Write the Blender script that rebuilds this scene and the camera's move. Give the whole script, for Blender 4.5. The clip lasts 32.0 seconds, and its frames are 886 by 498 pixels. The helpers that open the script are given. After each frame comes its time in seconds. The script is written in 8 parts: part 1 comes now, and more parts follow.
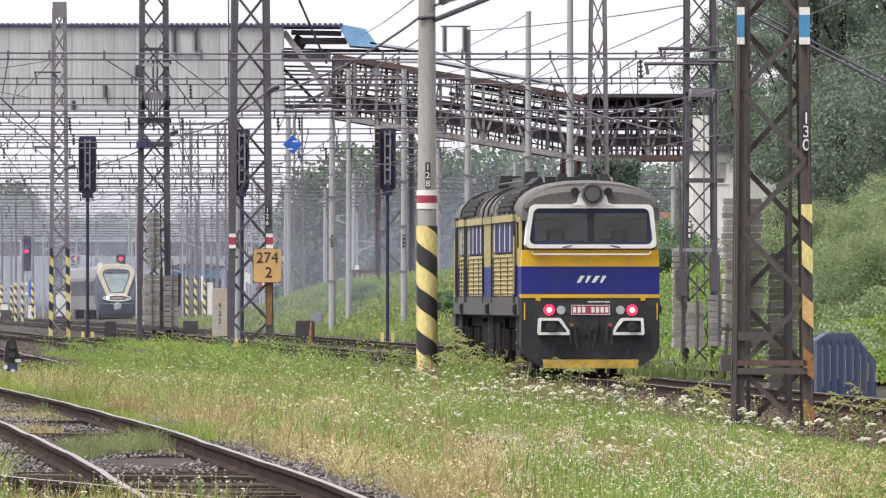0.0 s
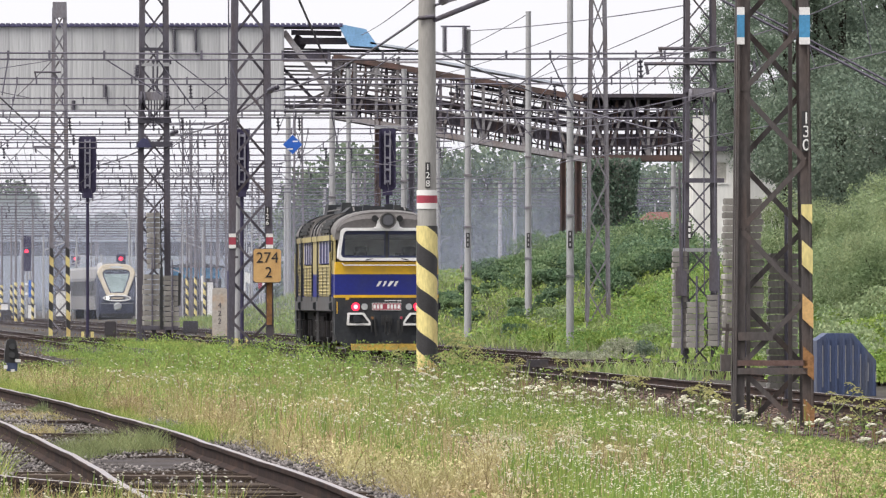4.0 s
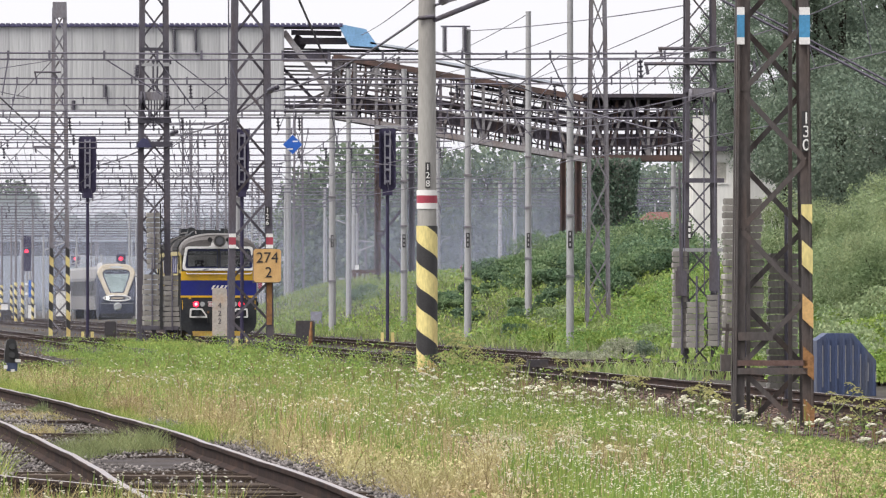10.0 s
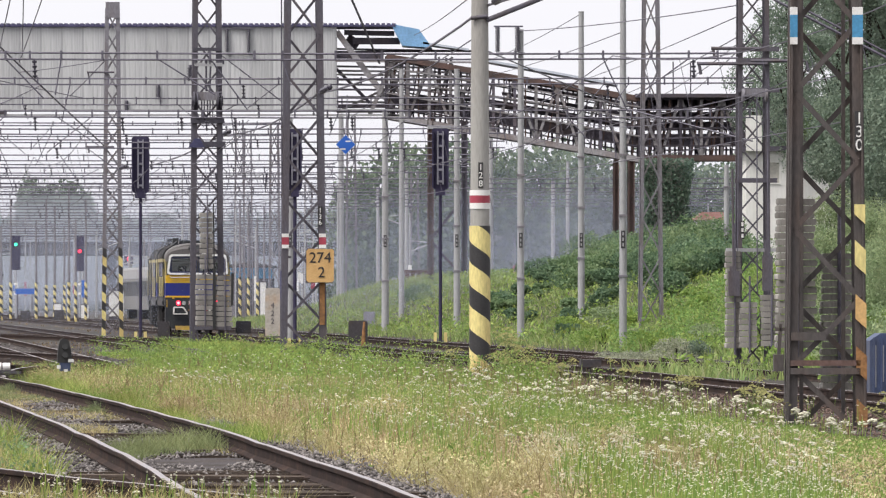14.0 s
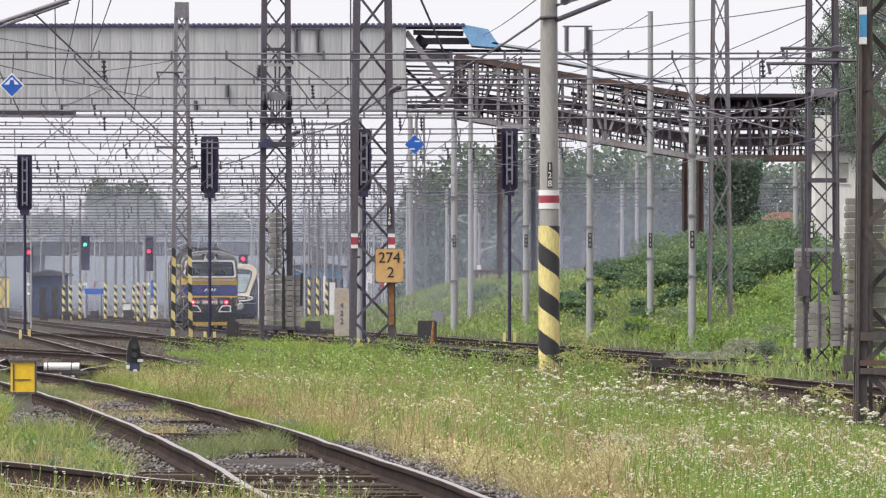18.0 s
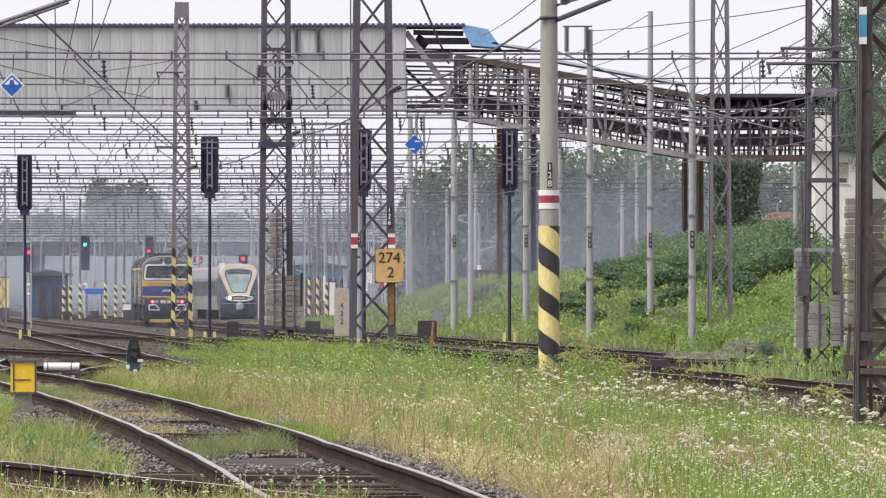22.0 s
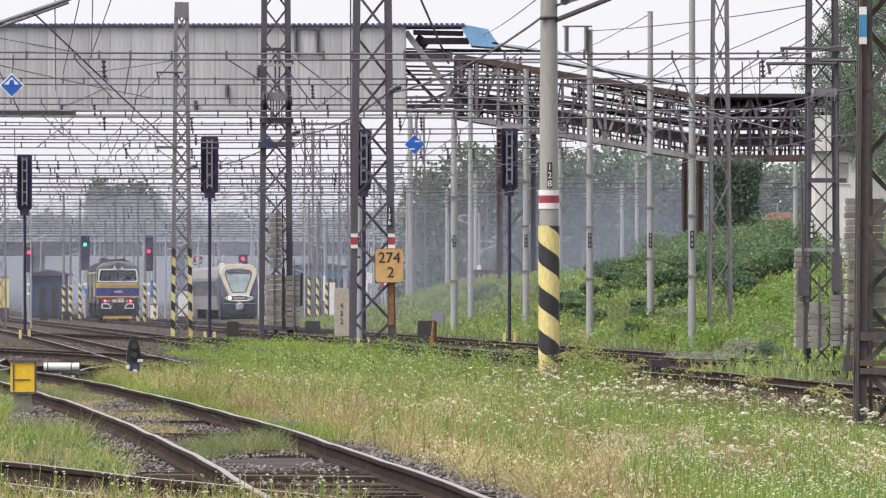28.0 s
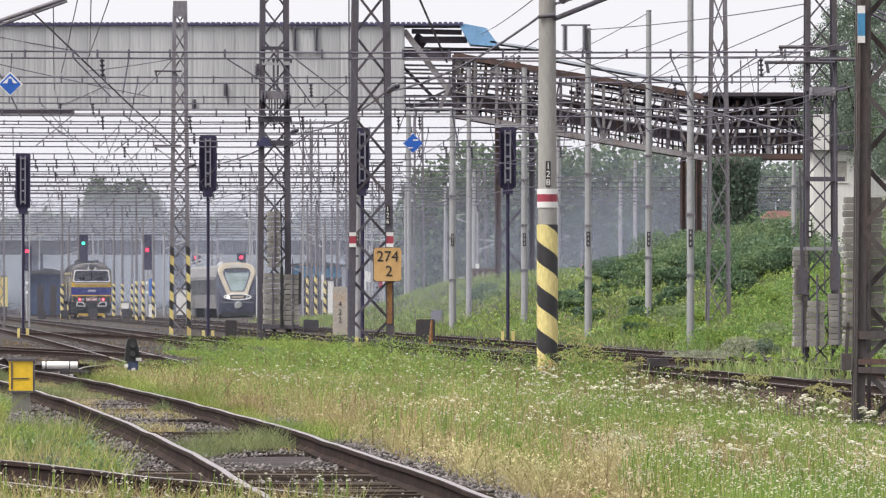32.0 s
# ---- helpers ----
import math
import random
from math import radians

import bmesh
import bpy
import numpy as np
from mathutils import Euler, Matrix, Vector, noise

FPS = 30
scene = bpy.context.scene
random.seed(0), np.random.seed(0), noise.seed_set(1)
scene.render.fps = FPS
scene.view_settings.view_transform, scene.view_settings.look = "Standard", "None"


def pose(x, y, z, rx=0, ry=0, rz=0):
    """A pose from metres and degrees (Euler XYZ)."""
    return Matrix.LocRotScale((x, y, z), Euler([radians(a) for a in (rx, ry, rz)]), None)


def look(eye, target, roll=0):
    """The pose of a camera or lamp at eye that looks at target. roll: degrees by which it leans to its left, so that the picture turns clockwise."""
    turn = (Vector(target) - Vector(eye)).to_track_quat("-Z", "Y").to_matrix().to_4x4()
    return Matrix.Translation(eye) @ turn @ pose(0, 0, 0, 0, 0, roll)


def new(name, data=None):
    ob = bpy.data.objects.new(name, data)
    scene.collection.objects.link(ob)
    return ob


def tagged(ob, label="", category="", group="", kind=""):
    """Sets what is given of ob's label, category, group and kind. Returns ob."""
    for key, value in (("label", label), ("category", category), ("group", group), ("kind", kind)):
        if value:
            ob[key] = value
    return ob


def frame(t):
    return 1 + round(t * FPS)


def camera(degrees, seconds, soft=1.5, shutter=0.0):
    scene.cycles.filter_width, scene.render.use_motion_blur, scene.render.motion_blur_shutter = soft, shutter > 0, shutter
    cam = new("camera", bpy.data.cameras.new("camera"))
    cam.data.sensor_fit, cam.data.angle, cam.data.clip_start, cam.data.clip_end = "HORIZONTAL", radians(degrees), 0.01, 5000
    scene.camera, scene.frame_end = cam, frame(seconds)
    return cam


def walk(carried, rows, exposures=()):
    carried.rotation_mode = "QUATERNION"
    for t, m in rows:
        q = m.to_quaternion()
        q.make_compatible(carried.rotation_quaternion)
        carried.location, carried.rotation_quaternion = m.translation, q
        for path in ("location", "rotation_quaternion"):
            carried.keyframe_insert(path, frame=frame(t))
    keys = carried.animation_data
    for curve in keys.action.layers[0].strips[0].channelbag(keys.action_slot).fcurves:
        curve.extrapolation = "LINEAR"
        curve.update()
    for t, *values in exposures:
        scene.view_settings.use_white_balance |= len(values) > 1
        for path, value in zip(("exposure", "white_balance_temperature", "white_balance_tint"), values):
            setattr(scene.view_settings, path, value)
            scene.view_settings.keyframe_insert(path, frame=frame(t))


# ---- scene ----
# camera on a tripod beside the yard: a long lens, one short pan to the left
cam = camera(6.902, 32.0, soft=1.25)
EYE = 1.68


def aim(pan, rise):
    # pan and rise in milliradians from the first view
    return pose(0, 0, EYE, 90 + math.degrees((6.54 + rise) / 1000), 0, math.degrees(pan / 1000))


walk(cam, [(0, aim(0, 0)), (13.0, aim(0, 0)), (13.6, aim(0, 0)), (13.7, aim(0, 0)), (13.8, aim(0.4, 0)), (13.9, aim(2.4, 0)), (14.0, aim(7.2, 0)), (14.1, aim(11.2, 0)),
           (14.2, aim(15.0, 0)), (14.3, aim(16.8, 0)), (14.4, aim(16.85, 0)), (14.5, aim(16.8, 0)), (15.5, aim(16.65, 0)),
           (16.5, aim(16.61, 0)), (20, aim(16.61, 0)), (28, aim(16.6, 0)), (28.5, aim(16.58, 0.03)), (29, aim(16.56, 0.12)), (29.5, aim(16.58, 0.25)),
           (30, aim(16.55, 0.34)), (30.5, aim(16.54, 0.25)), (31, aim(16.5, 0.22)), (31.5, aim(16.44, 0.06)), (32, aim(16.38, -0.17))],
     exposures=[(0, 0.34), (0.7, 0.30), (13.7, 0.30), (14.3, 0.22), (32, 0.22)])

# ---- light: a bright overcast sky ----
world = bpy.data.worlds.new("overcast_sky")
scene.world = world
world.use_nodes = True
wn, wl = world.node_tree.nodes, world.node_tree.links
bg = wn["Background"]
sky = wn.new("ShaderNodeTexSky")
sky.sky_type, sky.sun_disc, sky.sun_elevation, sky.sun_rotation = "NISHITA", False, radians(52), radians(-65)
sky.air_density, sky.dust_density = 1.5, 4.0
dull = wn.new("ShaderNodeHueSaturation")
dull.inputs["Saturation"].default_value = 0.12
wl.new(sky.outputs["Color"], dull.inputs["Color"])
cloud = wn.new("ShaderNodeMix")
cloud.data_type = "RGBA"
cloud.inputs["Factor"].default_value = 0.8
cloud.inputs["B"].default_value = (9.08, 9.0, 9.5, 1)
wl.new(dull.outputs["Color"], cloud.inputs["A"])
wl.new(cloud.outputs["Result"], bg.inputs["Color"])
bg.inputs["Strength"].default_value = 0.104
sun = new("sun", bpy.data.lights.new("sun", "SUN"))
sun.data.energy, sun.data.angle, sun.data.color = 3.4, radians(25), (1.0, 0.955, 0.9)
sun.matrix_world = look((0, 0, 0), (0.55, 0.35, -1.0))


# ---- materials ----
def material(name, colour, rough=0.7, metal=0.0, vary=0.25, scale=3.0, fine=40.0, bump=0.0, second=None, patch=0.5, per="object", spread=0.0,
             streak=(1, 1, 1), coord="Object", glow=0.0):
    # colour with stains at one scale and grain at another; 'second' is the stain's colour; 'spread' varies piece by piece
    m = bpy.data.materials.new(name)
    m.use_nodes = True
    n, l = m.node_tree.nodes, m.node_tree.links
    b = n["Principled BSDF"]
    tc = n.new("ShaderNodeTexCoord")
    mp = n.new("ShaderNodeMapping")
    mp.inputs["Scale"].default_value = streak
    l.new(tc.outputs[coord], mp.inputs["Vector"])
    big, small = n.new("ShaderNodeTexNoise"), n.new("ShaderNodeTexNoise")
    big.inputs["Scale"].default_value, big.inputs["Detail"].default_value = scale, 4
    small.inputs["Scale"].default_value, small.inputs["Detail"].default_value = fine, 3
    for t in (big, small):
        l.new(mp.outputs["Vector"], t.inputs["Vector"])
    ramp = n.new("ShaderNodeMapRange")
    ramp.inputs["From Min"].default_value, ramp.inputs["From Max"].default_value = patch - 0.12, patch + 0.16
    l.new(big.outputs["Fac"], ramp.inputs["Value"])
    mix = n.new("ShaderNodeMix")
    mix.data_type = "RGBA"
    s = second or tuple(c * (1 - vary) for c in colour)
    mix.inputs["A"].default_value, mix.inputs["B"].default_value = (*colour, 1), (*s, 1)
    l.new(ramp.outputs["Result"], mix.inputs["Factor"])
    hsv = n.new("ShaderNodeHueSaturation")
    l.new(mix.outputs["Result"], hsv.inputs["Color"])
    val = n.new("ShaderNodeMapRange")
    val.inputs["From Min"].default_value, val.inputs["From Max"].default_value = 0.3, 0.7
    val.inputs["To Min"].default_value, val.inputs["To Max"].default_value = 1 - vary * 0.7, 1 + vary * 0.7
    l.new(small.outputs["Fac"], val.inputs["Value"])
    last = val.outputs["Result"]
    if spread:
        one = n.new("ShaderNodeObjectInfo") if per == "object" else n.new("ShaderNodeNewGeometry")
        sp = n.new("ShaderNodeMapRange")
        sp.inputs["To Min"].default_value, sp.inputs["To Max"].default_value = 1 - spread, 1 + spread
        l.new(one.outputs["Random" if per == "object" else "Random Per Island"], sp.inputs["Value"])
        mu = n.new("ShaderNodeMath")
        mu.operation = "MULTIPLY"
        l.new(last, mu.inputs[0])
        l.new(sp.outputs["Result"], mu.inputs[1])
        last = mu.outputs["Value"]
    l.new(last, hsv.inputs["Value"])
    l.new(hsv.outputs["Color"], b.inputs["Base Color"])
    b.inputs["Roughness"].default_value, b.inputs["Metallic"].default_value = rough, metal
    if rough >= 0.75:
        b.inputs["Specular IOR Level"].default_value = 0.06
    if bump:
        bp = n.new("ShaderNodeBump")
        bp.inputs["Strength"].default_value, bp.inputs["Distance"].default_value = bump, 0.02
        l.new(small.outputs["Fac"], bp.inputs["Height"])
        l.new(bp.outputs["Normal"], b.inputs["Normal"])
    return m


def leafy(name, low, high, rough=0.6, tint=None, long=1.0, patch=0.35):
    # blades and leaves: each takes its own tone between two greens
    m = bpy.data.materials.new(name)
    m.use_nodes = True
    n, l = m.node_tree.nodes, m.node_tree.links
    b = n["Principled BSDF"]
    g = n.new("ShaderNodeNewGeometry")
    r = n.new("ShaderNodeValToRGB")
    r.color_ramp.elements[0].color, r.color_ramp.elements[1].color = (*low, 1), (*high, 1)
    if tint:
        e = r.color_ramp.elements.new(0.86)
        e.color = (*high, 1)
        r.color_ramp.elements[2].color = (*tint, 1)
    l.new(g.outputs["Random Per Island"], r.inputs["Fac"])
    tc, nz = n.new("ShaderNodeTexCoord"), n.new("ShaderNodeTexNoise")
    mp = n.new("ShaderNodeMapping")
    mp.inputs["Scale"].default_value = (1, long, 1)
    l.new(tc.outputs["Object"], mp.inputs["Vector"])
    nz.inputs["Scale"].default_value = patch
    l.new(mp.outputs["Vector"], nz.inputs["Vector"])
    mr, h = n.new("ShaderNodeMapRange"), n.new("ShaderNodeHueSaturation")
    mr.inputs["From Min"].default_value, mr.inputs["From Max"].default_value = 0.3, 0.7
    mr.inputs["To Min"].default_value, mr.inputs["To Max"].default_value = 0.72, 1.25
    l.new(nz.outputs["Fac"], mr.inputs["Value"])
    l.new(mr.outputs["Result"], h.inputs["Value"])
    l.new(r.outputs["Color"], h.inputs["Color"])
    # patches that have begun to yellow
    n2, m2 = n.new("ShaderNodeTexNoise"), n.new("ShaderNodeMapRange")
    n2.inputs["Scale"].default_value = patch * 2.4
    l.new(mp.outputs["Vector"], n2.inputs["Vector"])
    m2.inputs["From Min"].default_value, m2.inputs["From Max"].default_value = 0.3, 0.7
    m2.inputs["To Min"].default_value, m2.inputs["To Max"].default_value = 0.525, 0.47
    l.new(n2.outputs["Fac"], m2.inputs["Value"])
    l.new(m2.outputs["Result"], h.inputs["Hue"])
    l.new(h.outputs["Color"], b.inputs["Base Color"])
    b.inputs["Roughness"].default_value = rough
    b.inputs["Specular IOR Level"].default_value = 0.25
    # light also passes through the thin leaf
    tl, mx = n.new("ShaderNodeBsdfTranslucent"), n.new("ShaderNodeMixShader")
    mx.inputs["Fac"].default_value = 0.38
    l.new(h.outputs["Color"], tl.inputs["Color"])
    l.new(b.outputs["BSDF"], mx.inputs[1])
    l.new(tl.outputs["BSDF"], mx.inputs[2])
    l.new(mx.outputs["Shader"], n["Material Output"].inputs["Surface"])
    return m


def glowing(name, colour, power):
    m = bpy.data.materials.new(name)
    m.use_nodes = True
    b = m.node_tree.nodes["Principled BSDF"]
    b.inputs["Base Color"].default_value = (*colour, 1)
    b.inputs["Emission Color"].default_value = (*colour, 1)
    b.inputs["Emission Strength"].default_value = power
    return m


def glass(name, colour, rough=0.06):
    m = bpy.data.materials.new(name)
    m.use_nodes = True
    b = m.node_tree.nodes["Principled BSDF"]
    b.inputs["Base Color"].default_value = (*colour, 1)
    b.inputs["Roughness"].default_value = rough
    b.inputs["Transmission Weight"].default_value = 1.0
    b.inputs["IOR"].default_value = 1.45
    return m


STEEL = material("grey_mast_paint", (0.205, 0.195, 0.22), 0.65, 0.05, 0.3, 2.0, 30, second=(0.155, 0.13, 0.125), patch=0.58, streak=(1, 1, 0.3))
# purple cast mixed into this paint stands in for haze and lens fringing
STEEL_DARK = material("haze_tinted_mast_paint", (0.092, 0.085, 0.106), 0.65, 0.05, 0.3, 2.0, 30, second=(0.088, 0.07, 0.072), patch=0.58, streak=(1, 1, 0.3))
STEEL_PALE = material("galvanised_steel", (0.36, 0.36, 0.37), 0.6, 0.1, 0.16, 1.5, 25, second=(0.31, 0.305, 0.305), patch=0.6, streak=(1, 1, 0.25))
RUST = material("rusty_steel", (0.155, 0.102, 0.09), 0.85, 0.15, 0.35, 1.4, 22, second=(0.10, 0.08, 0.075), patch=0.5)
RUST_ORANGE = material("orange_rust", (0.31, 0.165, 0.075), 0.85, 0.0, 0.35, 5.0, 30, second=(0.16, 0.09, 0.055), patch=0.55)
CONCRETE = material("concrete", (0.38, 0.365, 0.34), 0.9, 0, 0.26, 1.6, 20, bump=0.4, second=(0.21, 0.195, 0.18), patch=0.52, spread=0.2, streak=(1, 1, 0.35))
POLE_GREY = material("pole_concrete", (0.36, 0.35, 0.33), 0.8, 0, 0.14, 1.5, 24, bump=0.15, second=(0.27, 0.25, 0.235), patch=0.58, streak=(1, 1, 0.18))
YELLOW = material("warning_yellow", (0.72, 0.61, 0.25), 0.55, 0, 0.22, 1.6, 24, second=(0.50, 0.35, 0.13), patch=0.57, streak=(1, 1, 0.3))
BLACK = material("warning_black", (0.036, 0.034, 0.036), 0.55, 0, 0.3, 3, 30)
WHITE = material("white_paint", (0.78, 0.77, 0.75), 0.5, 0, 0.12, 3, 30, second=(0.6, 0.58, 0.54), patch=0.62)
RED = material("red_paint", (0.37, 0.05, 0.08), 0.5, 0, 0.2, 3, 30)
SKYBLUE = material("light_blue_paint", (0.07, 0.28, 0.50), 0.5, 0, 0.2, 3, 30)
SIGNBLUE = material("sign_blue", (0.02, 0.12, 0.52), 0.4, 0, 0.1, 3, 30)
OCHRE = material("faded_ochre_board", (0.62, 0.39, 0.16), 0.7, 0, 0.18, 2.2, 30, second=(0.48, 0.27, 0.1), patch=0.58)
INK = material("black_lettering", (0.02, 0.02, 0.025), 0.6, 0, 0.2, 4, 30)
CABINET = material("cabinet_dark", (0.045, 0.04, 0.045), 0.7, 0.1, 0.3, 2, 15, second=(0.08, 0.06, 0.05), patch=0.58)
RUBBER = material("black_rubber", (0.026, 0.026, 0.027), 0.6, 0, 0.2, 4, 20)
# the wires' purple tone likewise carries distance haze in its colour
WIRE = material("wire_dark", (0.135, 0.125, 0.16), 0.6, 0.1, 0.3, 2, 20)
PORCELAIN = material("brown_insulator", (0.055, 0.05, 0.07), 0.3, 0, 0.2, 3, 30)
BALLAST = material("ballast_stone", (0.168, 0.15, 0.146), 0.95, 0, 0.3, 6, 60, bump=0.5, spread=0.45, per="island")
RAILSIDE = material("rusty_rail_web", (0.034, 0.025, 0.023), 0.85, 0.1, 0.35, 2.5, 30, second=(0.062, 0.04, 0.033), patch=0.55)
RAILTOP = material("polished_rail_head", (0.396, 0.36, 0.367), 0.4, 0.8, 0.15, 1.2, 20, second=(0.45, 0.38, 0.34), patch=0.6)
SLEEPER = material("tarred_sleeper_wood", (0.066, 0.051, 0.043), 0.9, 0, 0.4, 2.0, 18, bump=0.6, second=(0.14, 0.112, 0.09), patch=0.55, spread=0.3, streak=(0.5, 6, 6))
BARK = material("tree_bark", (0.055, 0.047, 0.04), 0.95, 0, 0.3, 3, 25, bump=0.5)
EARTH = material("yard_ground", (0.075, 0.067, 0.066), 1.0, 0, 0.4, 0.25, 3.5, second=(0.06, 0.057, 0.046), patch=0.5)


# ---- building helpers ----
class Mesh:
    """Collects corners and faces of one part."""

    def __init__(self):
        self.v, self.f, self.mats, self.mi, self.cur, self.smooth = [], [], [], [], 0, []

    def use(self, m):
        if m not in self.mats:
            self.mats.append(m)
        self.cur = self.mats.index(m)
        return self

    def add(self, verts, faces, smooth=False):
        o = len(self.v)
        self.v += [tuple(p) for p in verts]
        for f in faces:
            self.f.append(tuple(i + o for i in f))
            self.mi.append(self.cur)
            self.smooth.append(smooth)

    def box(self, x0, x1, y0, y1, z0, z1):
        self.add([(x0, y0, z0), (x1, y0, z0), (x1, y1, z0), (x0, y1, z0), (x0, y0, z1), (x1, y0, z1), (x1, y1, z1), (x0, y1, z1)],
                 [(0, 3, 2, 1), (4, 5, 6, 7), (0, 1, 5, 4), (1, 2, 6, 5), (2, 3, 7, 6), (3, 0, 4, 7)])

    def beam(self, a, b, w, d, up=(0, 0, 1)):
        a, b = Vector(a), Vector(b)
        t = (b - a).normalized()
        u = Vector(up)
        if abs(t.dot(u)) > 0.95:
            u = Vector((0, 1, 0))
        s = t.cross(u).normalized()
        u = s.cross(t).normalized()
        c = [s * (i * w / 2) + u * (j * d / 2) for i, j in ((-1, -1), (1, -1), (1, 1), (-1, 1))]
        self.add([a + q for q in c] + [b + q for q in c], [(3, 2, 1, 0), (4, 5, 6, 7), (0, 1, 5, 4), (1, 2, 6, 5), (2, 3, 7, 6), (3, 0, 4, 7)])

    def rod(self, pts, r, n=5, caps=True, r2=None):
        pts = [Vector(p) for p in pts]
        rings = []
        for i, p in enumerate(pts):
            t = (pts[min(i + 1, len(pts) - 1)] - pts[max(i - 1, 0)]).normalized()
            u = Vector((0, 0, 1)) if abs(t.z) < 0.9 else Vector((0, 1, 0))
            s = t.cross(u).normalized()
            u = s.cross(t)
            rr = r if r2 is None else r + (r2 - r) * i / (len(pts) - 1)
            rings.append([p + s * (rr * math.cos(k * math.tau / n)) + u * (rr * math.sin(k * math.tau / n)) for k in range(n)])
        f = [(i * n + k, i * n + (k + 1) % n, (i + 1) * n + (k + 1) % n, (i + 1) * n + k) for i in range(len(pts) - 1) for k in range(n)]
        self.add([q for g in rings for q in g], f, n > 6)
        if caps:
            self.add(rings[0], [tuple(range(n - 1, -1, -1))])
            self.add(rings[-1], [tuple(range(n))])

    def sweep(self, profile, a, b):
        # profile of (x, z) drawn along y from a to b, closed at both ends
        n = len(profile)
        self.add([(x, a, z) for x, z in profile] + [(x, b, z) for x, z in profile],
                 [(i, (i + 1) % n, n + (i + 1) % n, n + i) for i in range(n)] + [tuple(range(n))[::-1], tuple(range(n, 2 * n))])

    def plate(self, outline, y0, y1):
        self.sweep(outline, y0, y1)

    def disc(self, x, y, z, r, depth, n=16):
        self.rod([(x, y, z), (x, y - depth, z)], r, n)

    def data(self, name):
        me = bpy.data.meshes.new(name)
        me.from_pydata(self.v, [], self.f)
        for m in self.mats:
            me.materials.append(m)
        me.polygons.foreach_set("material_index", self.mi)
        me.polygons.foreach_set("use_smooth", self.smooth)
        me.update()
        return me


def part(name, mesh, parent, label="", material=None):
    me = mesh.data(name) if isinstance(mesh, Mesh) else mesh
    if material is not None and not me.materials:
        me.materials.append(material)
    ob = new(name, me)
    ob.parent = parent
    if label:
        ob["label"] = label
    return ob


def thing(name, m, label, category, group="", kind=""):
    ob = new(name)
    ob.empty_display_size = 0.2
    ob.matrix_basis = m
    return tagged(ob, label, category, group, kind)


def solid(name, mesh, label, category, group="", kind="", m=None):
    ob = new(name, mesh.data(name))
    if m is not None:
        ob.matrix_basis = m
    return tagged(ob, label, category, group, kind)


def bars(profile_mat):
    mesh = Mesh()
    mesh.use(profile_mat)
    return mesh


def lettering(name, text, size, m, mat, parent=None, label="", depth=0.006):
    # text as a flat raised mesh, facing -y of its pose
    cu = bpy.data.curves.new(name, "FONT")
    cu.body, cu.size, cu.extrude, cu.align_x, cu.align_y = text, size, depth, "CENTER", "CENTER"
    tmp = bpy.data.objects.new(name, cu)
    scene.collection.objects.link(tmp)
    me = bpy.data.meshes.new_from_object(tmp.evaluated_get(bpy.context.evaluated_depsgraph_get()))
    bpy.data.objects.remove(tmp)
    me.materials.clear()
    me.materials.append(mat)
    ob = new(name, me)
    ob.parent = parent
    ob.matrix_basis = m @ pose(0, 0, 0, 90, 0, 0)
    if label:
        ob["label"] = label
    return ob


# ---- the lines of the tracks ----
def main_x(y):
    d = y - 159
    return 3.16 - 0.0885 * d - 0.0000217 * d * d


def main_turn(y):
    return math.degrees(math.atan(0.0885 + 0.0000434 * (y - 159)))


def near_x(y):
    # middle of the track beside the camera
    d = y - 50
    return -1.268 - 0.083 * d - 0.0003 * d * d if y < 142 else -11.446 - 0.138 * (y - 142)


# ---- ground and tracks ----
def smooth(a, b, x):
    t = min(1.0, max(0.0, (x - a) / (b - a)))
    return t * t * (3 - 2 * t)


def ground_z(x, y):
    s = x - main_x(y)
    z = -0.2
    z += 0.27 * smooth(2.4, 13.0, -s) * (1 - smooth(140, 205, y))
    z += max(2.5 * smooth(6.8, 15.0, s) * smooth(190, 370, y), 2.3 * smooth(7.5, 16.0, s) * smooth(120, 205, y)) * (1 - smooth(395, 470, y)) + 0.3 * smooth(4, 10, s) * smooth(100, 190, y) + 2.0 * smooth(22, 70, s)
    z += 0.06 * noise.noise((x * 0.3, y * 0.12, 3.1)) * smooth(2.3, 5, abs(s))
    return z


def main_line(side):
    return lambda y: main_x(y) + side


mesh = Mesh().use(EARTH)
offsets = [-2500, -900, -400, -200, -120, -80, -60, -45, -35] + [-30 + i for i in range(0, 61)] + [35, 45, 60, 80, 120, 200, 400, 900, 2500]
rows = [-400, -100, -20] + [10 + 4 * i for i in range(0, 110)] + [480, 520, 580, 650, 750, 900, 1100, 1500, 2200, 3200, 4600]
for y in rows:
    for s in offsets:
        yy = min(max(y, 0), 640)
        x = main_x(yy) + s
        mesh.v.append((x, y, ground_z(x, yy)))
w = len(offsets)
for j in range(len(rows) - 1):
    for i in range(w - 1):
        mesh.f.append((j * w + i, j * w + i + 1, (j + 1) * w + i + 1, (j + 1) * w + i))
        mesh.mi.append(0)
        mesh.smooth.append(True)
solid("ground", mesh, "weedy brown yard ground beside the tracks", "ground", kind="structure")

RAIL = [(-0.07, -0.165), (0.07, -0.165), (0.07, -0.15), (0.016, -0.125), (0.014, -0.05), (0.036, -0.035), (0.036, -0.006), (0.028, 0.0),
        (-0.028, 0.0), (-0.036, -0.006), (-0.036, -0.035), (-0.014, -0.05), (-0.016, -0.125), (-0.07, -0.15)]


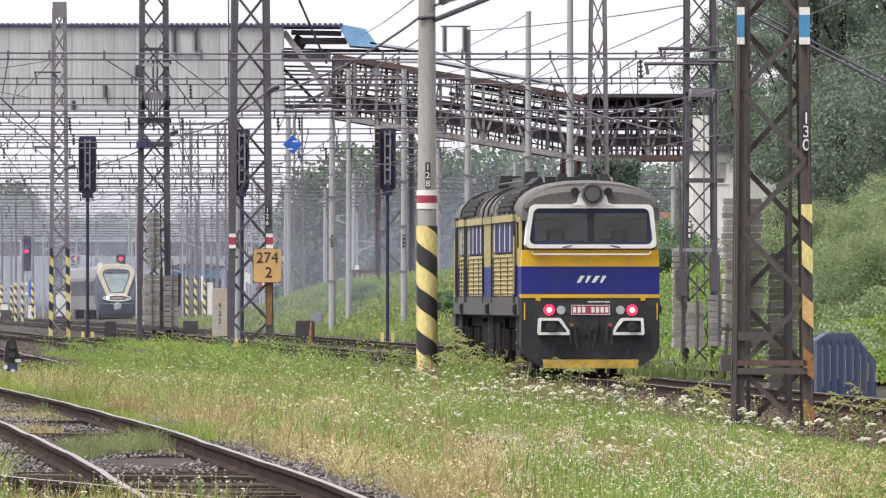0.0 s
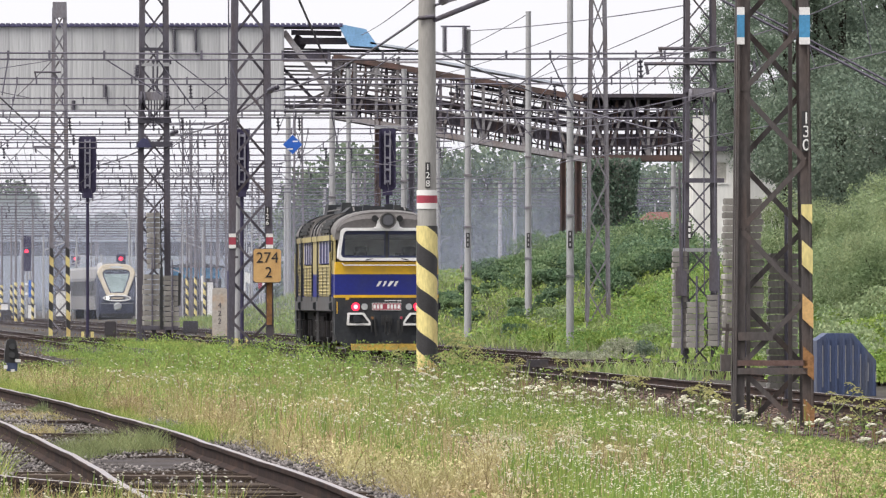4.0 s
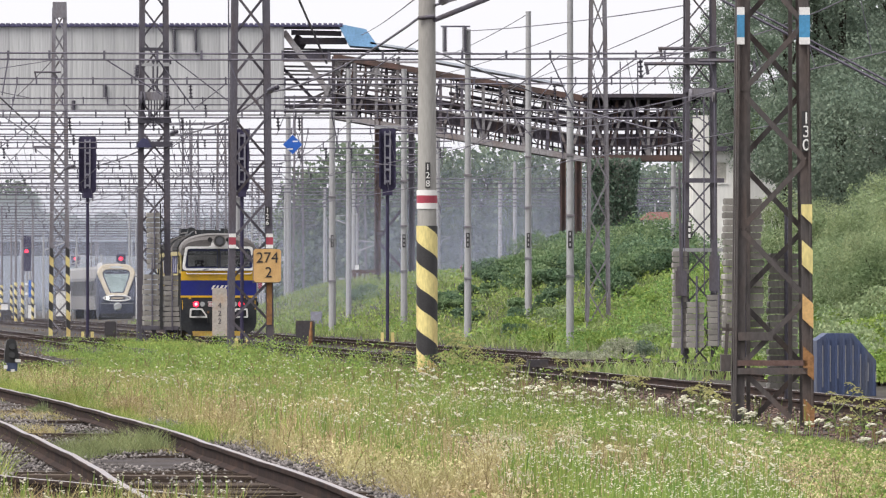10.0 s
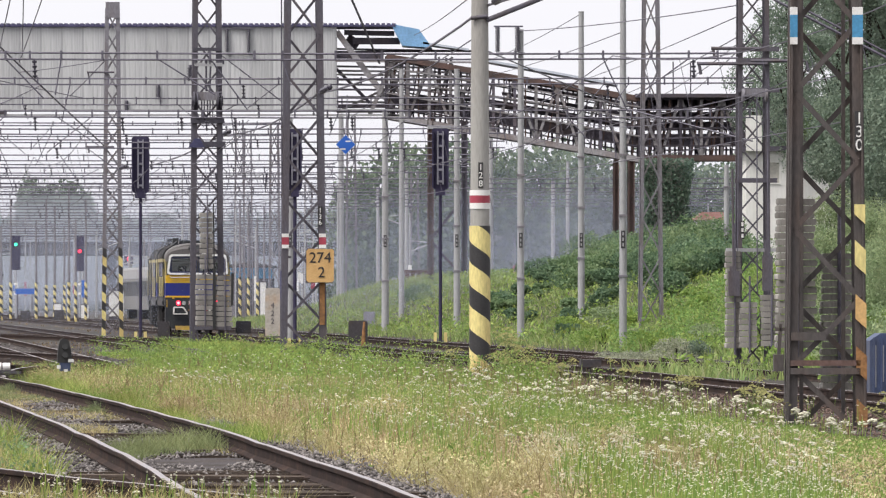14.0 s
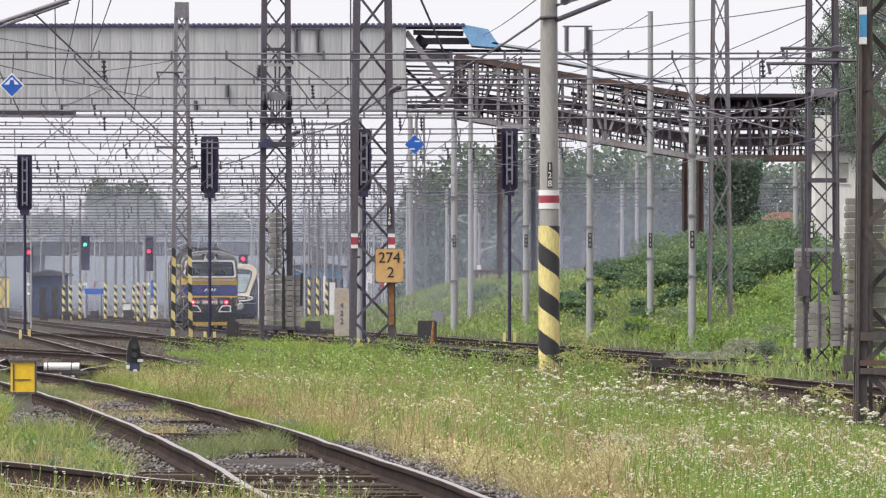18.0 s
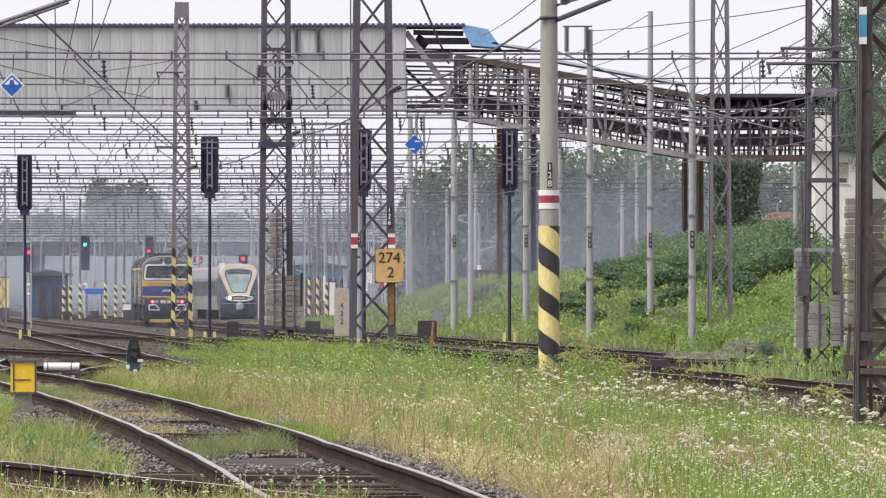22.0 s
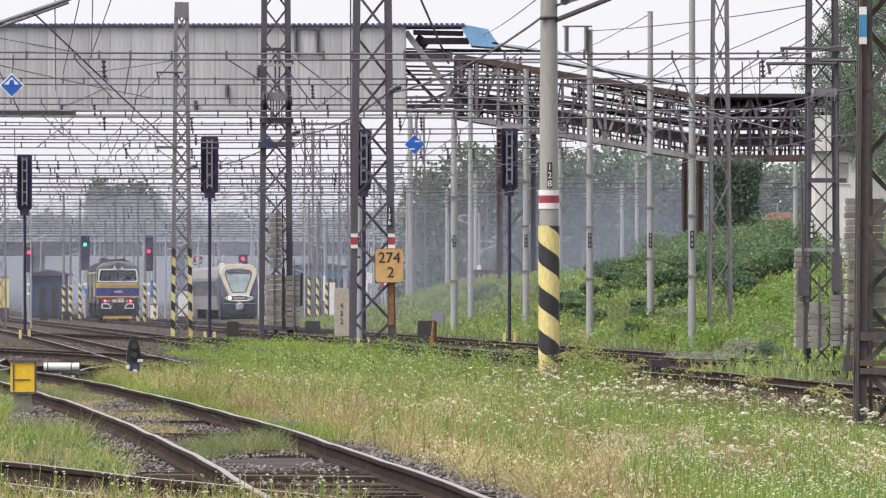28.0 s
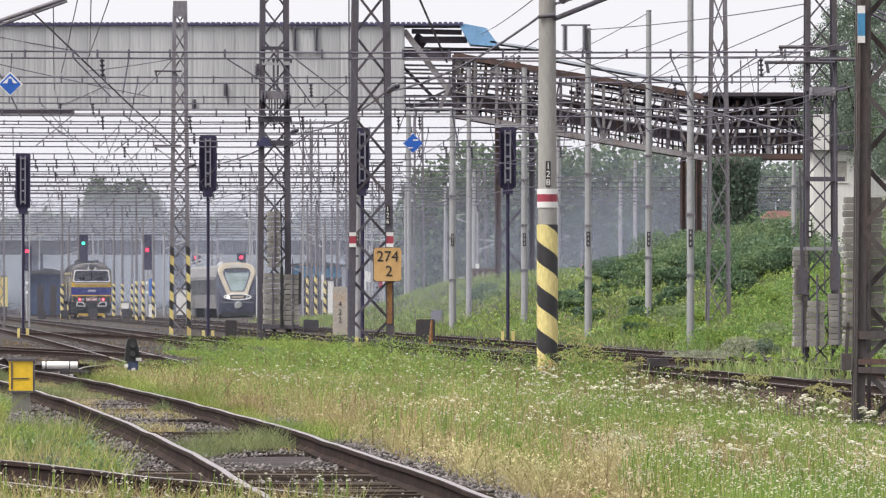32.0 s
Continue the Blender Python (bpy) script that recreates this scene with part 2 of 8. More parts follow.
def rail(line, y0, y1, z, wear=0.0, step=2.0, seed=0.0):
    mesh = Mesh().use(RAILSIDE)
    mesh.use(RAILTOP)
    n = len(RAIL)
    count = max(2, int((y1 - y0) / step) + 1)
    for i in range(count):
        y = y0 + (y1 - y0) * i / (count - 1)
        x = line(y) + wear * 0.6 * noise.noise((y * 0.35, seed, 1.5))
        zz = z + wear * (noise.noise((y * 0.22, seed, 7.5)) + 0.5 * noise.noise((y * 0.6, seed, 2.5)))
        for px, pz in RAIL:
            mesh.v.append((x + px, y, zz + pz))
    for i in range(count - 1):
        for k in range(n):
            mesh.f.append((i * n + k, i * n + (k + 1) % n, (i + 1) * n + (k + 1) % n, (i + 1) * n + k))
            mesh.mi.append(1 if k == 7 else 0)
            mesh.smooth.append(False)
    for cap in (tuple(range(n))[::-1], tuple(range((count - 1) * n, count * n))):
        mesh.f.append(cap)
        mesh.mi.append(0)
        mesh.smooth.append(False)
    return mesh


def bed(line, y0, y1, z, half=1.7, drop=0.35, step=4.0):
    mesh = Mesh().use(BALLASTBED)
    ys = [y0 + (y1 - y0) * i / max(1, int((y1 - y0) / step)) for i in range(int((y1 - y0) / step) + 1)]
    for y in ys:
        for dx, dz in ((-half - 0.7, -drop), (-half, 0), (-0.3, 0.01), (0.3, 0.01), (half, 0), (half + 0.7, -drop)):
            mesh.v.append((line(y) + dx, y, z + dz + 0.03 * noise.noise((y * 0.5, dx, z))))
    for j in range(len(ys) - 1):
        for i in range(5):
            mesh.f.append((j * 6 + i, j * 6 + i + 1, j * 6 + 7 + i, j * 6 + 6 + i))
            mesh.mi.append(0)
            mesh.smooth.append(True)
    return mesh


BALLASTBED = material("ballast_bed", (0.088, 0.08, 0.083), 1.0, 0, 0.45, 1.5, 14, bump=0.9, second=(0.065, 0.056, 0.052), patch=0.52)


def track(line, y0, y1, z, label, wear=0.0, sleepers="far", step=4.0, half=1.7):
    root = tagged(new("track"), label, "railway track", "tracks of the yard", "structure")
    part("ballast_bed", bed(line, y0, y1, z - 0.2, half), root)
    for side, seed in ((-0.753, 1.0), (0.753, 9.0)):
        part("rail", rail(lambda y: line(y) + side, y0, y1, z, wear, step, seed), root, "worn steel rail with a bright head")
    return root


sleeper_mesh = Mesh().use(SLEEPER)
sleeper_mesh.sweep([(-1.25, -0.16), (1.25, -0.16), (1.25, -0.015), (1.235, 0.0), (-1.235, 0.0), (-1.25, -0.015)], -0.12, 0.12)
sleeper_data = sleeper_mesh.data("sleeper")


def lay_sleepers(root, line, y0, y1, z, gap=0.62, chance=1.0):
    rng = random.Random(int(y0 * 7 + z * 100))
    y = y0
    while y < y1:
        if rng.random() < chance:
            ob = part("sleeper", sleeper_data, root)
            turn = math.degrees(math.atan((line(y) - line(y + 1))))
            ob.matrix_basis = pose(line(y), y, z + rng.uniform(-0.015, 0.02), rng.uniform(-1.5, 1.5), rng.uniform(-0.6, 0.6), turn + rng.uniform(-1.5, 1.5))
        y += gap


near_track = track(near_x, 40, 142, 0.31, "old siding with rust-brown worn rails on tarred wooden sleepers", 0.011, step=0.8)
lay_sleepers(near_track, near_x, 46, 65, 0.155)
lay_sleepers(near_track, near_x, 65.2, 120, 0.135, chance=0.4)
main_track = track(main_line(0), 80, 900, 0.0, "running track with dark rails half hidden by weeds", 0.01, step=3)
lay_sleepers(main_track, main_line(0), 92, 190, -0.17)
track(main_line(4.9), 160, 900, -0.02, "parallel running track of the yard", step=12)
for k, start in ((1, 258), (2, 192), (3, 175), (4, 150), (5, 150)):
    track(main_line(-1.5 - 4.75 * k), start, 900, -0.02, "parallel running track of the yard", step=12)


def bend(ya, fa, yb, fb):
    # a smooth curve from one line at ya to another at yb, tangent to both
    pa, pb, ta, tb, ln = fa(ya), fb(yb), (fa(ya) - fa(ya - 1)), (fb(yb + 1) - fb(yb)), yb - ya

    def at(y):
        t = (y - ya) / ln
        return pa * (1 + 2 * t) * (1 - t) ** 2 + ta * ln * t * (1 - t) ** 2 + pb * t * t * (3 - 2 * t) + tb * ln * t * t * (t - 1)

    return at


for goal, y0, y1 in ((-15.75, 142, 175), (-11.0, 120, 192)):
    root = tagged(new("track"), "curving yard track that joins the old siding", "railway track", "tracks of the yard", "structure")
    curve = bend(y0, near_x, y1, main_line(goal))
    m = bed(curve, y0, y1, 0.1, 1.5, 0.3)
    m.v = [(a, b, c - 0.32 * smooth(y0 + 20, y1, b) + 0.006) for a, b, c in m.v]
    part("ballast_bed", m, root)
    for side in (-0.753, 0.753):
        m = rail(lambda y: curve(y) + side, y0 + (6 if y0 < 130 else 0), y1, 0.308, 0.01, 2.0, side)
        m.v = [(a, b, c - 0.32 * smooth(y0 + 20, y1, b)) for a, b, c in m.v]
        part("rail", m, root, "worn steel rail with a bright head")


# crossovers between the yard tracks
for a, b, y0, y1 in ((-6.25, -11.0, 300, 352), (-11.0, -15.75, 205, 258), (-15.75, -20.5, 190, 246), (0.0, -6.25, 262, 322), (-20.5, -15.75, 262, 322), (4.9, 0.0, 180, 236)):
    root = tagged(new("track"), "crossover between two yard tracks", "railway track", "tracks of the yard", "structure")
    curve = bend(y0, main_line(a), y1, main_line(b))
    for side in (-0.753, 0.753):
        part("rail", rail(lambda y: curve(y) + side, y0, y1, -0.005, 0.0, 4.0, side), root, "worn steel rail with a bright head")


def branch_x(y):
    # the turnout's diverging line, which cuts across the near siding
    return -2.36 - 0.30 * (y - 53) + 0.75


root = tagged(new("turnout"), "diverging rails of a turnout with a bright worn head", "railway track", "tracks of the yard", "structure")
part("rail", rail(lambda y: branch_x(y) - 0.75, 47, 66, 0.315, 0.015, 0.6, 4.0), root, "worn steel rail with a bright head")
part("rail", rail(lambda y: branch_x(y) - 2.3, 44, 64, 0.315, 0.015, 0.6, 5.0), root, "worn steel rail with a bright head")


# ---- masts and poles of the overhead line ----
def insulator(m, a, b, r=0.07, discs=6):
    # one turned porcelain body with a rib for each disc
    a, b = Vector(a), Vector(b)
    t = (b - a).normalized()
    u = Vector((0, 0, 1)) if abs(t.z) < 0.9 else Vector((0, 1, 0))
    s = t.cross(u).normalized()
    u = s.cross(t)
    n = 8
    m.use(PORCELAIN)
    steps = [(0.0, 0.4)]
    for i in range(discs):
        steps += [((i + 0.25) / discs, 0.4), ((i + 0.32) / discs, 1.0), ((i + 0.68) / discs, 0.85), ((i + 0.75) / discs, 0.4)]
    steps.append((1.0, 0.4))
    v = [a.lerp(b, q) + (s * math.cos(k * math.tau / n) + u * math.sin(k * math.tau / n)) * (r * w) for q, w in steps for k in range(n)]
    f = [(i * n + k, i * n + (k + 1) % n, (i + 1) * n + (k + 1) % n, (i + 1) * n + k) for i in range(len(steps) - 1) for k in range(n)]
    last = (len(steps) - 1) * n
    m.add(v, f + [tuple(range(n))[::-1], tuple(range(last, last + n))])


def lattice_mast(m, height, w0, w1, depth, leg, panel, mat, label, joined=False, brace=0.05, group="overhead line masts", lo=0.0):
    root = thing("lattice_mast", m, label, "mast", group)

    def half(z):
        return (w0 + (w1 - w0) * z / height) / 2

    for sx in (-1, 1):
        for sy in (-1, 1):
            mesh = Mesh().use(mat)
            x0, x1 = sx * half(lo), sx * half(height)
            y = sy * depth / 2
            # an angle section: two thin flanges
            mesh.beam((x0, y, lo), (x1, y, height), leg, 0.018, (0, 1, 0))
            mesh.beam((x0 + sx * leg / 2 - sx * 0.009, y - sy * leg / 2, lo), (x1 + sx * leg / 2 - sx * 0.009, y - sy * leg / 2, height), 0.018, leg * 0.95, (0, 1, 0))
            part("leg", mesh, root)
    panels = int((height - lo) / panel)
    braces = Mesh().use(mat)
    for i in range(panels):
        a, b = lo + i * panel, lo + (i + 1) * panel
        for sy in (-1, 1):
            flip = 1 if (i + (sy > 0)) % 2 else -1
            y = sy * (depth / 2 + 0.014)
            mesh = braces if joined else Mesh().use(mat)
            mesh.beam((-flip * half(a), y, a), (flip * half(b), y, b), brace, 0.012, (0, 1, 0))
            if not joined:
                part("brace", mesh, root)
        for sx in (-1, 1):
            flip = 1 if (i + (sx > 0)) % 2 else -1
            mesh = braces if joined else Mesh().use(mat)
            mesh.beam((sx * half(a), -flip * depth / 2, a), (sx * half(b), flip * depth / 2, b), 0.012, brace, (0, 1, 0))
            if not joined:
                part("brace", mesh, root)
    if joined:
        part("bracing", braces, root)["kind"] = "stuff"
    return root


def band(root, name, x, y, z0, z1, w, d, mat, label=""):
    mesh = Mesh().use(mat)
    mesh.box(x - w / 2, x + w / 2, y - d / 2, y + d / 2, z0, z1)
    return part(name, mesh, root, label)


def tube_pole(m, height, r0, r1, mat, label, name="pole", group="overhead line masts"):
    root = thing(name, m, label, "pole", group)
    mesh = Mesh().use(mat)
    mesh.rod([(0, 0, -0.3), (0, 0, height)], r0, 18, True, r1)
    part("shaft", mesh, root)
    cap = Mesh().use(mat)
    cap.rod([(0, 0, height), (0, 0, height + 0.05)], r1 * 1.08, 14)
    part("cap", cap, root)
    return root


def striped_sleeve(root, r, z0, z1, period, start=0.0, dark=0.45):
    # yellow tube with black bands that wind round it once in each period
    mesh = Mesh().use(YELLOW)
    mesh.use(BLACK)
    n = 28
    for i in range(-2, int((z1 - z0) / period) + 3):
        for k, (e0, e1) in enumerate(((0, 1 - dark), (1 - dark, 1))):
            for a in range(n):
                q = []
                for t, e in ((a, e0), (a + 1, e0), (a + 1, e1), (a, e1)):
                    u = t / n - 0.5
                    ang = math.pi * (1.5 + 2 * u)
                    q.append((r * math.cos(ang), r * math.sin(ang), min(z1, max(z0, z0 + start + (i + e - u) * period))))
                if abs(q[0][2] - q[3][2]) + abs(q[1][2] - q[2][2]) > 1e-4:
                    mesh.cur = k
                    mesh.add(q, [(0, 1, 2, 3)], True)
    return part("warning_stripes", mesh, root, "diagonal yellow and black warning stripes")


def weight_stack(root, x, y, z0, z1, w, d, block=0.17, gap=0.016):
    n = max(1, int((z1 - z0) / block))
    rng = random.Random(int(x * 100 + z0 * 31 + w * 7))
    mesh = Mesh().use(CONCRETE)
    e = 0.016
    b = block - gap
    mesh.sweep([(-w / 2, e), (-w / 2 + e, 0), (w / 2 - e, 0), (w / 2, e), (w / 2, b - e), (w / 2 - e, b), (-w / 2 + e, b), (-w / 2, b - e)], -d / 2, d / 2)
    me = mesh.data("weight")
    for i in range(n):
        ob = part("weight", me, root, "grey concrete tension weight" if i == 0 else "")
        ob.matrix_basis = pose(x + rng.uniform(-0.016, 0.016), y, z0 + i * block, 0, rng.uniform(-1.0, 1.0), rng.uniform(-4, 4))
    # dark rod laid over the front stands in for the weights' shaded slot
    rod = Mesh().use(WIRE)
    rod.rod([(x + 0.03, y - d / 2 - 0.02, z0 - 0.15), (x + 0.03, y - d / 2 - 0.02, z1 + 0.6)], 0.026, 6)
    part("guide_rod", rod, root)


NEARSTEEL = material("dark_brown_mast_paint", (0.078, 0.068, 0.066), 0.7, 0, 0.3, 2.0, 30, second=(0.10, 0.07, 0.058), patch=0.58, streak=(1, 1, 0.3))
SKYCAP = material("blue_black_hood", (0.05, 0.05, 0.12), 0.6, 0, 0.2, 2, 15)
# mast with the blue and white rings, beside the running track
NW0, NW1 = 1.0, 0.72
mast = lattice_mast(pose(4.705, 105, -0.3, 0, 0, 1), 13, NW0, NW1, 0.6, 0.16, 0.98, NEARSTEEL,
                    "dark brown steel lattice mast with blue and white rings", brace=0.075)


def near_half(z):
    return 0.5 * (NW0 + (NW1 - NW0) * z / 13)


for sx in (-1, 1):
    zb = 5.28 + 0.3
    h = near_half(zb)
    for z0, z1, c in ((0, 0.1, WHITE), (0.1, 0.42, SKYBLUE), (0.42, 0.53, WHITE)):
        band(mast, "ring", sx * h - (0.03 if sx < 0 else 0), -0.36, zb + z0, zb + z1, 0.15 if sx > 0 else 0.105, 0.06, c, "white painted ring" if c is WHITE else "blue painted ring")
for zl, zr, hl, hr, c in ((-0.1, -0.24, 0.33, 0.33, RUST_ORANGE), (0.63, 0.49, 0.35, 0.35, RUST_ORANGE), (1.37, 1.23, 0.35, 0.35, OCHRE), (2.14, 2.0, 0.35, 0.35, YELLOW), (2.86, 2.72, 0.14, 0.28, YELLOW)):
    z = zl + 0.3
    h = near_half(z)
    mesh = Mesh().use(c)
    mesh.plate([(h - 0.07, z), (h + 0.082, zr + 0.3), (h + 0.082, zr + 0.3 + hr), (h - 0.07, z + hl)], -0.385, -0.31)
    part("stripe", mesh, mast, "rusty yellow warning stripe")
for gx in (-0.33, 0.27):
    band(mast, "guide_rail", gx, 0.2, 0.3, 11.5, 0.055, 0.06, NEARSTEEL)
for sx in (-1, 1):
    # the lip of each front channel catches the light
    mesh = Mesh().use(NEARSTEEL)
    mesh.beam((sx * (near_half(0) + 0.05), -0.34, 0), (sx * (near_half(13) + 0.05), -0.34, 13), 0.022, 0.06, (0, 1, 0))
    part("leg_lip", mesh, mast)
band(mast, "cross_beam", -0.02, -0.36, 0.70 + 0.3, 0.78 + 0.3, 1.0, 0.05, RUST)
band(mast, "cross_beam", -0.02, -0.36, 0.58 + 0.3, 0.67 + 0.3, 1.0, 0.05, NEARSTEEL)
band(mast, "cross_beam", -0.26, -0.36, 1.06 + 0.3, 1.18 + 0.3, 0.5, 0.05, NEARSTEEL)
mesh = Mesh().use(NEARSTEEL)
mesh.box(-0.74, -0.60, -0.2, 0.1, 0.62 + 0.3, 0.86 + 0.3)
mesh.beam((-0.67, -0.05, 0.8 + 0.3), (-0.64, -0.05, 1.3 + 0.3), 0.05, 0.05)
mesh.beam((-0.72, -0.05, 1.22 + 0.3), (-0.5, -0.05, 1.22 + 0.3), 0.05, 0.05)
part("tension_latch", mesh, mast, "dark steel latch of the tensioning gear")
band(mast, "number_plate", 0.465, -0.335, 3.75 + 0.3, 4.33 + 0.3, 0.125, 0.03, BLACK, "black plate with white digits")
for i, ch in enumerate("130"):
    lettering("digit", ch, 0.235, pose(0.465, -0.356, 4.22 + 0.3 - i * 0.19), WHITE, mast)
weight_stack(mast, -0.385, 0.75, 0.95 + 0.3, 3.14 + 0.3, 0.56, 0.5, 0.098, 0.012)
weight_stack(mast, 0.215, 0.95, 0.36 + 0.3, 2.37 + 0.3, 0.42, 0.5, 0.098, 0.012)

# round pole with the red and white ring and diagonal stripes
pole = tube_pole(pose(-0.36, 165, -0.25, 0, 0, 0), 13.5, 0.235, 0.165, POLE_GREY, "grey round steel pole with diagonal yellow and black stripes")
striped_sleeve(pole, 0.238, 0.0, 3.28 + 0.25, 0.98, 0.057, 0.47)
for z0, z1, c in ((3.66, 3.79, WHITE), (3.79, 3.96, RED), (3.96, 4.08, WHITE)):
    mesh = Mesh().use(c)
    mesh.rod([(0, 0, z0 + 0.25), (0, 0, z1 + 0.25)], 0.232, 20)
    part("ring", mesh, pole, "red painted ring" if c is RED else "white painted ring")
band(pole, "number_plate", 0.02, -0.225, 4.13 + 0.25, 4.70 + 0.25, 0.11, 0.03, BLACK, "black plate with white digits")
for i, ch in enumerate("128"):
    lettering("digit", ch, 0.2, pose(0.02, -0.243, 4.59 + 0.25 - i * 0.185), WHITE, pole)

# mast with the kilometre board
mast = lattice_mast(pose(-5.90, 225, -0.3, 0, 0, 4), 17, 1.22, 0.82, 0.8, 0.2, 1.25, STEEL_DARK,
                    "grey-brown steel lattice mast with a kilometre board", brace=0.08)
for sx in (-1, 1):
    zb = 3.17 + 0.3
    h = 0.5 * (1.22 - 0.4 * zb / 17)
    for z0, z1, c in ((0, 0.11, WHITE), (0.11, 0.34, RED), (0.34, 0.45, WHITE)):
        band(mast, "ring", sx * h, -0.42, zb + z0, zb + z1, 0.215, 0.05, c, "white painted ring" if c is WHITE else "red painted ring")
band(mast, "stripe", 0.56, -0.425, 0.83 + 0.3, 2.13 + 0.3, 0.16, 0.03, RUST_ORANGE, "rusty yellow warning stripe")
band(mast, "number_plate", 0.50, -0.43, 3.86 + 0.3, 4.45 + 0.3, 0.13, 0.03, BLACK, "black plate with white digits")
for i, ch in enumerate("126"):
    lettering("digit", ch, 0.2, pose(0.5, -0.45, 4.33 + 0.3 - i * 0.19), WHITE, mast)
gx = -6.56 - -5.90
mesh = Mesh().use(WIRE)
mesh.rod([(gx - 0.02, -0.2, 11.48), (gx, -0.2, 2.82)], 0.022, 6)
cable = part("down_cable", mesh, mast, "dark cable running down the mast")
mesh = Mesh().use(SKYCAP)
mesh.rod([(gx, -0.2, 2.79), (gx, -0.2, 1.92)], 0.055, 8)
part("cable_sleeve", mesh, cable, "dark blue sleeve")
for yy in (9.19, 7.15, 5.07, 3.17):
    band(mast, "stand_off", gx + 0.12, -0.2, yy, yy + 0.06, 0.32, 0.06, STEEL_DARK)
board = thing("kilometre_board", pose(-5.37, 224.45, 2.13, 0, 0, 3), "faded ochre kilometre board with black digits on a mast", "sign")
mesh = Mesh().use(OCHRE)
bw, bh = 0.42, 1.02
mesh.plate([(-bw + 0.06, 0), (bw - 0.06, 0), (bw, 0.06), (bw, bh - 0.06), (bw - 0.06, bh), (-bw + 0.06, bh), (-bw, bh - 0.06), (-bw, 0.06)], -0.03, 0.10)
part("panel", mesh, board)
mesh = Mesh().use(STEEL_DARK)
mesh.plate([(-bw - 0.02, -0.015), (bw - 0.03, -0.015), (bw - 0.03, bh), (-bw - 0.02, bh + 0.01)], 0.0, 0.14)
part("backing", mesh, board, "dark rusty backing sheet")
for t, x, z in (("274", -0.0, 0.74), ("2", 0.04, 0.29)):
    lettering("digits", t, 0.46, pose(x, -0.036, z), INK, board)

# mast with the tensioning gear and two stacks of weights
gear_mast = lattice_mast(pose(-11.22, 285, -0.3, 0, 0, 5), 20, 1.12, 0.8, 0.8, 0.2, 1.2, STEEL_DARK,
                         "dark steel lattice mast with tension weights and pulleys", brace=0.075)
ox = -11.22
GEAR = material("greased_gear_steel", (0.075, 0.07, 0.09), 0.6, 0.1, 0.3, 2, 20)
for zc, wd, hh in ((8.52, 1.3, 0.2), (7.60, 1.4, 0.22), (11.28, 1.12, 0.13)):
    band(gear_mast, "platform", 0.0, -0.48, zc + 0.3 - hh / 2, zc + 0.3 + hh / 2, wd, 0.12, GEAR)
band(gear_mast, "drum_yoke", 0.0, -0.5, 9.3 + 0.3, 9.62 + 0.3, 0.9, 0.3, STEEL)
for sx in (-1, 1):
    mesh = Mesh().use(GEAR)
    for q in (0.40, 0.52):
        mesh.rod([(sx * q - 0.03, -0.55, 9.28 + 0.3), (sx * q + 0.03, -0.55, 9.28 + 0.3)], 0.36, 18)
    mesh.rod([(sx * 0.36, -0.55, 9.28 + 0.3), (sx * 0.6, -0.55, 9.28 + 0.3)], 0.2, 14)
    part("pulley_wheel", mesh, gear_mast, "large grooved pulley wheel seen on edge")
    mesh = Mesh().use(GEAR)
    mesh.beam((sx * 0.5, -0.6, 9.0 + 0.3), (sx * 0.36, -0.6, 8.6 + 0.3), 0.09, 0.09, (0, 1, 0))
    part("wheel_stay", mesh, gear_mast)
for sx in (-0.22, -0.12, 0.0, 0.1, 0.2):
    mesh = Mesh().use(GEAR)
    mesh.rod([(sx, -0.56, 8.56 + 0.3), (sx * 1.05, -0.56, 9.5 + 0.3)], 0.022, 6)
    part("pull_rod", mesh, gear_mast)
band(gear_mast, "insulator_bar", 0.05, -0.5, 10.62 + 0.3, 10.76 + 0.3, 1.1, 0.1, STEEL_PALE, "pale insulator bar")
for sx in (-0.45, -0.05, 0.1, 0.6):
    mesh = Mesh().use(GEAR)
    mesh.rod([(sx, -0.5, 10.7 + 0.3), (sx, -0.5, 10.86 + 0.3)], 0.06, 8)
    part("bolt", mesh, gear_mast)
for sx in (-0.05, 0.12):
    mesh = Mesh().use(GEAR)
    mesh.rod([(sx, -0.52, 10.62 + 0.3), (sx * 0.8, -0.52, 9.65 + 0.3)], 0.035, 6)
    part("pull_rod", mesh, gear_mast)
mesh = Mesh()
insulator(mesh, (-0.72, -0.45, 10.05 + 0.3), (-0.7, -0.45, 10.6 + 0.3), 0.08, 5)
part("insulator", mesh, gear_mast, "dark ribbed insulator")
mesh = Mesh().use(SKYCAP)
mesh.plate([(-0.75, 7.47 + 0.3), (-0.1, 7.47 + 0.3), (-0.3, 7.82 + 0.3), (-0.5, 7.82 + 0.3)], -0.7, -0.5)
part("lamp_hood", mesh, gear_mast, "dark blue hood")
weight_stack(gear_mast, -11.36 - ox, -0.75, 0.58 + 0.3, 2.69 + 0.3, 0.64, 0.5, 0.2, 0.03)
weight_stack(gear_mast, -10.59 - ox, -0.8, 0.54 + 0.3, 2.56 + 0.3, 0.64, 0.5, 0.2, 0.03)
weight_stack(gear_mast, -11.27 - ox, -0.7, 2.78 + 0.3, 5.06 + 0.3, 0.5, 0.4, 0.2, 0.035)
mesh = Mesh().use(RUBBER)
mesh.beam((0.24, -1.08, 0.45 + 0.3), (0.24, -1.08, 2.8 + 0.3), 0.11, 0.06, (0, 1, 0))
mesh.beam((0.24, -1.08, 2.8 + 0.3), (0.2, -1.08, 5.3 + 0.3), 0.045, 0.045, (0, 1, 0))
part("tension_rod", mesh, gear_mast, "black flat tension rod between the weights")
mesh = Mesh().use(RUBBER)
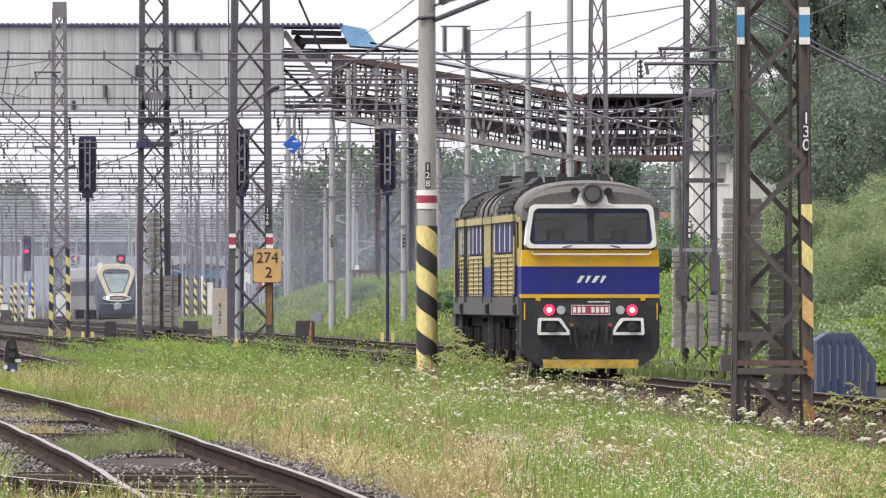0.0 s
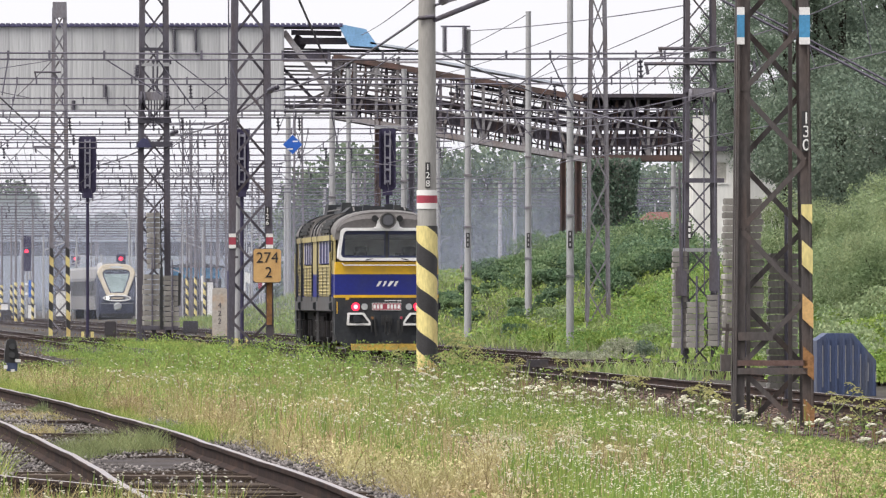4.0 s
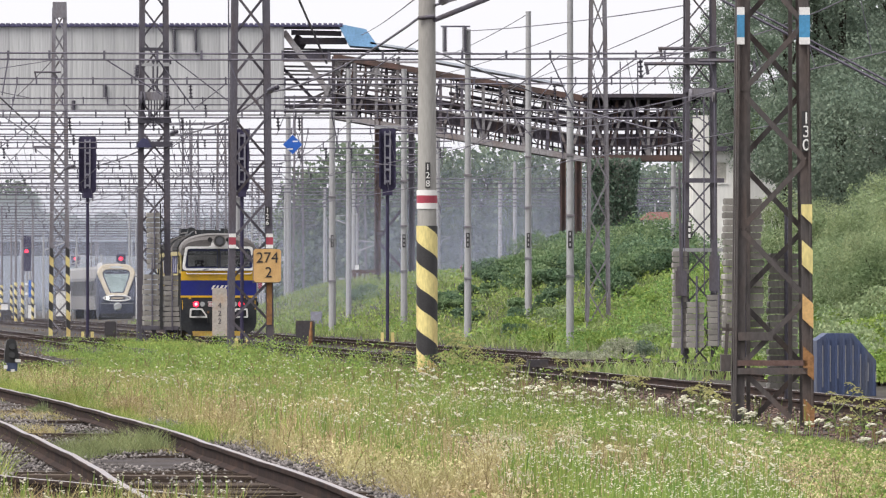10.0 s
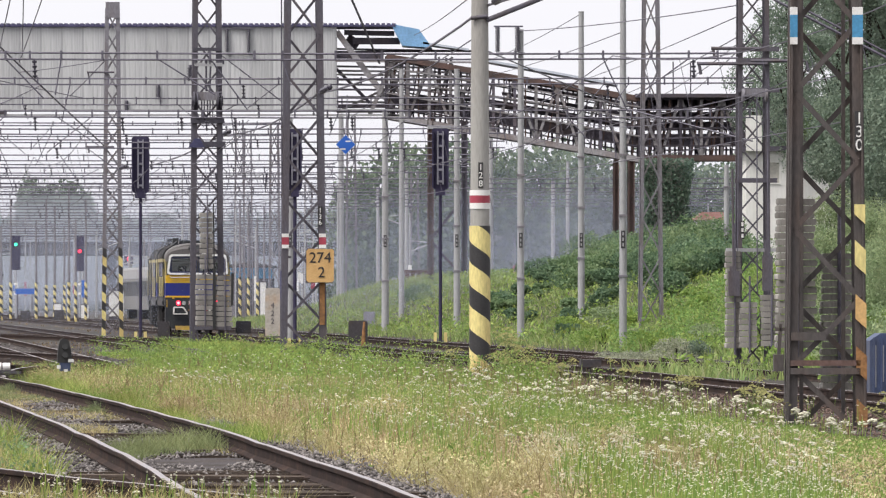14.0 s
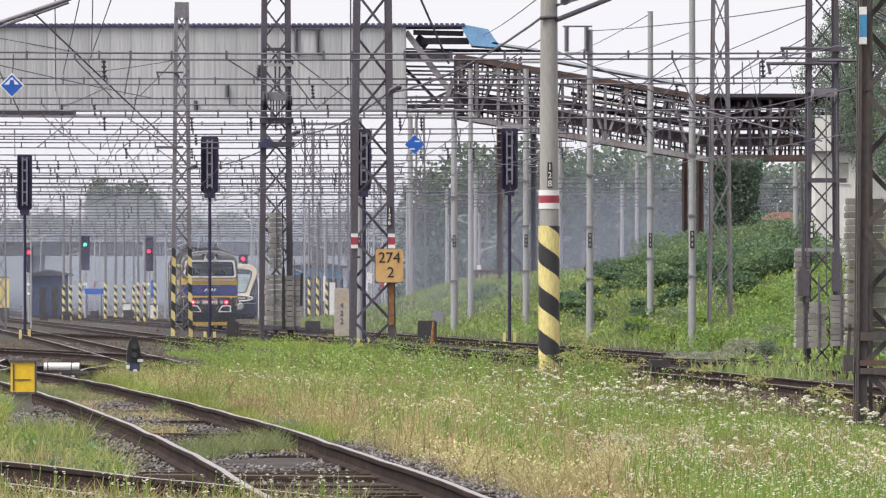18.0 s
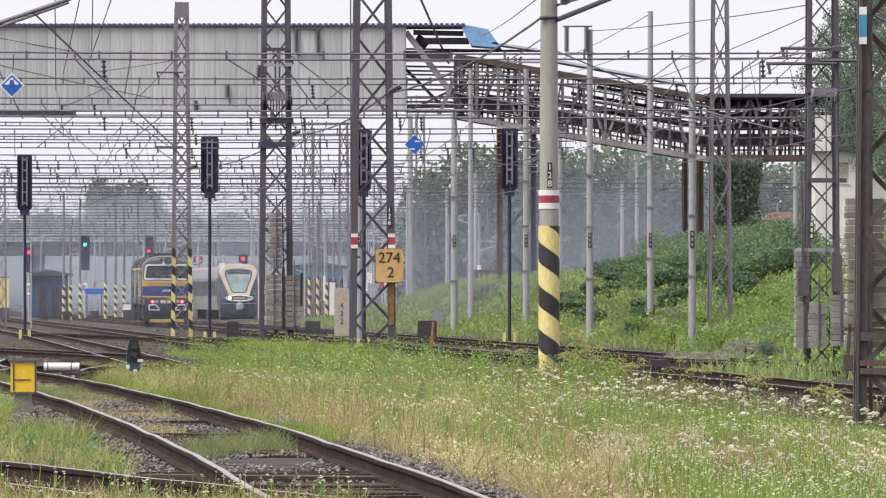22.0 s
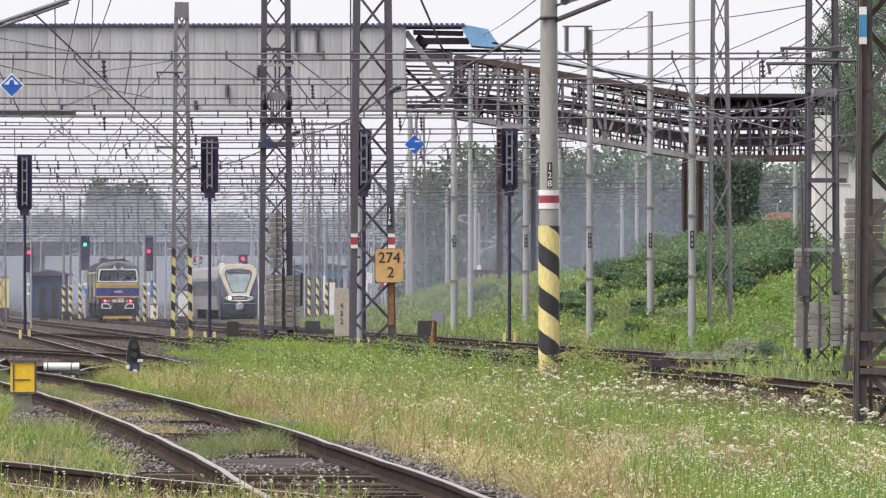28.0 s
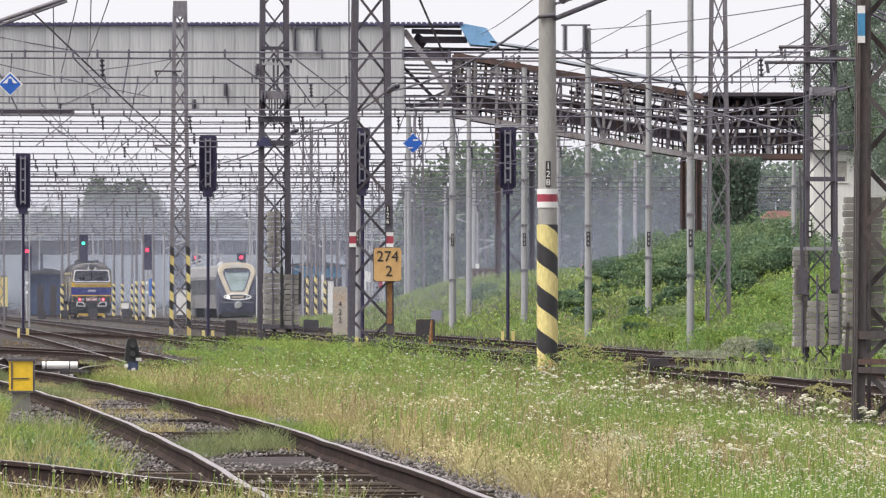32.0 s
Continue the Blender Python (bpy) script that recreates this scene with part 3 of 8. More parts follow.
mesh.beam((0.93, -1.05, 1.35 + 0.3), (0.95, -1.05, 2.6 + 0.3), 0.1, 0.06, (0, 1, 0))
part("tension_rod", mesh, gear_mast, "black flat tension rod beside the weights")
band(gear_mast, "base_frame", 0.2, -0.8, 0.41 + 0.3, 0.56 + 0.3, 1.4, 0.5, STEEL_DARK)
for x in (-0.45, 0.0, 0.45, 0.8):
    mesh = Mesh().use(STEEL_DARK)
    mesh.beam((x, -0.8, 0.41 + 0.3), (x + random.uniform(-0.2, 0.2), -0.8, 0.1), 0.07, 0.07)
    part("base_strut", mesh, gear_mast)

# further mast with striped feet, its top free
mast = free_mast = lattice_mast(pose(-18.02, 345, -0.3, 0, 0, 5), 15.27 + 0.3, 0.84, 0.5, 0.6, 0.17, 0.9, STEEL,
                    "grey steel lattice mast with striped yellow feet", brace=0.08)
band(mast, "head_plate", 0, -0.33, 14.79 + 0.3, 15.53 + 0.3, 0.66, 0.05, STEEL)
for sx in (-1, 1):
    for i in range(5):
        z = 0.15 + i * 0.84
        h = 0.5 * (0.84 - 0.34 * z / 14)
        mesh = Mesh().use(YELLOW)
        mesh.plate([(sx * h - 0.095, z), (sx * h + 0.095, z - 0.15), (sx * h + 0.095, z + 0.27), (sx * h - 0.095, z + 0.42)], -0.335, -0.315)
        part("stripe", mesh, mast, "yellow warning stripe")
        mesh = Mesh().use(BLACK)
        mesh.plate([(sx * h - 0.092, z + 0.42), (sx * h + 0.092, z + 0.27), (sx * h + 0.092, z + 0.69), (sx * h - 0.092, z + 0.84)], -0.335, -0.316)
        part("stripe", mesh, mast, "black warning stripe")

# mast behind the running track, with its own weights
mast = bank_mast = lattice_mast(pose(6.64, 190, -0.2, 0, 0, 4), 16, 0.76, 0.62, 0.6, 0.12, 0.82, STEEL_DARK, "grey steel lattice mast with grey tension weights", brace=0.045)
ox = 6.64
weight_stack(mast, 6.07 - ox, -0.55, 0.36 + 0.2, 2.98 + 0.2, 0.38, 0.4, 0.148)
weight_stack(mast, 6.43 - ox, -0.75, 0.38 + 0.2, 1.62 + 0.2, 0.44, 0.4, 0.148)
weight_stack(mast, 7.00 - ox, -0.75, 0.42 + 0.2, 1.80 + 0.2, 0.5, 0.4, 0.148)
mesh = Mesh().use(STEEL_DARK)
mesh.box(5.92 - ox, 6.20 - ox, -0.98, -0.78, 1.71 + 0.2, 2.35 + 0.2)
mesh.box(5.96 - ox, 6.12 - ox, -0.95, -0.8, 2.35 + 0.2, 2.47 + 0.2)
mesh.rod([(6.05 - ox, -0.9, 2.47 + 0.2), (6.02 - ox, -0.9, 4.98 + 0.2)], 0.03, 6)
part("tension_case", mesh, mast, "dark steel tension case with its rod")
mesh = Mesh().use(STEEL_DARK)
mesh.box(6.80 - ox, 7.06 - ox, -0.98, -0.78, 1.84 + 0.2, 2.75 + 0.2)
mesh.box(6.86 - ox, 7.0 - ox, -0.95, -0.8, 2.75 + 0.2, 3.15 + 0.2)
part("tension_case", mesh, mast, "tall dark steel tension case")
band(mast, "cross_beam", -0.1, -0.5, 2.85 + 0.2, 2.94 + 0.2, 1.3, 0.06, STEEL_PALE)
band(mast, "cross_beam", 0.05, -0.36, 4.63 + 0.2, 4.75 + 0.2, 1.1, 0.06, STEEL_DARK)
for z in (8.02, 7.73, 6.96):
    band(mast, "cross_beam", 0.1, -0.38, z + 0.2, z + 0.32, 1.1, 0.08, STEEL_DARK)

band(mast, "number_plate", 6.33 - ox, -0.40, 3.17 + 0.2, 3.64 + 0.2, 0.1, 0.03, BLACK, "black plate with worn white marks")
for i in range(3):
    band(mast, "worn_mark", 6.33 - ox, -0.42, 3.21 + 0.2 + i * 0.15, 3.21 + 0.3 + i * 0.15, 0.055, 0.01, WHITE)
band(mast, "pulley_bracket", 0.0, -0.42, 6.85 + 0.2, 7.06 + 0.2, 0.62, 0.1, STEEL)
for sx in (-0.3, 0.3):
    mesh = Mesh().use(STEEL)
    mesh.rod([(sx - 0.03, -0.5, 6.88 + 0.2), (sx + 0.03, -0.5, 6.88 + 0.2)], 0.17, 16)
    part("pulley_wheel", mesh, mast)
for sx in (-0.42, 0.05, 0.32):
    mesh = Mesh().use(WIRE)
    mesh.rod([(sx, -0.55, 6.81 + 0.2), (sx * 1.1, -0.6, 1.77 + 0.2)], 0.016, 6)
    part("pull_wire", mesh, mast)

# round and lattice poles on the bank beyond the tracks
for bx, d, top, r0 in ((1009, 230, -40, 0.124), (935, 275, 18, 0.132), (828, 270, 50, 0.137), (715, 310, 120, 0.145), (775, 420, 200, 0.16), (588, 332, 195, 0.17),
                       (617, 345, 120, 0.135), (626, 520, 300, 0.16), (575, 560, 330, 0.14), (885, 520, 320, 0.16), (911, 560, 285, 0.16), (1192, 330, 290, 0.14), (510, 430, 200, 0.19), (420, 316, 205, 0.14), (540, 706, 405, 0.2)):
    x = (bx - 784) * d / 13000
    z = ground_z(x, min(d, 640))
    pole = tube_pole(pose(x, d, z - 0.1), 1.68 + (526 - top) * d / 13000 - z, r0, r0 * 0.75, STEEL_PALE, "pale grey round overhead line pole on the bank")
    if 240 > d or 250 < d < 340:
        zp = 1.68 + 92 * d / 13000 - z
        band(pole, "number_plate", 0.0, -r0, zp, zp + 0.55, 0.13, 0.03, BLACK, "black plate with worn white marks")
        for i in range(3):
            band(pole, "worn_mark", 0.0, -r0 - 0.018, zp + 0.06 + i * 0.17, zp + 0.16 + i * 0.17, 0.045, 0.006, STEEL_PALE)
        for zz in (2.4, 4.3, 6.2):
            band(pole, "clamp", 0.0, 0.0, zz, zz + 0.07, r0 * 2.2, r0 * 2.2, STEEL)
for bx, d, w0, top in ((1058, 250, 0.74, -30), (528, 470, 0.75, 200), (330, 520, 0.8, 210), (345, 580, 0.8, 230)):
    x = (bx - 784) * d / 13000
    z = ground_z(x, min(d, 640))
    lattice_mast(pose(x, d, z - 0.1, 0, 0, 5), 1.68 + (526 - top) * d / 13000 - z, w0, w0 * 0.6, 0.6, 0.09, 1.25, STEEL, "grey steel lattice mast in the yard", joined=True, brace=0.05)

# a forest of thin poles and masts towards the station
rg = random.Random(21)
for i in range(84):
    d = rg.uniform(420, 640) if i < 30 else rg.uniform(600, 900)
    bx = rg.uniform(-240, 620) if i % 6 else rg.uniform(620, 1180)
    yy = min(d, 640)
    x = (bx - 784) * d / 13000
    if abs((x - main_x(yy) + 2.4) % 4.85 - 2.4) < 1.3:
        x += 1.9
    top = rg.uniform(300, 420) if d < 560 else rg.uniform(372, 450)
    z = ground_z(x, yy)
    r0 = rg.uniform(0.05, 0.11)
    if (-130 < bx < 110 and d < 600) or abs(x - main_x(d)) < 3.2 or abs(x - main_x(yy) + 1.0) < 2.2:
        continue
    pole = tube_pole(pose(x, d, z - 0.1), 1.68 + (526 - top) * d / 13000 - z, r0, r0 * 0.7, STEEL_PALE if rg.random() < 0.7 else STEEL, "slender pale pole in the distant yard")
    zz = 1.68 + (526 - top) * d / 13000 - z - 0.6
    if rg.random() < 0.5:
        arm = Mesh().use(STEEL_PALE)
        side = rg.choice((-1, 1))
        arm.rod([(0, 0, zz - 0.9), (side * 1.9, 0, zz - 0.2)], 0.045, 5)
        arm.rod([(0, 0, zz), (side * 1.9, 0, zz - 0.2)], 0.03, 5)
        part("cantilever", arm, pole)
    if rg.random() < 0.4:
        band(pole, "marker_plate", 0.0, -r0 - 0.02, rg.uniform(1.2, 3.0), rg.uniform(3.2, 3.8), 0.24, 0.03, rg.choice((WHITE, WHITE, SIGNBLUE, RED)), "small coloured plate")
for bx, d, w0, top in ((-215, 430, 0.6, 300), (392, 420, 0.6, 215), (452, 560, 0.7, 320), (640, 560, 0.7, 300)):
    x = (bx - 784) * d / 13000
    z = ground_z(x, min(d, 640))
    lattice_mast(pose(x, d, z - 0.1, 0, 0, 5), 1.68 + (526 - top) * d / 13000 - z, w0, w0 * 0.7, 0.6, 0.1, 1.1, STEEL, "grey steel lattice mast in the distant yard", joined=True, brace=0.06)


# ---- the diesel locomotive ----
LOCO_BLUE = material("loco_blue", (0.008, 0.016, 0.19), 0.5, 0, 0.15, 1.0, 12, second=(0.018, 0.026, 0.135), patch=0.62)
LOCO_NAVY = material("loco_navy_frame", (0.016, 0.022, 0.075), 0.4, 0, 0.15, 2, 14)
LOCO_YELLOW = material("loco_yellow", (0.72, 0.43, 0.015), 0.4, 0, 0.12, 1.5, 12, second=(0.52, 0.33, 0.05), patch=0.6)
LOCO_SIDE = material("loco_side_yellow", (0.43, 0.365, 0.17), 0.55, 0, 0.2, 1.5, 10, second=(0.34, 0.28, 0.12), patch=0.55)
LOCO_GREY = material("loco_roof_grey", (0.155, 0.145, 0.142), 0.65, 0, 0.2, 1.2, 12, second=(0.115, 0.105, 0.10), patch=0.57)
LOCO_UNDER = material("dark_running_gear", (0.017, 0.016, 0.017), 0.75, 0, 0.35, 1.5, 14, second=(0.03, 0.026, 0.024), patch=0.6)
LOCO_DARK = material("loco_frame_dark", (0.018, 0.021, 0.026), 0.7, 0, 0.3, 1.5, 14, second=(0.05, 0.05, 0.048), patch=0.6)
LOCO_SKIRT = material("loco_skirt_grey", (0.085, 0.085, 0.09), 0.7, 0, 0.25, 1.5, 14, second=(0.08, 0.07, 0.065), patch=0.55)
PANE = glass("dark_cab_glass", (0.72, 0.76, 0.76), 0.02)
CABDARK = material("cab_interior", (0.55, 0.53, 0.48), 0.9, 0, 0.2, 2, 10)
TAIL = glowing("red_tail_light", (1.0, 0.02, 0.06), 1.6)
CORE = glowing("tail_light_bulb", (1.0, 0.5, 0.55), 1.2)
LAMPGLASS = material("lamp_glass", (0.5, 0.52, 0.52), 0.15, 0.3, 0.1, 3, 20)
DARKLENS = material("dark_lens", (0.10, 0.10, 0.11), 0.12, 0.2, 0.1, 3, 20)
TREAD = material("wheel_steel", (0.11, 0.085, 0.075), 0.55, 0.5, 0.25, 3, 20)
LOCO_BROW = material("loco_brow_grey", (0.115, 0.105, 0.104), 0.7, 0, 0.2, 1.2, 12, second=(0.09, 0.082, 0.08), patch=0.57)
LOCO_WHITE = material("loco_white", (0.88, 0.87, 0.85), 0.45, 0, 0.06, 3, 20)
GUARD = material("dirty_guard_yellow", (0.58, 0.38, 0.06), 0.6, 0, 0.25, 3, 18, second=(0.34, 0.23, 0.08), patch=0.56)
HALF = 8.05


def build_loco():
    # travels towards +y; the end that is seen lies at -y; the base is the rail head in the middle
    root = thing("locomotive", pose(0, 0, 0), "blue and yellow diesel locomotive with red tail lights", "locomotive")
    W = 1.5
    # side walls and core
    mesh = Mesh().use(LOCO_DARK)
    mesh.box(-W + 0.06, W - 0.06, -HALF + 1.6, HALF - 1.6, 1.25, 3.5)
    part("engine_room", mesh, root)
    roof = Mesh().use(LOCO_GREY)
    prof = []
    for i in range(15):
        a = math.pi * i / 14
        c, s = math.cos(a), math.sin(a)
        prof.append((W * (abs(c) ** 0.8) * (1 if c > 0 else -1), 3.5 + 0.72 * s ** 0.9))
    prof = [(W - 0.02, 3.36)] + prof + [(-W + 0.02, 3.36)]
    n = len(prof)
    # the roof dips at both ends to meet the brow over the windscreen
    stations = [(-HALF - 0.06, 0.95, -0.10), (-HALF + 0.25, 0.99, -0.03), (-HALF + 0.9, 1, 0), (HALF - 0.9, 1, 0), (HALF - 0.25, 0.99, -0.03), (HALF + 0.06, 0.95, -0.10)]
    for y, k, dz in stations:
        for x, z in prof:
            roof.v.append((x * (0.985 + 0.015 * k), y, 3.36 + (z - 3.36) * k + dz * 0.3))
    for j in range(len(stations) - 1):
        for i in range(n - 1):
            roof.f.append((j * n + i, j * n + i + 1, (j + 1) * n + i + 1, (j + 1) * n + i))
            roof.mi.append(0)
            roof.smooth.append(True)
    for cap in (tuple(range(n)), tuple(range((len(stations) - 1) * n, len(stations) * n))[::-1]):
        roof.f.append(cap)
        roof.mi.append(0)
        roof.smooth.append(False)
    roof_ob = part("roof", roof, root, "grey rounded roof")
    # roof ribs and louvres
    for y in (-6.2, -5.5, -4.3, -3.0, -1.8, -0.6, 0.6, 1.8, 3.0, 4.3, 5.5, 6.2):
        rib = Mesh().use(LOCO_DARK if abs(y) > 5 or abs(y) < 1 else LOCO_GREY)
        for i in range(1, n - 2):
            a, b = prof[i], prof[i + 1]
            rib.beam((a[0] * 1.01, y, 3.36 + (a[1] - 3.36) * 1.02), (b[0] * 1.01, y, 3.36 + (b[1] - 3.36) * 1.02), 0.05, 0.05, (0, 1, 0))
        part("roof_rib", rib, roof_ob)
    for y0, ln in ((-4.6, 1.7), (3.9, 1.5)):
        for i in range(4):
            for sx in (-1, 1):
                sl = Mesh().use(RUBBER)
                a0 = 0.10 + 0.15 * i
                x = sx * W * math.cos(a0) ** 0.8 * 1.016
                z = 3.5 + 0.72 * math.sin(a0) ** 0.9
                sl.beam((x, y0 - ln, z + 0.01), (x, y0 + ln, z + 0.01), 0.06, 0.085)
                part("roof_louvre", sl, roof_ob)
    for y, x, w, l, h in ((-6.4, 0.45, 0.12, 0.3, 0.16), (-6.4, -0.45, 0.12, 0.3, 0.16), (-4.4, 0, 1.0, 1.6, 0.12), (-1.2, 0, 0.9, 2.0, 0.14), (-0.2, 0.72, 0.16, 0.5, 0.26), (2.0, 0, 0.7, 2.6, 0.22), (5.0, -0.5, 0.3, 1.2, 0.3), (-2.6, -0.75, 0.16, 0.5, 0.28)):
        hat = Mesh().use(LOCO_DARK)
        hat.sweep([(x - w, 4.16), (x + w, 4.16), (x + w * 0.8, 4.2 + h), (x - w * 0.8, 4.2 + h)], y - l / 2, y + l / 2)
        part("roof_hatch", hat, roof_ob)
    for x, y in ((0.0, -6.0), (0.35, -7.0)):
        ae = Mesh().use(RUBBER)
        ae.rod([(x, y, 4.15), (x, y, 4.5)], 0.018, 6)
        part("aerial", ae, roof_ob)
    rails = Mesh().use(LOCO_GREY)
    for sx in (-0.75, 0.75):
        rails.rod([(sx, -5.8, 4.1), (sx, -5.4, 4.3), (sx, 5.4, 4.3), (sx, 5.8, 4.1)], 0.025, 6)
    part("roof_handrail", rails, roof_ob)

    # sides: framed bays with blue slatted windows above pale yellow louvred doors
    for sx in (-1, 1):
        x = sx * W
        g = Mesh().use(LOCO_SIDE)
        g.box(min(x, x + sx * 0.05), max(x, x + sx * 0.05), -HALF + 0.9, HALF - 0.9, 3.33, 3.48)
        part("gutter", g, root, "pale yellow gutter strip")
        sk = Mesh().use(LOCO_SKIRT)
        sk.box(min(x - sx * 0.3, x + sx * 0.04), max(x - sx * 0.3, x + sx * 0.04), -HALF + 0.25, HALF - 0.25, 1.28, 1.68)
        part("side_sill", sk, root, "grey side sill")
        y = -HALF + 0.95
        lengths = (0.35, 5.3, 2.3, 4.3, 0.5, 1.9, 0.5)
        scale = (2 * HALF - 1.9) / sum(lengths)
        for i, ln in enumerate(lengths):
            ln *= scale
            if i % 2:
                w = Mesh().use(LOCO_BLUE)
                w.box(min(x - sx * 0.08, x - sx * 0.01), max(x - sx * 0.08, x - sx * 0.01), y + 0.03, y + ln - 0.03, 2.66, 3.32)
                bay = part("upper_panel", w, root, "blue panel with vertical slats")
                for k in range(13):
                    s = Mesh().use(LOCO_SKIRT if k % 3 else WHITE)
                    yy = y + 0.15 + k * (ln - 0.3) / 12
                    s.box(min(x, x - sx * 0.03), max(x, x - sx * 0.03), yy - 0.035, yy + 0.035, 2.68, 3.30)
                    part("slat", s, bay)
                d = Mesh().use(LOCO_SIDE)
                d.box(min(x - sx * 0.08, x), max(x - sx * 0.08, x), y + 0.03, y + ln - 0.03, 1.70, 2.62)
                bay = part("side_door", d, root, "pale yellow louvred engine door")
                for k in range(9):
                    s = Mesh().use(LOCO_SIDE)
                    zz = 1.76 + k * 0.1
                    s.beam((x + sx * 0.006, y + 0.1, zz), (x + sx * 0.006, y + ln - 0.1, zz), 0.03, 0.03, (sx * 0.6, 0, 1))
                    part("louvre", s, bay)
                for k in (0, 0.33, 0.66, 1):
                    s = Mesh().use(LOCO_DARK)
                    yy = y + 0.08 + k * (ln - 0.16)
                    s.box(min(x, x + sx * 0.02), max(x, x + sx * 0.02), yy - 0.025, yy + 0.025, 1.72, 2.58)
                    part("door_hinge", s, bay)
            else:
                p = Mesh().use(LOCO_BLUE)
                p.box(min(x - sx * 0.06, x + sx * 0.015), max(x - sx * 0.06, x + sx * 0.015), y, y + ln, 1.68, 2.36)
                p.use(LOCO_SIDE)
                p.box(min(x - sx * 0.06, x + sx * 0.015), max(x - sx * 0.06, x + sx * 0.015), y, y + ln, 2.36, 3.33)
                part("side_pillar", p, root, "blue and pale yellow pillar")
                dp = Mesh().use(LOCO_DARK)
                for yy in (y + 0.02, y + ln - 0.02):
                    dp = Mesh().use(LOCO_DARK)
                    dp.rod([(x + sx * 0.045, yy, 1.55), (x + sx * 0.045, yy, 3.55)], 0.022, 7)
                    part("drain_pipe", dp, root)
            y += ln
        # cab side doors
        for e in (-1, 1):
            d = Mesh().use(LOCO_SIDE)
            d.box(min(x - sx * 0.05, x), max(x - sx * 0.05, x), min(e * (HALF - 0.9), e * (HALF - 0.35)), max(e * (HALF - 0.9), e * (HALF - 0.35)), 2.34, 3.42)
            d.use(LOCO_BLUE)
            d.box(min(x - sx * 0.05, x), max(x - sx * 0.05, x), min(e * (HALF - 0.9), e * (HALF - 0.35)), max(e * (HALF - 0.9), e * (HALF - 0.35)), 1.68, 2.34)
            dob = part("cab_side", d, root, "blue and yellow cab side")
            wv = Mesh().use(PANE)
            wv.box(min(x, x + sx * 0.012), max(x, x + sx * 0.012), min(e * (HALF - 0.85), e * (HALF - 0.5)), max(e * (HALF - 0.85), e * (HALF - 0.5)), 2.75, 3.3)
            part("side_window", wv, dob)
            hr = Mesh().use(LOCO_SIDE)
            hr.rod([(x + sx * 0.07, e * (HALF - 0.92), 1.75), (x + sx * 0.07, e * (HALF - 0.92), 3.0)], 0.02, 6)
            part("handrail", hr, dob)

    # both ends
    for e in (-1, 1):
        end = new("cab_front")
        end.parent = root
        end.matrix_basis = pose(0, e * HALF, 0, 0, 0, 0 if e < 0 else 180)
        end["label"] = "blue and yellow cab front with a white-framed windscreen"

        def slab(name, outline, y0, y1, mat, label="", parent=end):
            m = Mesh().use(mat)
            m.plate(outline, y0, y1)
            return part(name, m, parent, label)

        slab("lower_front", [(-W, 1.68), (-W, 0.62), (-W + 0.06, 0.45), (-W + 0.35, 0.2), (W - 0.35, 0.2), (W - 0.06, 0.45), (W, 0.62), (W, 1.68)][::-1], -0.02, 0.5, LOCO_DARK, "black lower front")
        slab("thin_band", [(-W - 0.005, 1.66), (W + 0.005, 1.66), (W + 0.005, 1.74), (-W - 0.005, 1.74)], -0.03, 0.45, LOCO_YELLOW, "thin yellow band")
        slab("blue_band", [(-W, 1.74), (W, 1.74), (W, 2.34), (-W, 2.34)], -0.02, 0.4, LOCO_BLUE, "deep blue band")
        slab("yellow_band", [(-W, 2.34), (W, 2.34), (W - 0.02, 2.70), (-W + 0.02, 2.70)], -0.025, 0.4, LOCO_YELLOW, "bright yellow band")
        # the windscreen stands in a thick white rim that leans out like spectacles
        def rim(k):
            out = []
            for x, z, r in ((-1.42, 2.73, 0.12), (1.42, 2.73, 0.12), (1.35, 3.68, 0.14), (-1.35, 3.68, 0.14)):
                sxx, szz = (1 if x > 0 else -1), (1 if z > 3.2 else -1)
                for q in range(5):
                    a = q / 4 * math.pi / 2
                    if sxx * szz > 0:
                        a = math.pi / 2 - a
                    cx, cz = x - sxx * (r + k), z - szz * (r + k)
                    rr = r
                    out.append((cx + sxx * rr * math.sin(a if sxx * szz < 0 else a), cz + szz * rr * math.cos(a)))
            return out
        outer, inner = rim(0), rim(0.085)
        k = len(outer)
        m = Mesh().use(LOCO_WHITE)
        for yo, ring in ((-0.17, outer), (-0.17, inner), (-0.02, inner), (0.3, outer)):
            m.v += [(x, yo - 0.05 * (z - 2.7) * (1 if yo < 0 else 0), z) for x, z in ring]
        for a, b in ((0, 1), (1, 2), (3, 0)):
            for i in range(k):
                j = (i + 1) % k
                m.f.append((a * k + i, a * k + j, b * k + j, b * k + i))
                m.mi.append(0)
                m.smooth.append(False)
        part("windscreen_frame", m, end, "thick white windscreen frame")
        back = Mesh().use(CABDARK)
        back.plate([(-1.4, 2.7), (1.4, 2.7), (1.34, 3.68), (-1.34, 3.68)], 0.9, 1.0)
        back.use(RUBBER)
        back.box(-1.4, 1.4, 0.1, 0.9, 2.6, 2.80)
        back.box(-1.3, -0.1, 0.22, 0.5, 2.80, 2.9)
        part("cab_interior", back, end, "dim grey cab interior")
        for sx in (-1, 1):
            m = Mesh().use(PANE)
            lo, hi = sx * 0.035, sx * 1.34
            m.plate([(min(lo, hi), 2.80), (max(lo, hi), 2.80), (max(lo, hi) - (0.06 if sx > 0 else 0), 3.60), (min(lo, hi) + (0.06 if sx < 0 else 0), 3.60)], -0.08, -0.07)
            wp = part("windscreen", m, end, "dark tinted windscreen pane")
            wp.visible_shadow = False
            wi = Mesh().use(RUBBER)
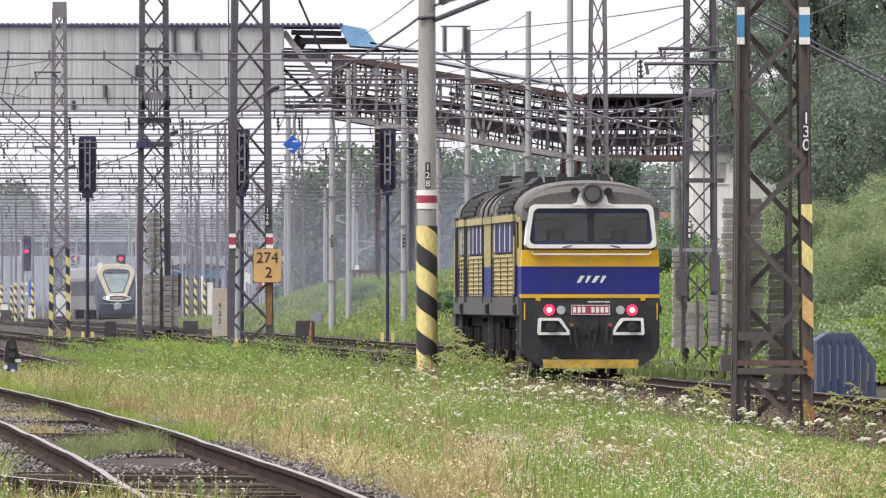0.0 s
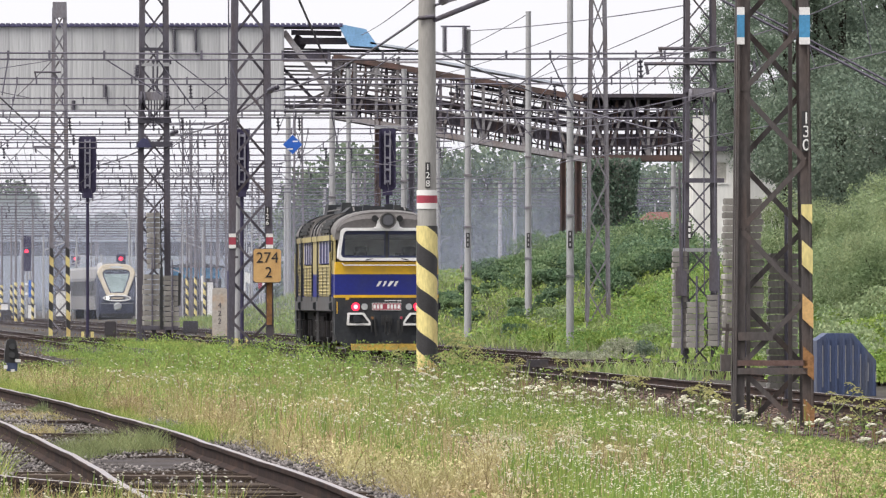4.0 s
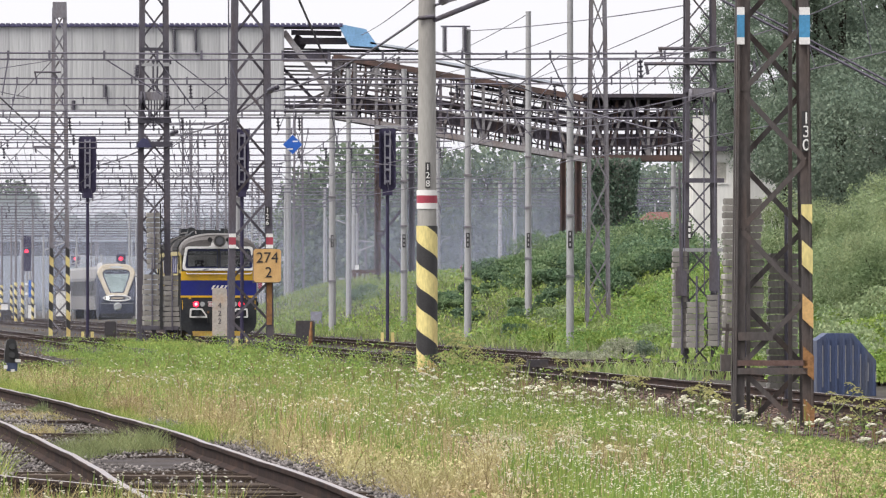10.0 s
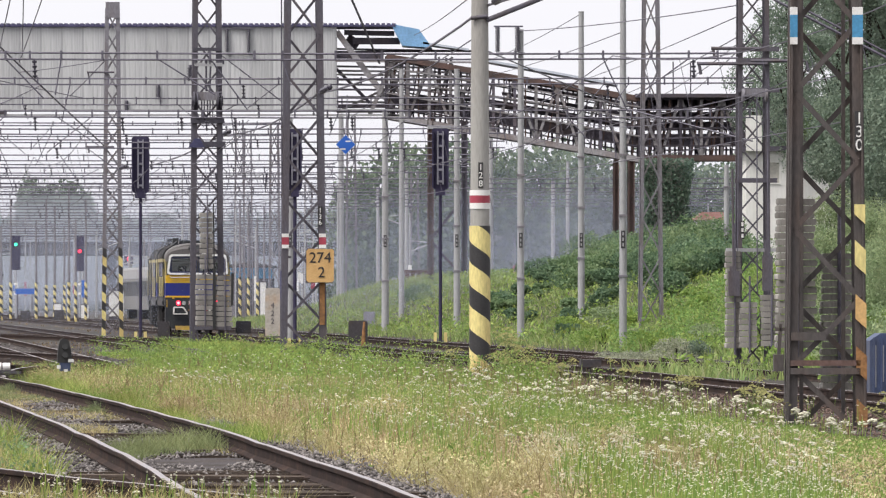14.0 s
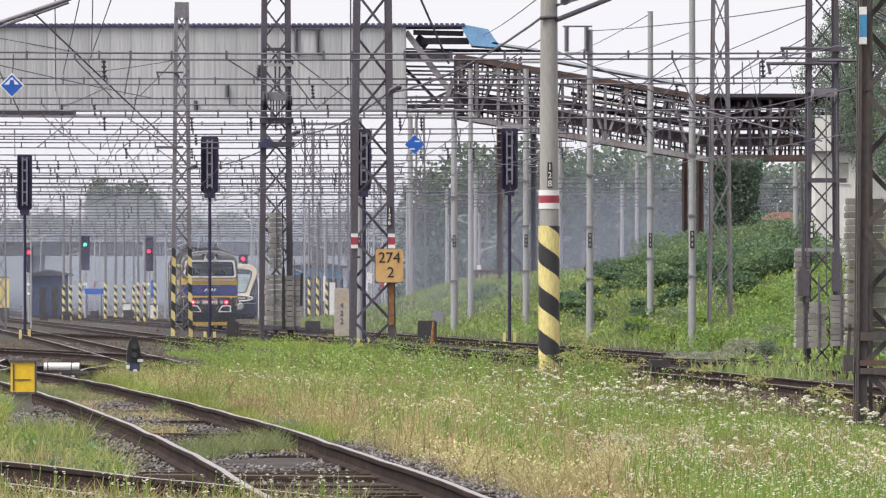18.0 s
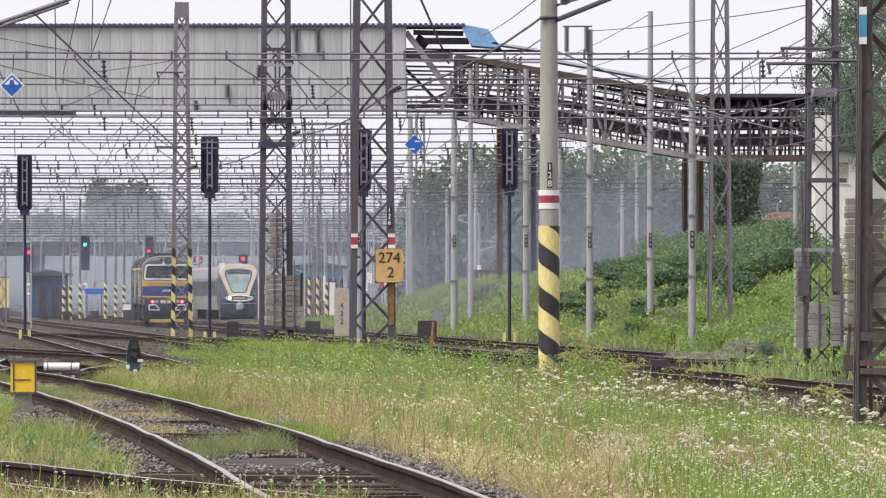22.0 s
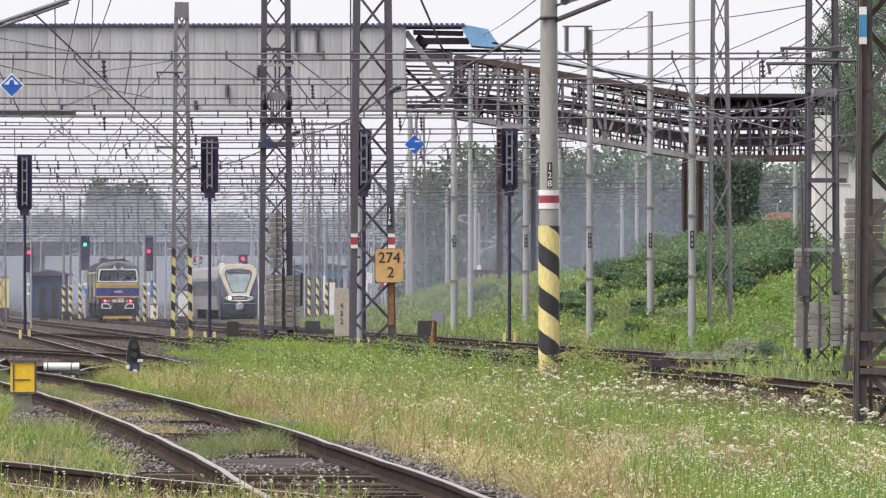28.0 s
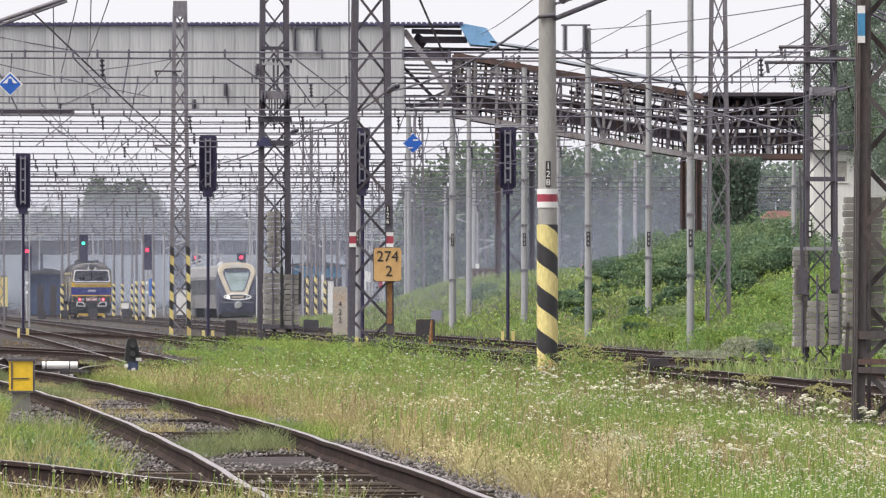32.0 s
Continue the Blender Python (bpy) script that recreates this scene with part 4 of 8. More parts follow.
            wi.rod([(sx * 0.62, -0.2, 2.75), (sx * 0.2, -0.13, 2.84)], 0.014, 5)
            part("wiper", wi, wp)
            seat = Mesh().use(RUBBER)
            seat.rod([(sx * 0.7, 0.55, 2.75), (sx * 0.7, 0.6, 3.12)], 0.2, 10)
            part("cab_seat", seat, end)
            pa = Mesh().use(WHITE)
            pa.box(-0.55 if sx < 0 else 0.1, -0.2 if sx < 0 else 0.28, 0.02, 0.05, 2.80, 2.88)
            part("dashboard_sheet", pa, end, "pale sheet on the dashboard")
        # deep blue inner frame round the two panes
        m = Mesh().use(LOCO_NAVY)
        for x0, x1, z0, z1 in ((-1.36, 1.36, 2.79, 2.88), (-1.3, 1.3, 3.49, 3.61), (-1.36, -1.22, 2.88, 3.49), (1.22, 1.36, 2.88, 3.49), (-0.07, 0.07, 2.88, 3.49)):
            m.box(x0, x1, -0.105, -0.085, z0, z1)
        part("inner_frame", m, end, "deep blue inner windscreen frame")
        m = Mesh().use(RUBBER)
        for x0, z0, z1 in ((-0.85, 2.78, 2.98), (0.28, 2.78, 2.95)):
            m.box(x0, x0 + 0.26, 0.3, 0.36, z0, z1)
        part("instrument_box", m, end, "dark instrument boxes behind the windscreen")
        # white arch that carries the headlight above the rim
        m = Mesh().use(LOCO_WHITE)
        arch = [(0.02 + 0.3 * math.cos(math.pi * q / 12), 3.88 + 0.1 * math.sin(math.pi * q / 12)) for q in range(13)]
        m.plate([(0.5, 3.66), (0.36, 3.72), *arch, (-0.32, 3.72), (-0.46, 3.66)], -0.235, -0.12)
        part("headlight_arch", m, end, "white arch under the headlight")
        slab("centre_post", [(-0.045, 2.78), (0.045, 2.78), (0.045, 3.62), (-0.045, 3.62)], -0.11, -0.02, RUBBER)
        m = Mesh().use(WHITE)
        m.rod([(-1.3, -0.2, 2.66), (-1.25, -0.2, 2.60), (1.25, -0.2, 2.60), (1.3, -0.2, 2.66)], 0.018, 6)
        part("handrail", m, end, "white handrail under the windscreen")
        # brow: the roof's rounded front, closed down to the rim
        m = Mesh().use(LOCO_BROW)
        pts = [(math.cos(math.pi * i / 16), math.sin(math.pi * i / 16)) for i in range(17)]
        rings = [(-0.17, 1.40, 3.60, 0.36), (-0.12, 1.43, 3.60, 0.46), (0.05, 1.46, 3.58, 0.57), (0.35, 1.48, 3.55, 0.64)]
        for yo, hw, zb, hh in rings:
            m.v += [(hw * (abs(c) ** 0.75) * (1 if c > 0 else -1), yo, zb + hh * s ** 0.9) for c, s in pts]
        for j in range(len(rings) - 1):
            for i in range(16):
                m.f.append((j * 17 + i, j * 17 + i + 1, (j + 1) * 17 + i + 1, (j + 1) * 17 + i))
                m.mi.append(0)
                m.smooth.append(True)
        m.f.append(tuple(range(17)))
        m.mi.append(0)
        m.smooth.append(False)
        part("brow", m, end, "grey brow over the windscreen")
        m = Mesh().use(LOCO_GREY)
        m.disc(0.02, 0.1, 3.90, 0.245, 0.4, 20)
        hl = part("headlight", m, end, "round headlight in a grey housing")
        m = Mesh().use(DARKLENS)
        m.disc(0.02, -0.3, 3.90, 0.155, 0.012, 20)
        part("lens", m, hl)
        m = Mesh().use(RUBBER)
        m.disc(0.02, -0.299, 3.90, 0.205, 0.004, 20)
        part("lens_ring", m, hl)
        for sx in (-1, 1):
            m = Mesh().use(RUBBER)
            m.rod([(sx * 0.35, 0.1, 3.97), (sx * 0.35, -0.16, 3.96), (sx * 0.36, -0.26, 3.95)], 0.06, 12, True, 0.095)
            part("horn", m, end, "black horn")
            m = Mesh().use(TAIL if e < 0 else LAMPGLASS)
            m.disc(sx * 0.9, -0.04, 1.40, 0.118, 0.03, 18)
            part("tail_light", m, end, "glowing red tail light" if e < 0 else "unlit tail light")
            if e < 0:
                m = Mesh().use(CORE)
                m.disc(sx * 0.9, -0.07, 1.40, 0.06, 0.01, 14)
                part("bulb", m, end, "glaring bulb of the tail light")
            m = Mesh().use(LAMPGLASS)
            m.disc(sx * 0.645, -0.04, 1.40, 0.095, 0.03, 16)
            part("marker_light", m, end, "clear marker light")
            # white-edged footstep guards
            o = [(0.46, 0.86), (1.14, 0.86), (1.16, 0.9), (1.14, 1.2), (1.12, 1.23), (0.68, 1.23), (0.64, 1.2), (0.45, 0.92)]
            i2 = [(0.53, 0.92), (1.09, 0.92), (1.095, 0.94), (1.08, 1.15), (1.07, 1.17), (0.71, 1.17), (0.69, 1.15), (0.53, 0.95)]
            m = Mesh().use(WHITE)
            kk = len(o)
            for yo, ring in ((-0.16, o), (-0.16, i2), (-0.10, i2), (-0.02, o)):
                m.v += [(sx * x, yo, z) for x, z in ring]
            for a, b in ((0, 1), (1, 2), (3, 0)):
                for i in range(kk):
                    j = (i + 1) % kk
                    m.f.append((a * kk + i, a * kk + j, b * kk + j, b * kk + i))
                    m.mi.append(0)
                    m.smooth.append(False)
            part("step_frame", m, end, "white-edged step opening")
            m = Mesh().use(LOCO_DARK)
            m.plate([(sx * 0.5, 0.9), (sx * 1.11, 0.9), (sx * 1.09, 1.19), (sx * 0.69, 1.19)][::sx], -0.105, -0.02)
            part("step_plate", m, end)
            m = Mesh().use(RUBBER)
            for q, (hx, hz) in enumerate(((0.36, 1.12), (0.46, 1.12), (0.33, 1.0))):
                m.rod([(sx * hx, -0.05, hz), (sx * hx, -0.14, hz - 0.06), (sx * (hx - 0.02), -0.16, hz - 0.45)], 0.026, 6)
            part("brake_hose", m, end, "black brake hoses")
            m = Mesh().use(RED if sx > 0 else RUST_ORANGE)
            m.disc(sx * 0.42, -0.1, 1.08, 0.045, 0.06, 8)
            part("hose_cock", m, end, "red and orange valve handle")
            m = Mesh().use(LOCO_DARK)
            m.rod([(sx * 0.875, 0.0, 1.04), (sx * 0.875, -0.35, 1.04)], 0.1, 12)
            part("buffer_stem", m, end)
            m = Mesh().use(LOCO_YELLOW)
            m.rod([(sx * 1.44, -0.05, 1.2), (sx * 1.44, -0.12, 1.2), (sx * 1.44, -0.12, 1.55)], 0.014, 5)
            part("grab_iron", m, end)
            m = Mesh().use(LOCO_YELLOW)
            m.box(sx * 1.14 - 0.05, sx * 1.14 + 0.05, -0.032, 0, 1.6, 1.74)
            part("hinge", m, end)
        m = Mesh().use(RED)
        m.box(-0.42, 0.42, -0.04, -0.02, 1.30, 1.51)
        np_ = part("number_plate", m, end, "red plate with a row of white marks")
        m = Mesh().use(WHITE)
        for q in range(8):
            if q != 3:
                x = -0.35 + q * 0.1
                m.box(x - 0.034, x + 0.034, -0.046, -0.04, 1.345, 1.465)
        for x0, x1, z0, z1 in ((-0.42, 0.42, 1.30, 1.312), (-0.42, 0.42, 1.498, 1.51), (-0.42, -0.408, 1.31, 1.5), (0.408, 0.42, 1.31, 1.5)):
            m.box(x0, x1, -0.046, -0.04, z0, z1)
        part("plate_marks", m, np_)
        # maker's mark, drawn as slanted shapes
        m = Mesh().use(WHITE)
        for x0, wd in ((-0.30, 0.15), (-0.12, 0.11), (0.02, 0.16), (0.2, 0.12)):
            m.plate([(x0, 1.99), (x0 + wd * 0.45, 1.99), (x0 + wd + 0.03, 2.14), (x0 + wd * 0.55, 2.14)], -0.028, -0.02)
        part("emblem", m, end, "white slanted emblem")
        m = Mesh().use(WHITE)
        for x0, x1, z in ((-0.06, 0.05, 1.575), (0.06, 0.28, 1.58), (0.3, 0.42, 1.575)):
            m.box(x0, x1, -0.025, -0.018, z - 0.012, z + 0.012)
        part("small_marks", m, end)
        # coupler and its hook
        m = Mesh().use(RUBBER)
        m.box(-0.16, 0.16, -0.06, 0.1, 0.86, 1.16)
        m.beam((0, -0.05, 1.03), (0, -0.4, 1.03), 0.07, 0.12)
        m.rod([(-0.05, -0.36, 1.02), (-0.06, -0.34, 0.66), (0, -0.36, 0.58), (0.06, -0.34, 0.66), (0.05, -0.36, 1.02)], 0.03, 6)
        part("coupler", m, end, "black screw coupler")
        slab("rail_guard", [(-1.02, 0.14), (1.02, 0.14), (1.04, 0.33), (-1.04, 0.33)], -0.07, 0.0, GUARD, "dirty yellow rail guard")
        for sx in (-0.8, 0.8):
            slab("guard_bracket", [(sx - 0.06, 0.3), (sx + 0.06, 0.3), (sx + 0.06, 0.6), (sx - 0.06, 0.6)], -0.06, 0.2, LOCO_DARK)

    # jacking brackets, steps and boxes under the sill
    for sx in (-1, 1):
        for yy in (-7.3, -1.0, 5.4):
            m = Mesh().use(LOCO_DARK)
            m.sweep([(sx * 1.5, 1.25), (sx * 1.62, 1.34), (sx * 1.62, 1.5), (sx * 1.5, 1.56)][::sx], yy - 0.14, yy + 0.14)
            part("jack_bracket", m, root)
        for yy in (-6.95, -0.6, 6.95):
            m = Mesh().use(LOCO_SKIRT)
            for q in (-0.24, 0.24):
                m.box(min(sx * 1.42, sx * 1.47), max(sx * 1.42, sx * 1.47), yy + q - 0.03, yy + q + 0.03, 0.34, 1.3)
            for z in (0.36, 0.66, 0.96):
                m.box(min(sx * 1.3, sx * 1.5), max(sx * 1.3, sx * 1.5), yy - 0.24, yy + 0.24, z, z + 0.03)
            part("side_steps", m, root, "grey steps below the sill")

    # running gear
    m = Mesh().use(LOCO_UNDER)
    m.box(-1.25, 1.25, -HALF + 0.3, HALF - 0.3, 1.0, 1.3)
    part("main_frame", m, root)
    m = Mesh().use(LOCO_UNDER)
    m.sweep([(-1.3, 0.35), (1.3, 0.35), (1.38, 0.5), (1.38, 1.1), (-1.38, 1.1), (-1.38, 0.5)], -2.1, 2.1)
    part("fuel_tank", m, root, "dark fuel tank between the bogies")
    for by in (-4.5, 4.5):
        bogie = new("bogie")
        bogie.parent = root
        bogie.matrix_basis = pose(0, by, 0)
        bogie["label"] = "black two-axle bogie"
        m = Mesh().use(LOCO_UNDER)
        for sx in (-1, 1):
            m.box(sx * 1.08 - 0.08, sx * 1.08 + 0.08, -2.0, 2.0, 0.62, 0.86)
            for yy in (-1.2, 1.2):
                m.box(sx * 1.2 - 0.12, sx * 1.2 + 0.12, yy - 0.2, yy + 0.2, 0.32, 0.74)
        m.box(-1.0, 1.0, -0.25, 0.25, 0.5, 0.85)
        part("bogie_frame", m, bogie)
        for yy in (-1.2, 1.2):
            m = Mesh().use(TREAD)
            for sx in (-1, 1):
                m.rod([(sx * 0.68, yy, 0.5), (sx * 0.82, yy, 0.5)], 0.5, 20)
                m.rod([(sx * 0.66, yy, 0.5), (sx * 0.69, yy, 0.5)], 0.53, 20)
            m.rod([(-0.7, yy, 0.5), (0.7, yy, 0.5)], 0.1, 10)
            part("wheelset", m, bogie)
            for sx in (-1, 1):
                m = Mesh().use(LOCO_SKIRT)
                m.rod([(sx * 1.2, yy, 0.5), (sx * 1.36, yy, 0.5)], 0.17, 12)
                part("axle_box", m, bogie, "grey round axle box")
                m = Mesh().use(LOCO_UNDER)
                e_ = 1 if yy > 0 else -1
                m.sweep([(sx * 1.12, 0.55), (sx * 1.3, 0.55), (sx * 1.34, 0.75), (sx * 1.34, 1.2), (sx * 1.12, 1.2)][::sx], yy + e_ * 0.72 - 0.16, yy + e_ * 0.72 + 0.16)
                part("sand_box", m, bogie, "dark sand box")
            for sx in (-1, 1):
                for dy in (-0.4, 0.4):
                    m = Mesh().use(LOCO_UNDER)
                    m.rod([(sx * 1.30, yy + dy, 0.5), (sx * 1.30, yy + dy, 0.98)], 0.12, 9)
                    part("spring", m, bogie)
    return root


locomotive = build_loco()


# ---- the conveyor bridge over the yard ----
CLAD = material("weathered_cladding", (0.50, 0.505, 0.51), 0.85, 0, 0.22, 0.6, 7, second=(0.385, 0.385, 0.40), patch=0.54, streak=(2.2, 1, 0.07), spread=0.08)
CLADCAP = material("blue_grey_capping", (0.105, 0.098, 0.19), 0.7, 0.2, 0.25, 1.5, 12)
# purplish girder colour includes a tint for the haze before the bridge
GIRDER = material("bridge_girder", (0.105, 0.096, 0.118), 0.75, 0.1, 0.3, 0.8, 10, second=(0.115, 0.092, 0.095), patch=0.55, spread=0.4)
GIRDER_PALE = material("pale_bridge_girder", (0.26, 0.25, 0.26), 0.8, 0.05, 0.35, 0.9, 10, second=(0.19, 0.16, 0.155), patch=0.55, spread=0.35)
BLUESHEET = material("blue_roof_sheet", (0.24, 0.46, 0.74), 0.5, 0.1, 0.2, 0.8, 10)
PALESHEET = material("pale_roof_sheet", (0.60, 0.64, 0.72), 0.5, 0.1, 0.15, 0.8, 10)
D = 375.0
gallery = thing("conveyor_gallery", pose(0, D, 0), "weathered grey clad conveyor gallery on steel girders across the yard", "conveyor bridge")
zt, zb = 15.53, 11.17
x_end = -8.13
# corrugated cladding, sheet by sheet
sheet = Mesh().use(CLAD)
pitch, wide = 0.27, 1.08
steps = 16
for i in range(steps + 1):
    x = wide * i / steps
    y = 0.011 * math.cos(x / pitch * math.tau)
    sheet.v += [(x, y, 0), (x, y, zt - zb)]
for i in range(steps):
    sheet.f.append((2 * i, 2 * i + 2, 2 * i + 3, 2 * i + 1))
    sheet.mi.append(0)
    sheet.smooth.append(True)
sheet_data = sheet.data("cladding_sheet")
x = x_end - wide
while x > -62:
    ob = part("cladding_sheet", sheet_data, gallery)
    ob.matrix_basis = pose(x, random.uniform(-0.008, 0.008), zb + random.uniform(-0.03, 0.02))
    x -= wide - 0.004
cap = Mesh().use(CLADCAP)
x = -62.0
while x < x_end + 3.0:
    cap.box(x, x + 0.17, -0.16, 3.4, zt - 0.03, zt + 0.13)
    x += 0.27
cap.box(-62, x_end + 3.0, -0.12, 3.4, zt - 0.06, zt + 0.05)
part("roof_edge", cap, gallery, "dark blue-grey corrugated roof edge")
body = Mesh().use(GIRDER)
body.box(-62, x_end - 0.05, 0.06, 3.3, zb + 0.1, zt - 0.05)
part("gallery_core", body, gallery)
for z, h in ((zb + 0.05, 0.12), (zb - 0.2, 0.1)):
    g = Mesh().use(STEEL_PALE)
    g.box(-62, x_end + 3.2, -0.1, 0.1, z - h / 2, z + h / 2)
    part("bottom_girder", g, gallery)
g = Mesh().use(GIRDER)
g.box(-62, -24.98, -0.14, 0.0, zb - 0.16, zb + 0.02)
part("service_pipe", g, gallery, "dark service pipe under the gallery")

# the torn end: bare frame with loose sheets
for x0, z0, x1, z1, w in ((502, 56, 600, 188, 0.3), (500, 97, 585, 98, 0.36), (515, 57, 604, 59, 0.26), (530, 72, 614, 72, 0.34), (520, 66, 540, 80, 0.5), (500, 120, 560, 181, 0.16), (600, 150, 508, 195, 0.12),
                          (504, 187, 605, 186, 0.22), (602, 110, 560, 205, 0.2)):
    b = Mesh().use(GIRDER_PALE if w in (0.3, 0.12, 0.2) else GIRDER)
    lift = 0.1 + 0.16 * (len(gallery.children) % 9)
    b.beam(((x0 - 784) * D / 13000, lift, 1.68 + (526 - z0) * D / 13000), ((x1 - 784) * D / 13000, lift, 1.68 + (526 - z1) * D / 13000), w, 0.14, (0, 1, 0))
    part("bare_frame", b, gallery)
rg = random.Random(6)
for i, z0 in enumerate((84, 90, 108, 116, 124, 131, 139, 148, 158, 170, 178, 196)):
    b = Mesh().use(GIRDER if i in (1, 8) else GIRDER_PALE)
    lift = 0.05 + 3.0 * rg.random()
    b.beam((-8.19, lift, 1.68 + (526 - z0) * D / 13000), (-1.12, lift, 1.68 + (526 - z0 - rg.uniform(-4, 6)) * D / 13000), 0.1, 0.12, (0, 1, 0))
    part("bare_frame", b, gallery)
for i in range(9):
    b = Mesh().use(GIRDER_PALE if rg.random() < 0.6 else GIRDER)
    x0 = 590 + rg.uniform(0, 140)
    lift = 3.1 * rg.random()
    b.beam(((x0 - 784) * D / 13000, lift, 13.97), ((x0 + rg.choice((-30, 0, 0, 30)) - 784) * D / 13000, lift, 11.08), 0.12, 0.12, (0, 1, 0))
    part("bare_frame", b, gallery)
b = Mesh().use(PALESHEET)
b.beam((-3.72, 1.4, 14.66), (-1.38, 1.4, 14.31), 3.0, 0.1)
part("pale_sheet", b, gallery, "pale loose roof sheet")
b = Mesh().use(BLUESHEET)
b.add([(-5.37, -0.1, 15.64), (-3.92, -0.1, 15.35), (-3.26, -0.1, 14.40), (-4.79, -0.1, 14.52),
       (-5.37, 2.9, 15.64), (-3.92, 2.9, 15.35), (-3.26, 2.9, 14.40), (-4.79, 2.9, 14.52)],
      [(0, 1, 2, 3), (7, 6, 5, 4), (0, 4, 5, 1), (1, 5, 6, 2), (2, 6, 7, 3), (3, 7, 4, 0)])
part("blue_sheet", b, gallery, "loose bright blue roof sheet")


def truss(name, xa, ta, ba, xb, tb, bb, bays, label, roof, mat=GIRDER, chord=0.28):
    # two lattice sides with a belt frame between; a: one end, b: the other; t and b: top and bottom height
    root = thing(name, pose(0, D, 0), label, "conveyor bridge")

    def z_at(x, p, q):
        return p + (q - p) * (x - xa) / (xb - xa)

    rg = random.Random(int(bays * 3))
    for yy in (0.0, 3.1):
        c = Mesh().use(RUST if roof else mat)
        c.beam((xa, yy, ta), (xb, yy, tb), 0.2, chord, (0, 0, 1))
        part("top_chord", c, root, "rust-brown top chord")
        c = Mesh().use(GIRDER_PALE if roof else RUST)
        c.beam((xa, yy, ba), (xb, yy, bb), 0.2, chord, (0, 0, 1))
        part("bottom_chord", c, root, "bottom chord of the truss")
        for k in (0.17, 0.34, 0.5, 0.66, 0.84):
            c = Mesh().use(GIRDER_PALE if k in (0.34, 0.66, 0.84) and roof else mat)
            c.beam((xa, yy - 0.06, ba + (ta - ba) * (k + rg.uniform(-0.05, 0.05))), (xb, yy - 0.06, bb + (tb - bb) * (k + rg.uniform(-0.05, 0.05))), 0.06, 0.075)
            part("handrail", c, root)
        for i in range(bays + 1):
            x = xa + (xb - xa) * i / bays
            v = Mesh().use(mat if rg.random() < (0.45 if roof else 0.85) else GIRDER_PALE)
            v.beam((x, yy, z_at(x, ba, bb)), (x, yy, z_at(x, ta, tb)), 0.15, 0.15)
            part("upright", v, root)
            if i < bays:
                x2 = xa + (xb - xa) * (i + 1) / bays
                v = Mesh().use(mat if rg.random() < (0.4 if roof else 0.8) and yy > 1 else GIRDER_PALE)
                if i % 2:
                    v.beam((x, yy + 0.05, z_at(x, ba, bb)), (x2, yy + 0.05, z_at(x2, ta, tb)), 0.13, 0.13)
                else:
                    v.beam((x, yy + 0.05, z_at(x, ta, tb)), (x2, yy + 0.05, z_at(x2, ba, bb)), 0.13, 0.13)
                part("diagonal", v, root)
                xm = (x + x2) / 2
                for p, q in (((x, z_at(x, ba, bb)), (xm, z_at(xm, ta, tb))), ((xm, z_at(xm, ba, bb)), (x2, z_at(x2, ta, tb))), ((xm, z_at(xm, ta, tb)), (xm, z_at(xm, ba, bb)))):
                    if rg.random() < (0.45 if roof else 0.15):
                        continue
                    v = Mesh().use(mat if rg.random() < 0.5 else RUST)
                    v.beam((p[0], yy + 0.16, p[1]), (q[0], yy + 0.16, q[1]), 0.07, 0.07)
                    part("thin_brace", v, root)
    c = Mesh().use(GIRDER)
    c.beam((xa, 1.5, ba + 0.95), (xb, 1.5, bb + 0.95), 1.3, 0.6)
    part("belt", c, root, "dark conveyor belt")
    c = Mesh().use(mat)
    c.beam((xa, 1.5, ba + 0.12), (xb, 1.5, bb + 0.12), 2.9, 0.08)
    part("walkway", c, root)
    for i in range(bays * 2):
        x = xa + (xb - xa) * (i + 0.5) / (bays * 2)
        c = Mesh().use(mat)
        z = z_at(x, ba, bb)
        c.beam((x, 1.5, z + 0.1), (x, 1.5, z + 0.95), 0.1, 0.1)
        part("idler_stand", c, root)
        c = Mesh().use(mat)
        c.beam((x, 0, z_at(x, ta, tb) - 0.5), (x, 3.1, z_at(x, ta, tb) - 0.1), 0.09, 0.09)
        part("roof_brace", c, root)
    return root


incline = truss("conveyor_truss", -5.60, 13.97, 10.94, 7.53, 11.78, 8.66, 12, "rusty sloping lattice truss of a disused conveyor", True)
level = truss("conveyor_truss", 7.33, 11.89, 8.78, 15.75, 11.89, 8.78, 8, "dark level lattice truss of a disused conveyor", False)
# dark sheets added at the back so less sky shows through the lattice
for k0, k1, f in ((0.50, 0.60, 0.30), (0.70, 0.76, 0.45), (0.86, 0.94, 0.55)):
    c = Mesh().use(GIRDER)
    xa, xb = -5.60, 7.53
    x0 = xa + (xb - xa) * f
    za, zb2 = 10.94, 8.66
    ha, hb = 13.97 - za, 11.78 - zb2
    q = [(x0, za + (zb2 - za) * f + (ha + (hb - ha) * f) * k0), (xb, zb2 + hb * k0), (xb, zb2 + hb * k1), (x0, za + (zb2 - za) * f + (ha + (hb - ha) * f) * k1)]
    c.plate(q, 2.9, 2.96)
    part("side_sheet", c, incline, "dark sheet added to fill bright gaps in the truss")
# the level truss gets the same added darkening sheets
for z0, z1 in ((0.5, 0.62), (0.68, 0.78), (0.84, 0.97)):
    c = Mesh().use(GIRDER)
    h0, h1 = 8.78, 11.89
    c.box(7.38, 15.69, 2.95, 3.0, h0 + (h1 - h0) * z0, h0 + (h1 - h0) * z1)
    part("side_sheet", c, level, "dark sheet added to fill bright gaps in the truss")
c = Mesh().use(GIRDER)
c.box(7.10, 15.46, -0.4, 3.6, 11.86, 12.05)
part("roof", c, level, "dark flat roof")
